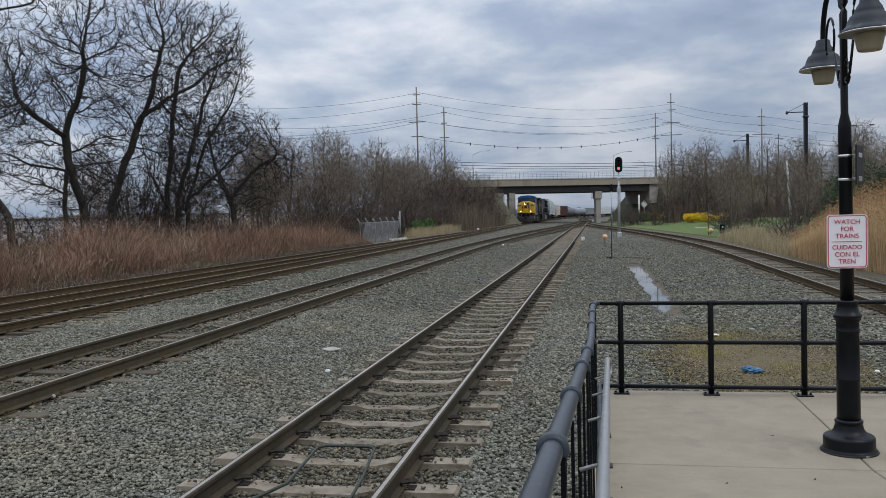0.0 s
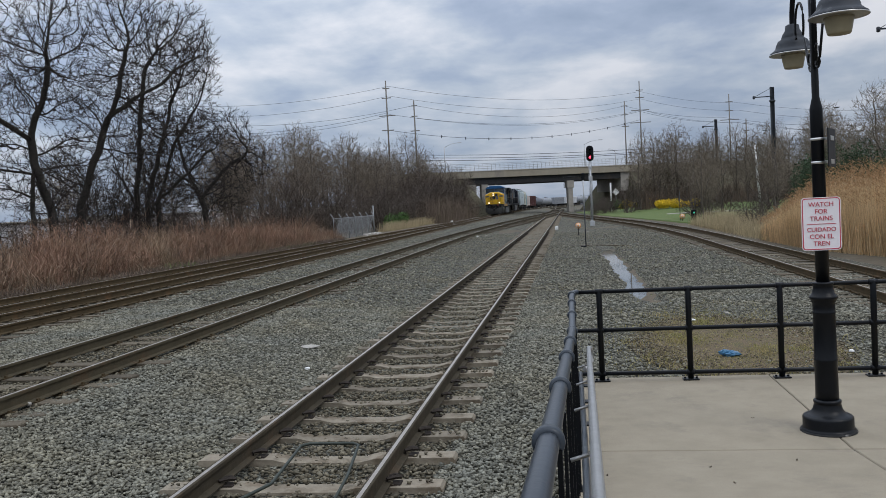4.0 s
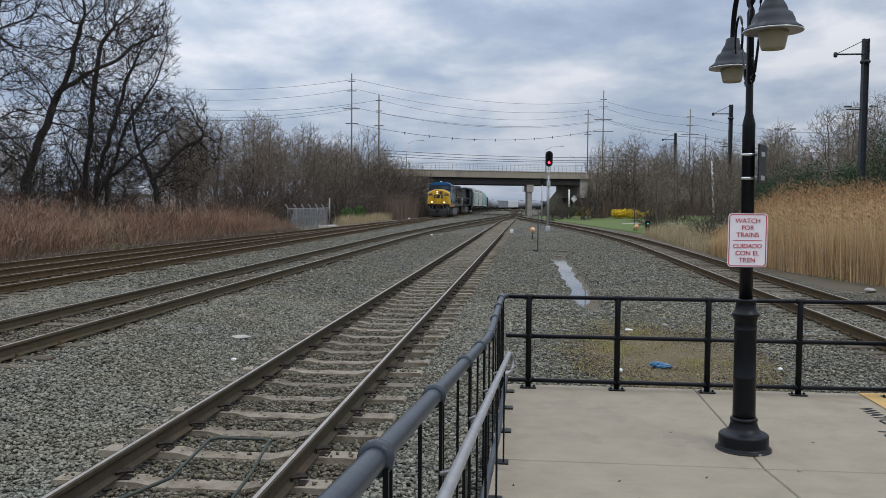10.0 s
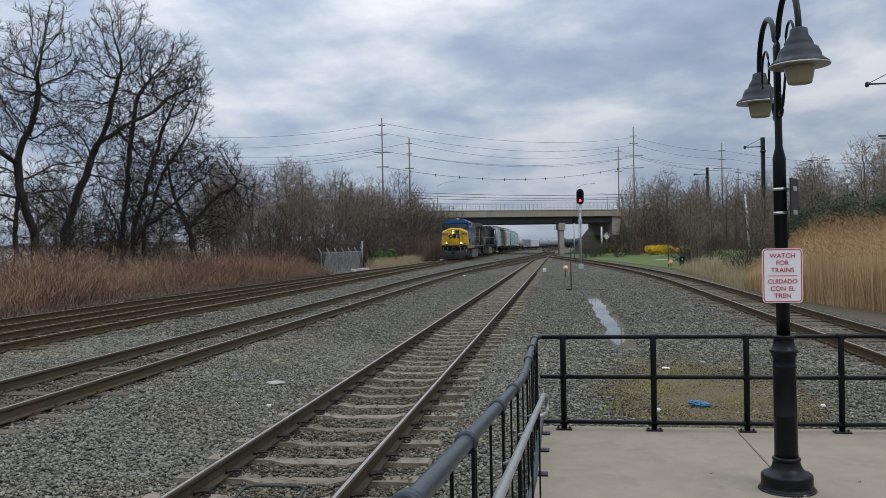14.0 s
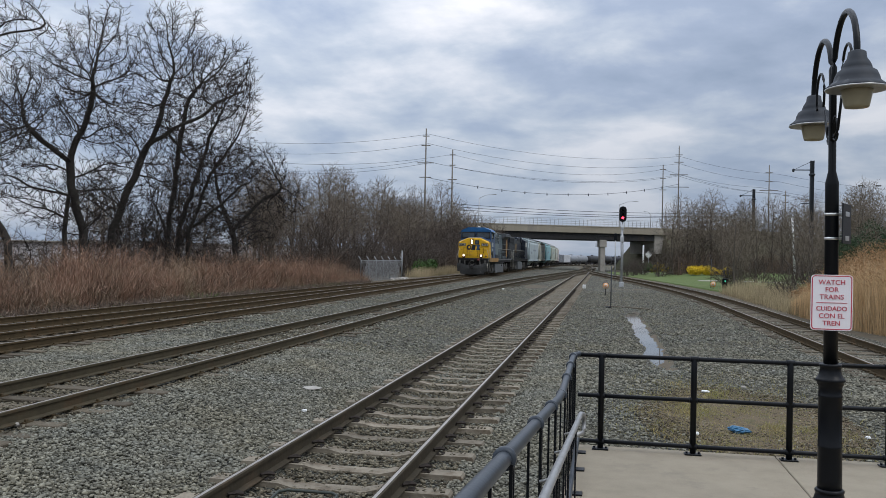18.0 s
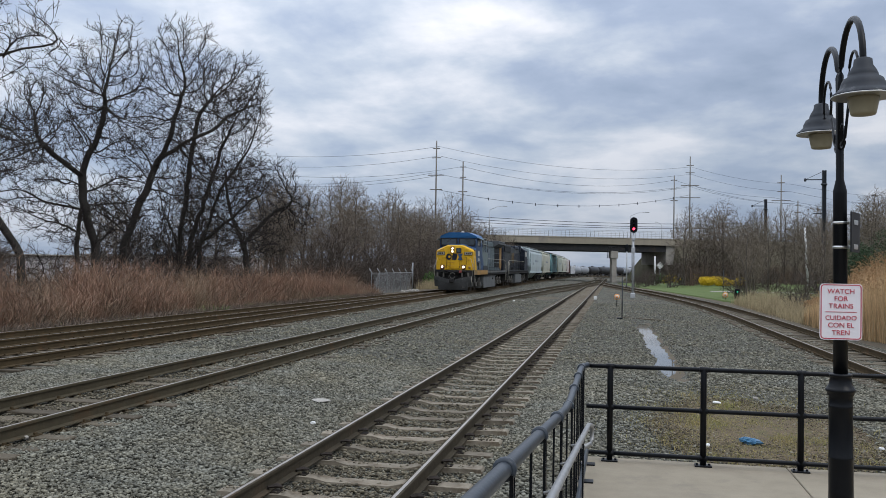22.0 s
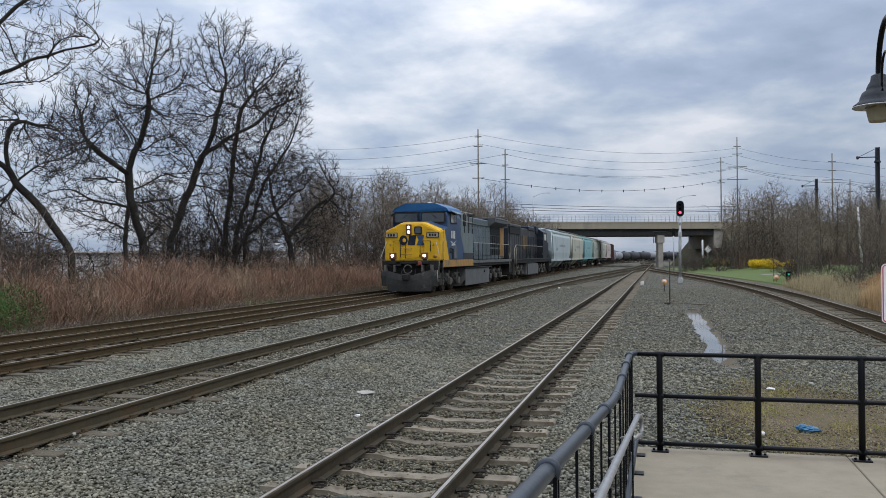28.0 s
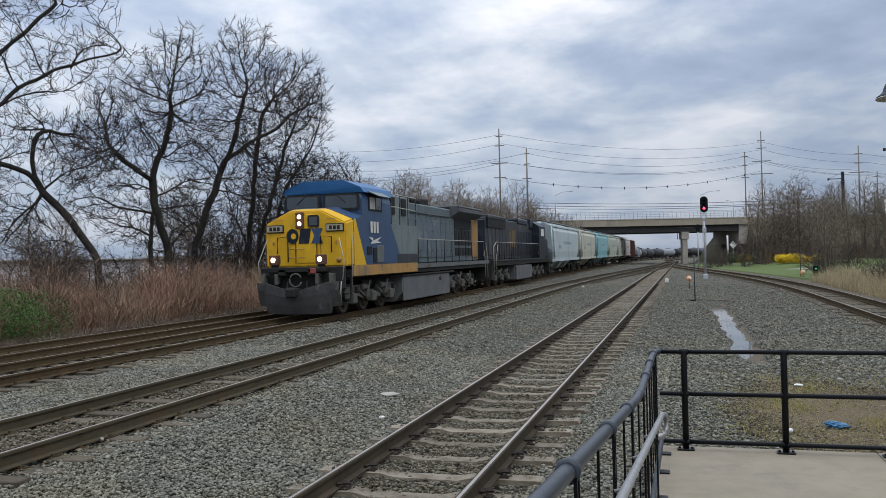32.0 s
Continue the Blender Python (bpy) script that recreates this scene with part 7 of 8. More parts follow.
    part("auxiliary_cab", B(-1.13, 5.6, 1.7, 1.13, 9.2, 4.55, bevel=0.04), M_LGREY, g)
    part("engine_hood", B(-0.94, 9.2, 1.68, 0.94, 22.1, 4.42, bevel=0.06), M_LHOOD, g)
    part("exhaust_stack", B(-0.5, 12.2, 4.42, 0.5, 14.2, 4.78, bevel=0.04), M_UNDER, g)
    part("radiator_roof", B(-1.42, 16.7, 4.5, 1.42, 21.9, 4.62, bevel=0.04), M_LWING, g)
    part("hood_end", B(-0.96, 22.1, 1.68, 0.96, 22.5, 4.3, bevel=0.1), M_TAN, g, "dull orange hood end")
    for s in (-1, 1):
        part("end_panel", B(s * 0.97 - 0.02, 20.9, 1.9, s * 0.97 + 0.02, 22.4, 4.1, bevel=0.02), M_TAN, g)
    part("air_reservoir", T([(0.8, 9.2, 4.55), (0.8, 11.5, 4.55)], 0.14, 10), M_UNDER, g)
    bm = prism(bmesh.new(), [(-1.42, 1.26), (1.42, 1.26), (1.42, 0.55), (1.1, 0.16), (-1.1, 0.16), (-1.42, 0.55)], "y", 7.1, 14.4)
    part("fuel_tank", bm, M_LTANK, g)
    part("horn", T([(0.3, 7.8, 4.7), (0.3, 7.3, 4.75)], 0.07, 8, r2=0.1), M_UNDER, g)
    part("antenna_dome", lathe(bmesh.new(), [(0.18, 4.85), (0.16, 4.97), (0, 5.0)], 12, (0, 4.5, 0)), M_MARK, g)
    loco_bogie(g, 4.2, True)
    loco_bogie(g, 17.6, True)
    coupler(g, 22.6, 1)
    part("rear_pilot", B(-1.45, 22.5, 0.6, 1.45, 22.75, 1.6), M_UNDER, g)
    return g


def second_loco():
    g = empty("locomotive")
    tagged(g, "dark navy and grey diesel locomotive coupled behind the leader", "locomotive", "train")
    part("frame", B(-1.45, 0.4, 1.32, 1.45, 22.4, 1.60), M_UNDER, g)
    part("walkway", B(-1.5, 0.3, 1.60, 1.5, 22.5, 1.68), M_LDARK, g)
    part("engine_hood", B(-0.92, 1.0, 1.68, 0.92, 17.6, 4.35, bevel=0.06), M_LDARK, g)
    part("radiator_roof", B(-1.05, 1.2, 4.25, 1.05, 6.8, 4.52, bevel=0.06), M_LDARK, g)
    part("dynamic_brake", B(-1.0, 11.3, 4.2, 1.0, 15.2, 4.62, bevel=0.08), M_LNAVY, g)
    part("exhaust_stack", B(-0.4, 8.6, 4.35, 0.4, 9.8, 4.6, bevel=0.04), M_UNDER, g)
    part("equipment_box", B(0.2, 16.0, 4.0, 1.05, 17.3, 4.75, bevel=0.05), M_LNAVY, g)
    for s in (-1, 1):
        part("radiator_grille", B(s * 0.98 - 0.04, 1.3, 3.72, s * 0.98 + 0.04, 6.6, 4.42), M_GRILL, g)
        for k in range(14):
            part("hood_door", B(s * 0.94 - 0.015, 1.6 + 1.1 * k, 1.95, s * 0.94 + 0.015, 2.6 + 1.1 * k, 3.7, bevel=0.01), M_LNAVY if k > 6 else M_LDARK, g)
        side_rail(g, s * 1.5, 1.4, 16.8, 1.68, 1.1, 0.75)
        part("stair_rail", T([(s * 1.5, 0.6, 0.7), (s * 1.5, 0.6, 2.5), (s * 1.5, 1.4, 2.78)], 0.025, 6), M_RAILW, g)
        part("stair_rail", T([(s * 1.5, 1.3, 0.7), (s * 1.5, 1.3, 1.9), (s * 1.5, 1.8, 2.6)], 0.025, 6), M_RAILW, g)
        logo(g, s * 0.975, 9.2, 3.1, 2.4, 1.2, (M_GOLD, M_GOLD, M_GOLD, M_LDARK), "x")
        part("side_window", B(s * 1.51 - 0.02, 18.3, 3.4, s * 1.51 + 0.02, 19.6, 4.0, bevel=0.02), M_MARK if s > 0 else M_GLASS, g)
        part("fuel_tank_side", B(s * 1.4 - 0.03, 8.0, 0.25, s * 1.4 + 0.03, 14.2, 1.2, bevel=0.03), M_LTANK, g)
        part("air_reservoir", T([(s * 1.25, 8.4, 1.4), (s * 1.25, 11.8, 1.4)], 0.16, 10), M_LGREY, g)
    part("cab", hull([(-1.5, 17.4, 1.68), (1.5, 17.4, 1.68), (1.5, 17.4, 4.2), (0.8, 17.4, 4.65), (-0.8, 17.4, 4.65), (-1.5, 17.4, 4.2)], [(-1.5, 20.3, 1.68), (1.5, 20.3, 1.68), (1.5, 20.3, 4.2), (0.8, 20.3, 4.65), (-0.8, 20.3, 4.65), (-1.5, 20.3, 4.2)]), M_LNAVY, g)
    part("nose", B(-1.4, 20.3, 1.68, 1.4, 22.3, 3.3, bevel=0.1), M_LNAVY, g)
    part("fuel_tank", B(-1.38, 8.0, 0.2, 1.38, 14.2, 1.28, bevel=0.1), M_LTANK, g)
    part("hood_end", B(-0.95, 0.75, 1.68, 0.95, 1.0, 4.2, bevel=0.05), M_LNAVY, g)
    part("end_pilot", B(-1.45, 0.3, 0.5, 1.45, 0.6, 1.6), M_UNDER, g)
    part("end_pilot", B(-1.45, 22.3, 0.5, 1.45, 22.6, 1.6), M_UNDER, g)
    loco_bogie(g, 4.0, True)
    loco_bogie(g, 18.2, True)
    coupler(g, 0.4, -1)
    coupler(g, 22.4, 1)
    return g


def car_bogie(parent, yc):
    g = empty("bogie", pose(0, yc, 0))
    g.parent = parent
    for s in (-1, 1):
        part("side_frame", prism(bmesh.new(), [(-1.2, 0.5), (-1.1, 0.66), (-0.45, 0.82), (0.45, 0.82), (1.1, 0.66), (1.2, 0.5), (0.95, 0.38), (0.35, 0.28), (-0.35, 0.28), (-0.95, 0.38)], "x", s * 1.0 - 0.07, s * 1.0 + 0.07), M_UNDER, g)
    part("bolster", B(-1.15, -0.25, 0.5, 1.15, 0.25, 0.85), M_UNDER, g)
    for y in (-0.9, 0.9):
        shared("wheelset", WHEEL_ME, g, pose(0, y, 0.47)).scale = (0.95, 0.9, 0.9)


def hopper(L, material, label, darkmark=True):
    g = empty("hopper_wagon")
    tagged(g, label, "hopper wagon", "train")
    h = 4.35
    side = [(-1.5, 1.5), (1.5, 1.5), (1.58, 2.2), (1.58, 4.0), (1.3, 4.55), (0.6, 4.78), (-0.6, 4.78), (-1.3, 4.55), (-1.58, 4.0), (-1.58, 2.2)]
    a = [(x, 0.95 if z > 2.6 else 1.5 if z > 2.0 else 2.3, z) for x, z in side]
    b = [(x, L - (0.95 if z > 2.6 else 1.5 if z > 2.0 else 2.3), z) for x, z in side]
    bm = hull(a, b)
    bmesh.ops.bevel(bm, geom=bm.edges[:], offset=0.04, segments=1, affect="EDGES")
    part("body", bm, material, g)
    for s in (-1, 1):
        part("side_sill", B(s * 1.5 - 0.06, 0.5, 1.3, s * 1.5 + 0.06, L - 0.5, 1.55), material, g)
        part("top_chord", B(s * 1.42 - 0.08, 0.9, 4.36, s * 1.42 + 0.08, L - 0.9, 4.5), material, g)
        for y in (0.9, L - 0.9):
            part("corner_post", T([(s * 1.48, y, 1.4), (s * 1.4, y, 4.45)], 0.06, 6), material, g)
        part("roof_walk", B(s * 0.75 - 0.25, 0.7, 4.84, s * 0.75 + 0.25, L - 0.7, 4.88), M_FENCEM, g)
        for k in range(4):
            part("ladder_rung", B(s * 1.52, 0.62, 1.6 + 0.55 * k, s * 1.58, 1.1, 1.64 + 0.55 * k), material, g)
        if darkmark:
            bars(g, s * 1.586, L * 0.5, 3.0, L * 0.3, 0.28, 7, M_HMARK, "x", "lettering_bar")
            bars(g, s * 1.586, L * 0.24, 2.6, L * 0.09, 0.3, 3, M_HMARK, "x", "lettering_bar")
    for k in range(3):
        y = L * (0.27 + 0.23 * k)
        part("outlet", hull([(-1.2, y - 1.5, 1.5), (1.2, y - 1.5, 1.5), (1.2, y + 1.5, 1.5), (-1.2, y + 1.5, 1.5)], [(-0.4, y - 0.4, 0.55), (0.4, y - 0.4, 0.55), (0.4, y + 0.4, 0.55), (-0.4, y + 0.4, 0.55)]), material, g)
    for k in range(6):
        part("roof_hatch", lathe(bmesh.new(), [(0.4, 4.76), (0.4, 4.88), (0, 4.94)], 12, (0, L * (0.15 + 0.14 * k), 0)), material, g)
    part("end_platform", B(-1.4, 0.3, 1.1, 1.4, 1.2, 1.3), M_UNDER, g)
    part("end_platform", B(-1.4, L - 1.2, 1.1, 1.4, L - 0.3, 1.3), M_UNDER, g)
    part("centre_sill", B(-0.3, 0.2, 0.85, 0.3, L - 0.2, 1.15), M_UNDER, g)
    car_bogie(g, 2.1), car_bogie(g, L - 2.1)
    return g


def tank_wagon(L, material, label, r=1.42, zc=2.4):
    g = empty("tank_wagon")
    tagged(g, label, "tank wagon", "train")
    bm = lathe(bmesh.new(), [(0.0, 0.9), (0.6 * r, 0.95), (0.9 * r, 1.25), (r, 1.7), (r, L - 1.7), (0.9 * r, L - 1.25), (0.6 * r, L - 0.95), (0.0, L - 0.9)], 22)
    bmesh.ops.transform(bm, matrix=pose(0, 0, zc, -90), verts=bm.verts)
    part("tank", bm, material, g)
    part("dome", lathe(bmesh.new(), [(0.45, zc + r - 0.1), (0.45, zc + r + 0.28), (0, zc + r + 0.34)], 14, (0, L / 2, 0)), material, g)
    part("walkway", T([(-0.9, L / 2 - 1.4, zc + r + 0.1), (0.9, L / 2 - 1.4, zc + r + 0.1), (0.9, L / 2 + 1.4, zc + r + 0.1), (-0.9, L / 2 + 1.4, zc + r + 0.1)], 0.03, 5), M_UNDER, g)
    part("centre_sill", B(-0.3, 0.2, 0.85, 0.3, L - 0.2, 1.2), M_UNDER, g)
    for y in (2.2, L - 2.2):
        part("saddle", B(-1.2, y - 0.4, 1.1, 1.2, y + 0.4, 1.9), M_UNDER, g)
        car_bogie(g, y)
    return g


def box_wagon(L, h, material, label):
    g = empty("box_wagon")
    tagged(g, label, "box wagon", "train")
    part("body", B(-1.5, 0.4, 1.1, 1.5, L - 0.4, h, bevel=0.05), material, g)
    for s in (-1, 1):
        for k in range(int(L / 1.1)):
            part("side_rib", B(s * 1.52 - 0.05, 0.5 + 1.1 * k, 1.15, s * 1.52 + 0.05, 0.62 + 1.1 * k, h - 0.1), material, g)
    part("centre_sill", B(-0.3, 0.1, 0.85, 0.3, L - 0.1, 1.1), M_UNDER, g)
    car_bogie(g, 2.2), car_bogie(g, L - 2.2)
    return g


M_HMARK = mat("faded_lettering", (0.24, 0.28, 0.32), (0.30, 0.33, 0.36), 0.7, scale=3)
M_HGREY = mat("hopper_grey", (0.44, 0.51, 0.52), (0.38, 0.44, 0.45), 0.6, scale=0.8, spots=(0.30, 0.31, 0.31), spot_scale=0.5, spot_at=0.55, stretch=(1, 1, 0.4))
M_HCREAM = mat("hopper_cream", (0.50, 0.50, 0.42), (0.42, 0.42, 0.35), 0.6, scale=0.8, spots=(0.27, 0.26, 0.22), spot_scale=0.5, spot_at=0.55, stretch=(1, 1, 0.4))
M_HTEAL = mat("hopper_teal", (0.24, 0.44, 0.46), (0.20, 0.37, 0.39), 0.6, scale=0.8, spots=(0.15, 0.22, 0.22), spot_scale=0.5, spot_at=0.57)
M_HGREEN = mat("hopper_pale_green", (0.42, 0.46, 0.38), (0.35, 0.38, 0.32), 0.6, scale=0.8, spots=(0.24, 0.24, 0.2), spot_scale=0.5, spot_at=0.55)
M_HPINK = mat("hopper_pale_pink", (0.52, 0.46, 0.42), (0.43, 0.37, 0.34), 0.6, scale=0.8, spots=(0.3, 0.22, 0.2), spot_scale=0.5)
M_BROWN = mat("wagon_red_brown", (0.10, 0.038, 0.034), (0.07, 0.03, 0.028), 0.75, scale=1.0, spots=(0.09, 0.06, 0.05), spot_scale=0.6)
M_TBLACK = mat("tank_black", (0.03, 0.03, 0.032), (0.02, 0.02, 0.022), 0.5, scale=1.0, spots=(0.07, 0.065, 0.06), spot_scale=0.6)
M_TDARK = mat("tank_dark_grey", (0.12, 0.125, 0.135), (0.085, 0.09, 0.10), 0.5, scale=1.0, spots=(0.07, 0.068, 0.065), spot_scale=0.6)
M_TGREY = mat("tank_grey", (0.27, 0.285, 0.305), (0.20, 0.21, 0.225), 0.5, scale=1.0, spots=(0.16, 0.155, 0.15), spot_scale=0.6)
M_TWHITE = mat("tank_white", (0.62, 0.63, 0.64), (0.52, 0.53, 0.54), 0.5, scale=1.0, spots=(0.35, 0.34, 0.33), spot_scale=0.6)

TRAIN = []          # (thing, its front behind the plow, length)


def couple(g, at, length):
    TRAIN.append((g, at, length))


couple(lead_loco(), 0.0, 23.0)
couple(second_loco(), 23.7, 22.8)
pos = 47.4
for L, mt, lab in ((20.0, M_HGREY, "pale grey covered hopper wagon with dark lettering bars"), (17.0, M_HCREAM, "cream covered hopper wagon"), (17.0, M_HTEAL, "teal covered hopper wagon"), (17.0, M_HGREEN, "pale green covered hopper wagon"), (17.0, M_HCREAM, "cream covered hopper wagon"), (17.0, M_HPINK, "faded pinkish covered hopper wagon")):
    couple(hopper(L, mt, lab), pos, L)
    pos += L + 0.9
couple(box_wagon(15.5, 4.6, M_BROWN, "red-brown box wagon with ribbed sides"), pos, 15.5)
pos += 16.4
tail_protos = {}
for kind in ("dark", "grey", "van", "pale", "grey", "grey", "black", "black", "black", "grey", "black", "black"):
    mt, lab = {"dark": (M_TDARK, "dark grey tank wagon"), "grey": (M_TGREY, "grey tank wagon"), "black": (M_TBLACK, "black tank wagon"), "van": (M_TGREY, "low grey box wagon"), "pale": (M_TWHITE, "low white box wagon")}[kind]
    lab += " far back in the freight train"
    if kind in tail_protos:
        g = copy_thing(tail_protos[kind], Matrix())
    elif kind in ("van", "pale"):
        g = box_wagon(15.0, 3.8, mt, lab)
    else:
        g = tank_wagon(15.0, mt, lab)
    tail_protos.setdefault(kind, g)
    couple(g, pos, 15.0)
    pos += 15.8

# ---------------- loose stones of the ballast ----------------
def stone_field(name, label, n, place, size, material, seed):
    rs = np.random.RandomState(seed)
    base = np.array([place(rs) for _ in range(n)])
    cube = np.array([(i, j, k) for i in (-1, 1) for j in (-1, 1) for k in (-1, 1)], float) * 0.72
    v = cube[None] + rs.uniform(-0.42, 0.42, (n, 8, 3))
    v *= (size * rs.uniform(0.55, 1.5, n))[:, None, None] * rs.uniform(0.6, 1.1, (n, 1, 3)) * np.array((1.1, 1.1, 0.65))
    a, b = rs.uniform(0, 6.28, n), rs.uniform(-0.6, 0.6, n)
    ca, sa, cb, sb = np.cos(a), np.sin(a), np.cos(b), np.sin(b)
    x, y, z = v[:, :, 0].copy(), v[:, :, 1].copy(), v[:, :, 2].copy()
    y, z = y * cb[:, None] - z * sb[:, None], y * sb[:, None] + z * cb[:, None]
    x, y = x * ca[:, None] - y * sa[:, None], x * sa[:, None] + y * ca[:, None]
    v = np.stack([x, y, z], 2) + base[:, None, :]
    tris = np.array(((0, 1, 3), (0, 3, 2), (4, 6, 7), (4, 7, 5), (0, 4, 5), (0, 5, 1), (2, 3, 7), (2, 7, 6), (0, 2, 6), (0, 6, 4), (1, 5, 7), (1, 7, 3)))
    f = (tris[None] + (np.arange(n) * 8)[:, None, None]).reshape(-1, 3)
    me = bpy.data.meshes.new(name)
    me.vertices.add(n * 8)
    me.vertices.foreach_set("co", v.reshape(-1))
    me.loops.add(f.size)
    me.loops.foreach_set("vertex_index", f.reshape(-1))
    me.polygons.add(len(f))
    me.polygons.foreach_set("loop_start", np.arange(0, f.size, 3))
    me.update(calc_edges=True)
    me.validate()
    me.materials.append(material)
    return tagged(new(name, me), label, "ballast", kind="stuff")


def near_rail(x, y):
    for c, z in ((c_t3(y), 0), (c_t2(y), 1), (c_t1(y), 1), (c_t4(y), 0)):
        for s in (-0.7525, 0.7525):
            if abs(x - c - s) < 0.085:
                return True
    return False


def on_tie(x, y):
    if abs(x) < 1.30:
        k = ((y + 5.7) / 0.79) % 1.0
        return min(k, 1 - k) * 0.79 < 0.135
    return False


def ballast_place(y0, y1, x0, x1, dirty=None):
    def place(rs):
        while True:
            y = y0 + (y1 - y0) * rs.rand() ** 1.5
            x = rs.uniform(x0, x1)
            if 2.3 < x < 6.95 and y < 10.15 or near_rail(x, y) or (on_tie(x, y) and (abs(x) > 0.45 or rs.rand() > 0.14)):
                continue
            if dirty is not None and dirty != (abs(x) < 1.15 or abs(x - c_t2(y)) < 1.0):
                continue
            if 2.9 < x < 6.6 and 10.2 < y < 18 and rs.rand() < 0.75 * smooth01((x - 2.9) / 0.8):
                continue
            if abs(x - gully_x(y)) < 0.36 and 19 < y < 42 and rs.rand() > 0.03:
                continue
            sink = 0.004 if abs(x) < 1.5 else 0.0
            return (x, y, gz(x, y) + rs.uniform(-0.008, 0.022) - sink)
    return place


stone_field("ballast_stones", "loose blue-grey crushed stones between the tracks", 115000, ballast_place(3.5, 20, -8.5, 2.4, False), 0.0185, M_STONE, 1)
stone_field("ballast_stones", "brown dirty crushed stones between the rails", 26000, ballast_place(3.5, 24, -6.0, 1.2, True), 0.0195, M_STONEB, 6)
stone_field("ballast_stones", "loose grey crushed stones further along the tracks", 38000, ballast_place(16, 62, -9.0, 9.5), 0.028, M_STONE, 2)
stone_field("ballast_stones", "loose grey crushed stones beyond the platform fence", 32000, ballast_place(10.1, 24, 2.3, 12.0), 0.019, M_STONE, 3)
stone_field("soil_grit", "small stones and clods on the bare soil", 9000, lambda rs: (lambda a, q: (4.85 + 1.6 * q * math.cos(a), 13.6 + 3.1 * q * math.sin(a), gz(4.85 + 1.6 * q * math.cos(a), 13.6 + 3.1 * q * math.sin(a)) + 0.02))(rs.uniform(0, 6.28), math.sqrt(rs.rand())), 0.014, mat("soil_grit", (0.15, 0.122, 0.08), (0.10, 0.085, 0.06), 0.97, scale=20, island=0.7), 5)
stone_field("ballast_stones", "small stones lying on the ties", 3200, lambda rs: (rs.uniform(-1.2, 1.2), -5.7 + 0.79 * rs.randint(11, 50) + rs.uniform(-0.1, 0.1), -0.17), 0.014, M_STONEB, 4)

# ---------------- bare patch, puddle, litter ----------------
M_PATCH = mat("bare_soil_patch", (0.150, 0.110, 0.068), (0.085, 0.066, 0.044), 0.97, scale=14.0, bump=1.0, bscale=40, spots=(0.085, 0.083, 0.035), spot_scale=4.0, spot_at=0.5)
pts = []
for k in range(40):
    a = 2 * math.pi * k / 40
    r = 1 + 0.22 * noise.noise((math.cos(a) * 1.5, math.sin(a) * 1.5, 9.0))
    pts.append((4.85 + 1.55 * r * math.cos(a), 13.6 + 3.0 * r * math.sin(a)))
bm = bmesh.new()
rings = []
for s in (1.0, 0.8, 0.55, 0.3):
    rings.append([bm.verts.new((4.85 + (x - 4.85) * s, 13.6 + (y - 13.6) * s, gz(4.85 + (x - 4.85) * s, 13.6 + (y - 13.6) * s) + (0.012 if s < 1 else -0.03) + 0.02 * (1 - s))) for x, y in pts])
for a, b in zip(rings, rings[1:]):
    for k in range(40):
        bm.faces.new((a[k], a[(k + 1) % 40], b[(k + 1) % 40], b[k]))
bm.faces.new(rings[-1])
for f in bm.faces:
    f.smooth = True
patch = tagged(part("soil_patch", bm, M_PATCH), "bare brown soil with thin weeds beyond the fence", "soil", kind="structure")
stems("thin_weeds", "short yellow-green weeds on the bare soil", "weeds", 11000, lambda rs: (lambda x, y: (x, y, gz(x, y) + 0.01))(4.7 + rs.normal(0, 0.75), 13.6 + rs.normal(0, 2.0)), lambda b, rs: rs.uniform(0.03, 0.10) * (0.5 + max(0.0, 1.3 * noise.noise((b[0] * 1.6, b[1] * 0.9, 2.0)))), 1.1, 0.0042, mat("weed_blade", (0.20, 0.20, 0.06), (0.29, 0.225, 0.10), 0.9, scale=2, island=0.4), 21)
M_WATER = mat("puddle_water", (0.02, 0.022, 0.022), (0.03, 0.03, 0.028), 0.03, scale=1.0, bump=0.015, bscale=5, spec=0.9)
tagged(part("puddle", B(3.1, 19.0, -0.50, 5.0, 42.5, -0.338), M_WATER), "narrow puddle reflecting the sky in the ballast", "puddle", kind="structure")

M_BLUEBAG = mat("blue_plastic", (0.05, 0.16, 0.27), (0.035, 0.11, 0.20), 0.35, scale=8, bump=0.3, bscale=30)
bag_bm = bmesh.new()
bmesh.ops.create_icosphere(bag_bm, subdivisions=3, radius=0.085)
for v in bag_bm.verts:
    n_ = noise.noise(v.co * 9) * 0.6 + noise.noise(v.co * 30) * 0.5
    v.co = Vector((v.co.x * 1.5, v.co.y, v.co.z * 0.55)) * (1 + n_)
bag = part("plastic_bag", bag_bm, M_BLUEBAG)
bag.matrix_basis = pose(4.58, 12.42, -0.15)
tagged(bag, "crumpled bright blue plastic bag on the ground", "bag")


def chunk(name, label, cat, x, y, z, size, flat, material, seed, group=""):
    bm = bmesh.new()
    bmesh.ops.create_icosphere(bm, subdivisions=2, radius=size)
    for v in bm.verts:
        v.co = Vector((v.co.x, v.co.y * 0.75, v.co.z * flat)) * (1 + 0.35 * noise.noise(v.co * (2.2 / size) + Vector((seed, 0, 0))))
    o = part(name, bm, material)
    o.matrix_basis = pose(x, y, z, 4, 3, seed * 40)
    return tagged(o, label, cat, group)


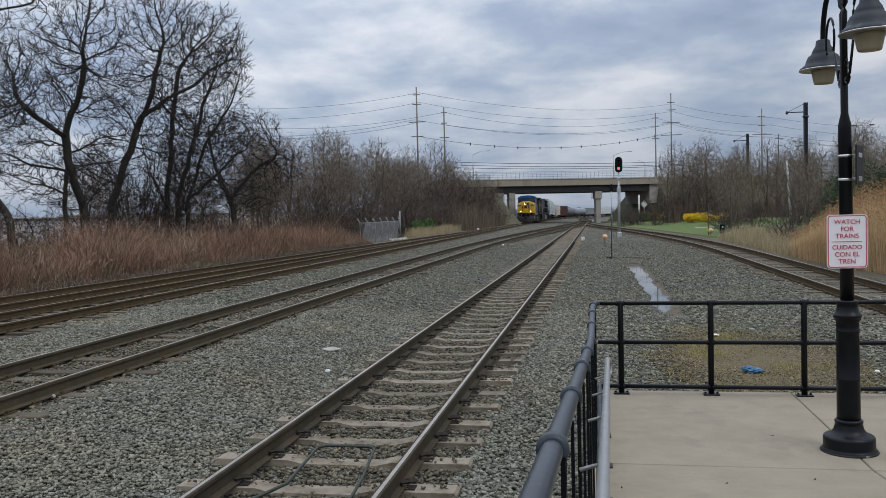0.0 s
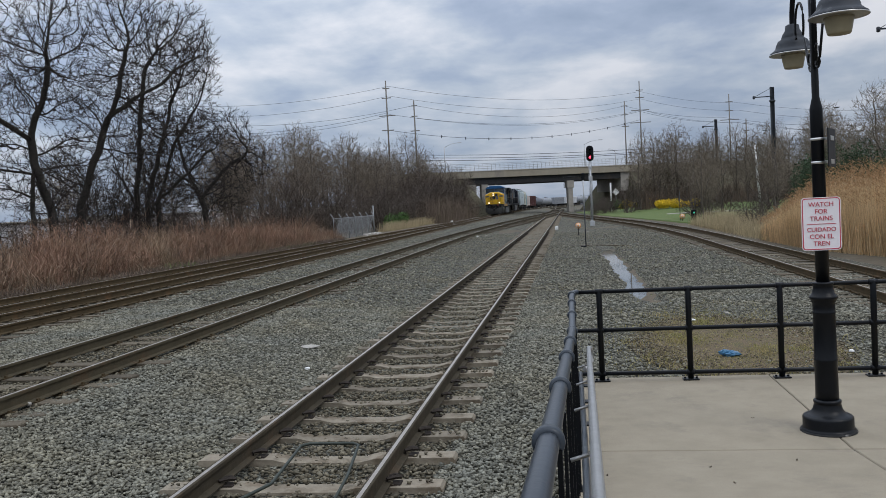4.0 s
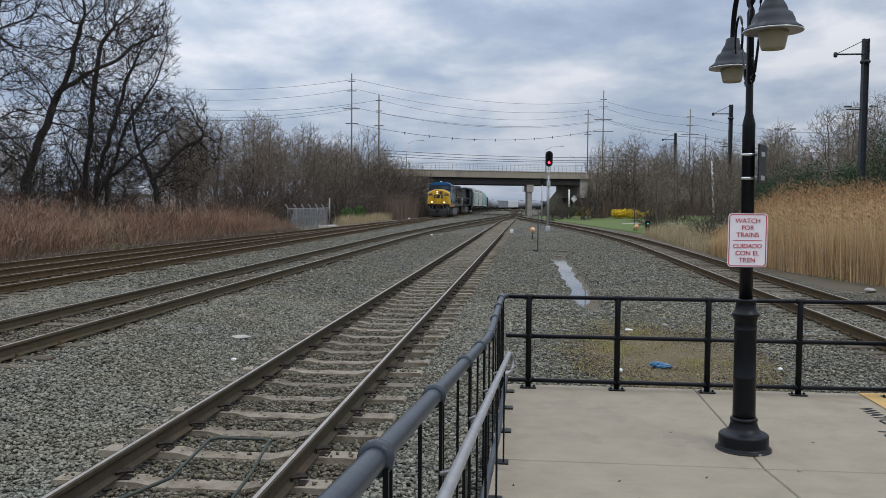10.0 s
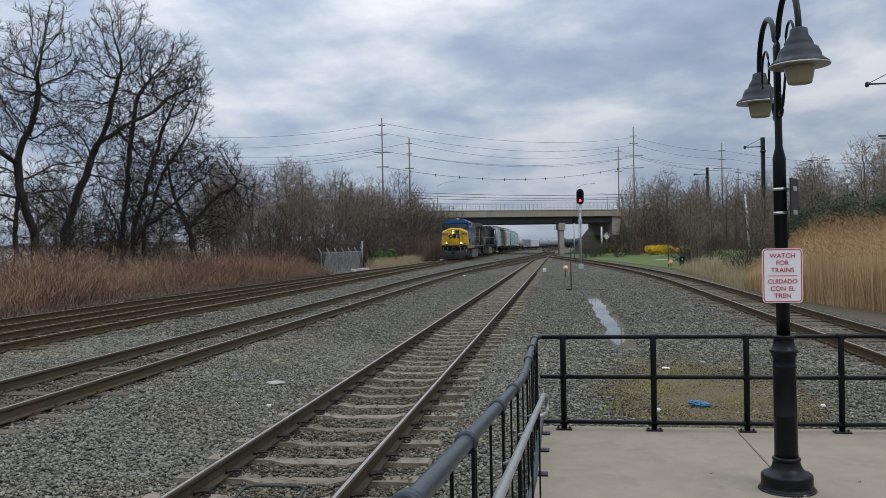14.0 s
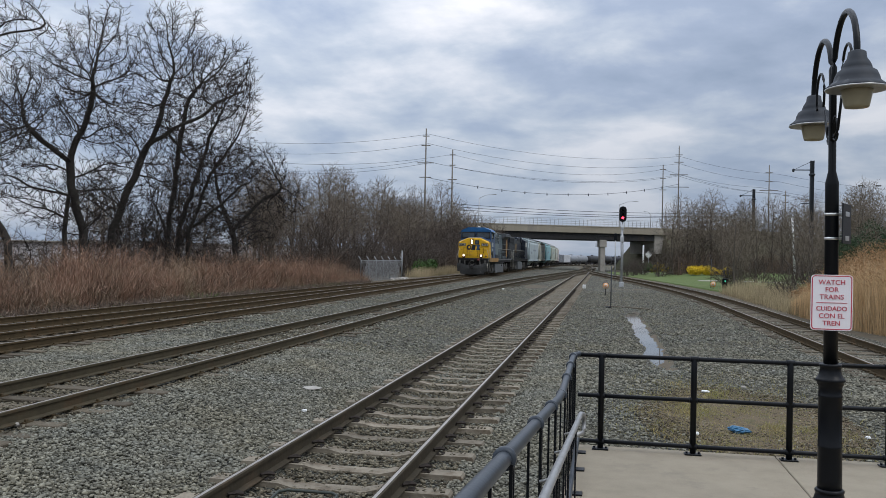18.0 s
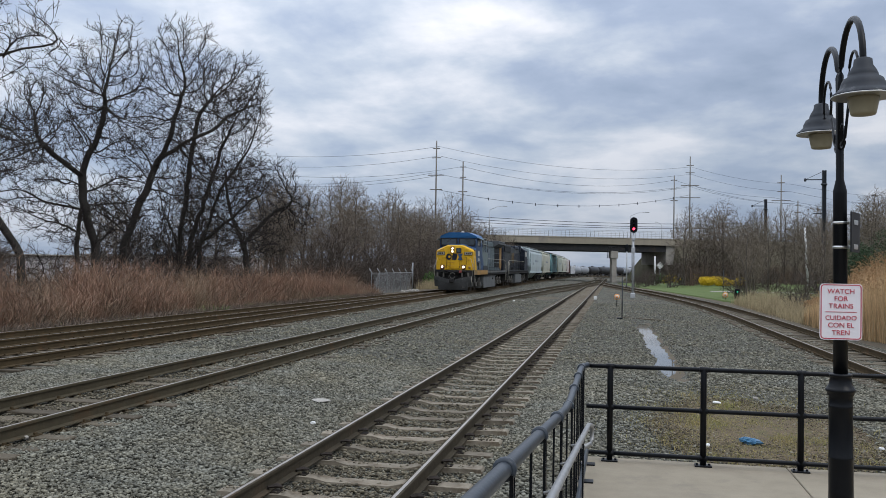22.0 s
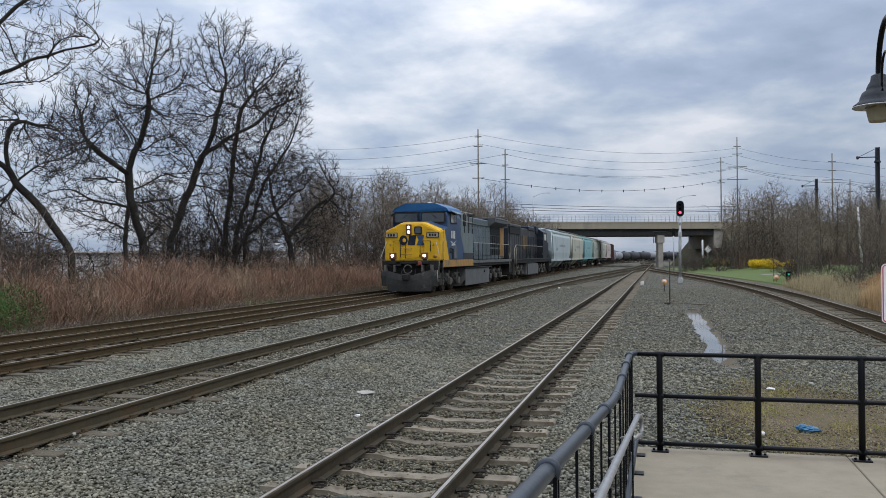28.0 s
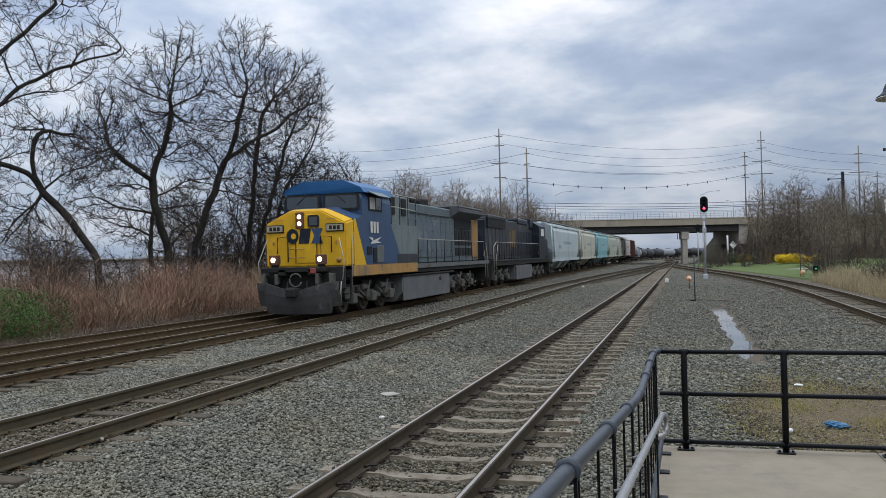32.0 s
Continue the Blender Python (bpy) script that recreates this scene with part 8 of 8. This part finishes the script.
M_PALE = mat("pale_stone", (0.36, 0.34, 0.30), (0.27, 0.255, 0.23), 0.9, scale=8, bump=0.3)
chunk("concrete_slab", "flat pale piece of broken concrete on the ballast", "rubble", -2.12, 14.05, -0.15, 0.17, 0.14, M_PALE, 1)
chunk("white_stone", "small white stone among the ballast", "stone", -3.34, 10.35, -0.12, 0.06, 0.7, M_WHITEP, 2, "pale stones")
for k, (x, y) in enumerate(((-4.2, 9.3), (-1.6, 12.2), (5.35, 16.9), (4.0, 12.1), (5.0, 10.6), (-3.7, 56), (-3.2, 57), (6.3, 12.6))):
    chunk("white_stone", "small pale stone among the ballast", "stone", x, y, gz(x, y) + 0.03, 0.045 if y < 30 else 0.09, 0.6, M_WHITEP if k % 2 else M_PALE, 3 + k, "pale stones")
chunk("white_litter", "crumpled white sheet lying below the reeds", "litter", 12.1, 24.6, -0.19, 0.19, 0.35, M_PALE, 20)
chunk("white_litter", "white scrap of paper on the soil patch", "litter", 4.55, 15.9, -0.16, 0.08, 0.3, M_WHITEP, 21)

# dead leaf and twig scraps blown onto the platform
M_SCRAP = mat("dead_leaf", (0.075, 0.055, 0.035), (0.05, 0.037, 0.025), 0.9, scale=30)
for k, (x, y) in enumerate(((2.62, 6.22), (2.57, 5.76), (3.4, 6.47), (3.49, 5.98), (4.04, 8.1), (4.08, 6.69), (4.86, 7.02), (5.25, 7.91))):
    bm = bmesh.new()
    n_ = 5
    rows_ = [[bm.verts.new((0.012 * sgn * math.sin(math.pi * (0.12 + 0.76 * i / n_)), 0.05 * (i / n_ - 0.5), 0.005 + 0.012 * (i / n_ - 0.5) ** 2 * 4 + 0.002 * sgn * sgn)) for sgn in (-1, 0, 1)] for i in range(n_ + 1)]
    for a, b in zip(rows_, rows_[1:]):
        for q in range(2):
            bm.faces.new((a[q], a[q + 1], b[q + 1], b[q]))
    thicken(bm, 0.002)
    scrap = part("dead_leaf", bm, M_SCRAP)
    scrap.matrix_basis = pose(x, y, plat_z(y) - 0.001, 0, 0, 67 * k)
    scrap.scale = (0.6, 0.6, 0.6)
    tagged(scrap, "small curled brown dead leaf on the concrete platform", "leaf", "dead leaves")

# thin wire frame lying between the near rails
frame_w = empty("wire_frame", pose(0, 0, -0.15))
tagged(frame_w, "thin dark green wire loop lying across the ties", "wire")
part("wire", T([(-0.45, 6.0, 0.02), (-0.2, 6.76, 0.02), (-0.29, 7.85, 0.03), (-0.22, 7.93, 0.03), (0.22, 7.93, 0.03), (0.29, 7.86, 0.03), (0.42, 6.95, 0.02), (0.47, 6.2, 0.0)], 0.015, 6), mat("green_wire", (0.045, 0.055, 0.045), (0.03, 0.035, 0.03), 0.6, scale=6), frame_w)

# chain-link fence by the brush
cf = empty("chain_link_fence", pose(-15.4, 0, -0.2))
tagged(cf, "grey chain-link fence panel at the end of the brush", "fence")
for k in range(7):
    y = 62.8 + 2.25 * k
    part("post", T([(0, y, 0), (0, y, 1.85), (-0.2, y, 2.15)], 0.035, 6), M_FENCEM, cf)
for z in (0.08, 1.8):
    part("rail", T([(0, 62.8, z), (0, 76.3, z)], 0.025, 6), M_FENCEM, cf)
part("corner_post", T([(0, 76.3, 0), (0, 76.3, 2.7)], 0.06, 8), M_FENCEM, cf)
mesh_st = Sticks()
for k in range(-16, 112):
    for sg in (1, -1):
        y0_ = 62.8 + 0.12 * k
        a_, b_ = np.array((0.0, y0_, 0.1)), np.array((0.0, y0_ + sg * 1.7, 1.8))
        if sg > 0 and b_[1] <= 76.3 and a_[1] >= 62.8 or sg < 0 and b_[1] >= 62.8 and a_[1] <= 76.3:
            mesh_st.add([a_, b_], [0.006, 0.006], 3)
part_mesh = pydata("wire_mesh", mesh_st.v, mesh_st.f, M_FENCEM, cf)
for k in range(5):
    chunk("rubble_heap", "pale broken rubble heaped at the fence foot", "rubble", -15.0 + 0.1 * k, 71 + 0.9 * k, -0.05, 0.3, 0.6, M_PALE, 30 + k, "rubble")

# ---------------- what moves ----------------
FRONT = ((0, 149.8), (4, 140.8), (8, 125.8), (12, 108.3), (16, 90.8), (20, 74.9), (24, 58.6), (28, 42.3), (30, 34.4), (32, 26.5))


def front_y(t):
    """Where the plow is, on a smooth curve through the known places."""
    ts, ys = [a for a, _ in FRONT], [b for _, b in FRONT]
    slopes = [(ys[min(i + 1, len(ys) - 1)] - ys[max(i - 1, 0)]) / (ts[min(i + 1, len(ts) - 1)] - ts[max(i - 1, 0)]) for i in range(len(ts))]
    i = max(0, min(len(ts) - 2, sum(t >= a for a in ts) - 1))
    h = ts[i + 1] - ts[i]
    u = (t - ts[i]) / h
    return (2 * u**3 - 3 * u**2 + 1) * ys[i] + (u**3 - 2 * u**2 + u) * h * slopes[i] + (3 * u**2 - 2 * u**3) * ys[i + 1] + (u**3 - u**2) * h * slopes[i + 1]


def motions():
    for thing, at, length in TRAIN:
        rows = []
        for k in range(33):
            y = front_y(k) + at
            x0, x1 = c_t1(y + 2.5), c_t1(y + length - 2.5)
            yaw = -math.degrees(math.atan2(x1 - x0, length - 5))
            rows.append((float(k), pose(x0 + (x0 - x1) * 2.5 / (length - 5), y, MAINZ + grade(y + length / 2), 0, 0, yaw)))
        walk(thing, rows)
    # wheels of both locomotives roll with the distance run
    for wheel, y, r in SPIN:
        rows = []
        for k in range(241):
            t = 4 * k / 30
            rows.append((t, pose(0, y, r, math.degrees((front_y(0) - front_y(t)) / r), 0, 0)))
        walk(wheel, rows)
motions()
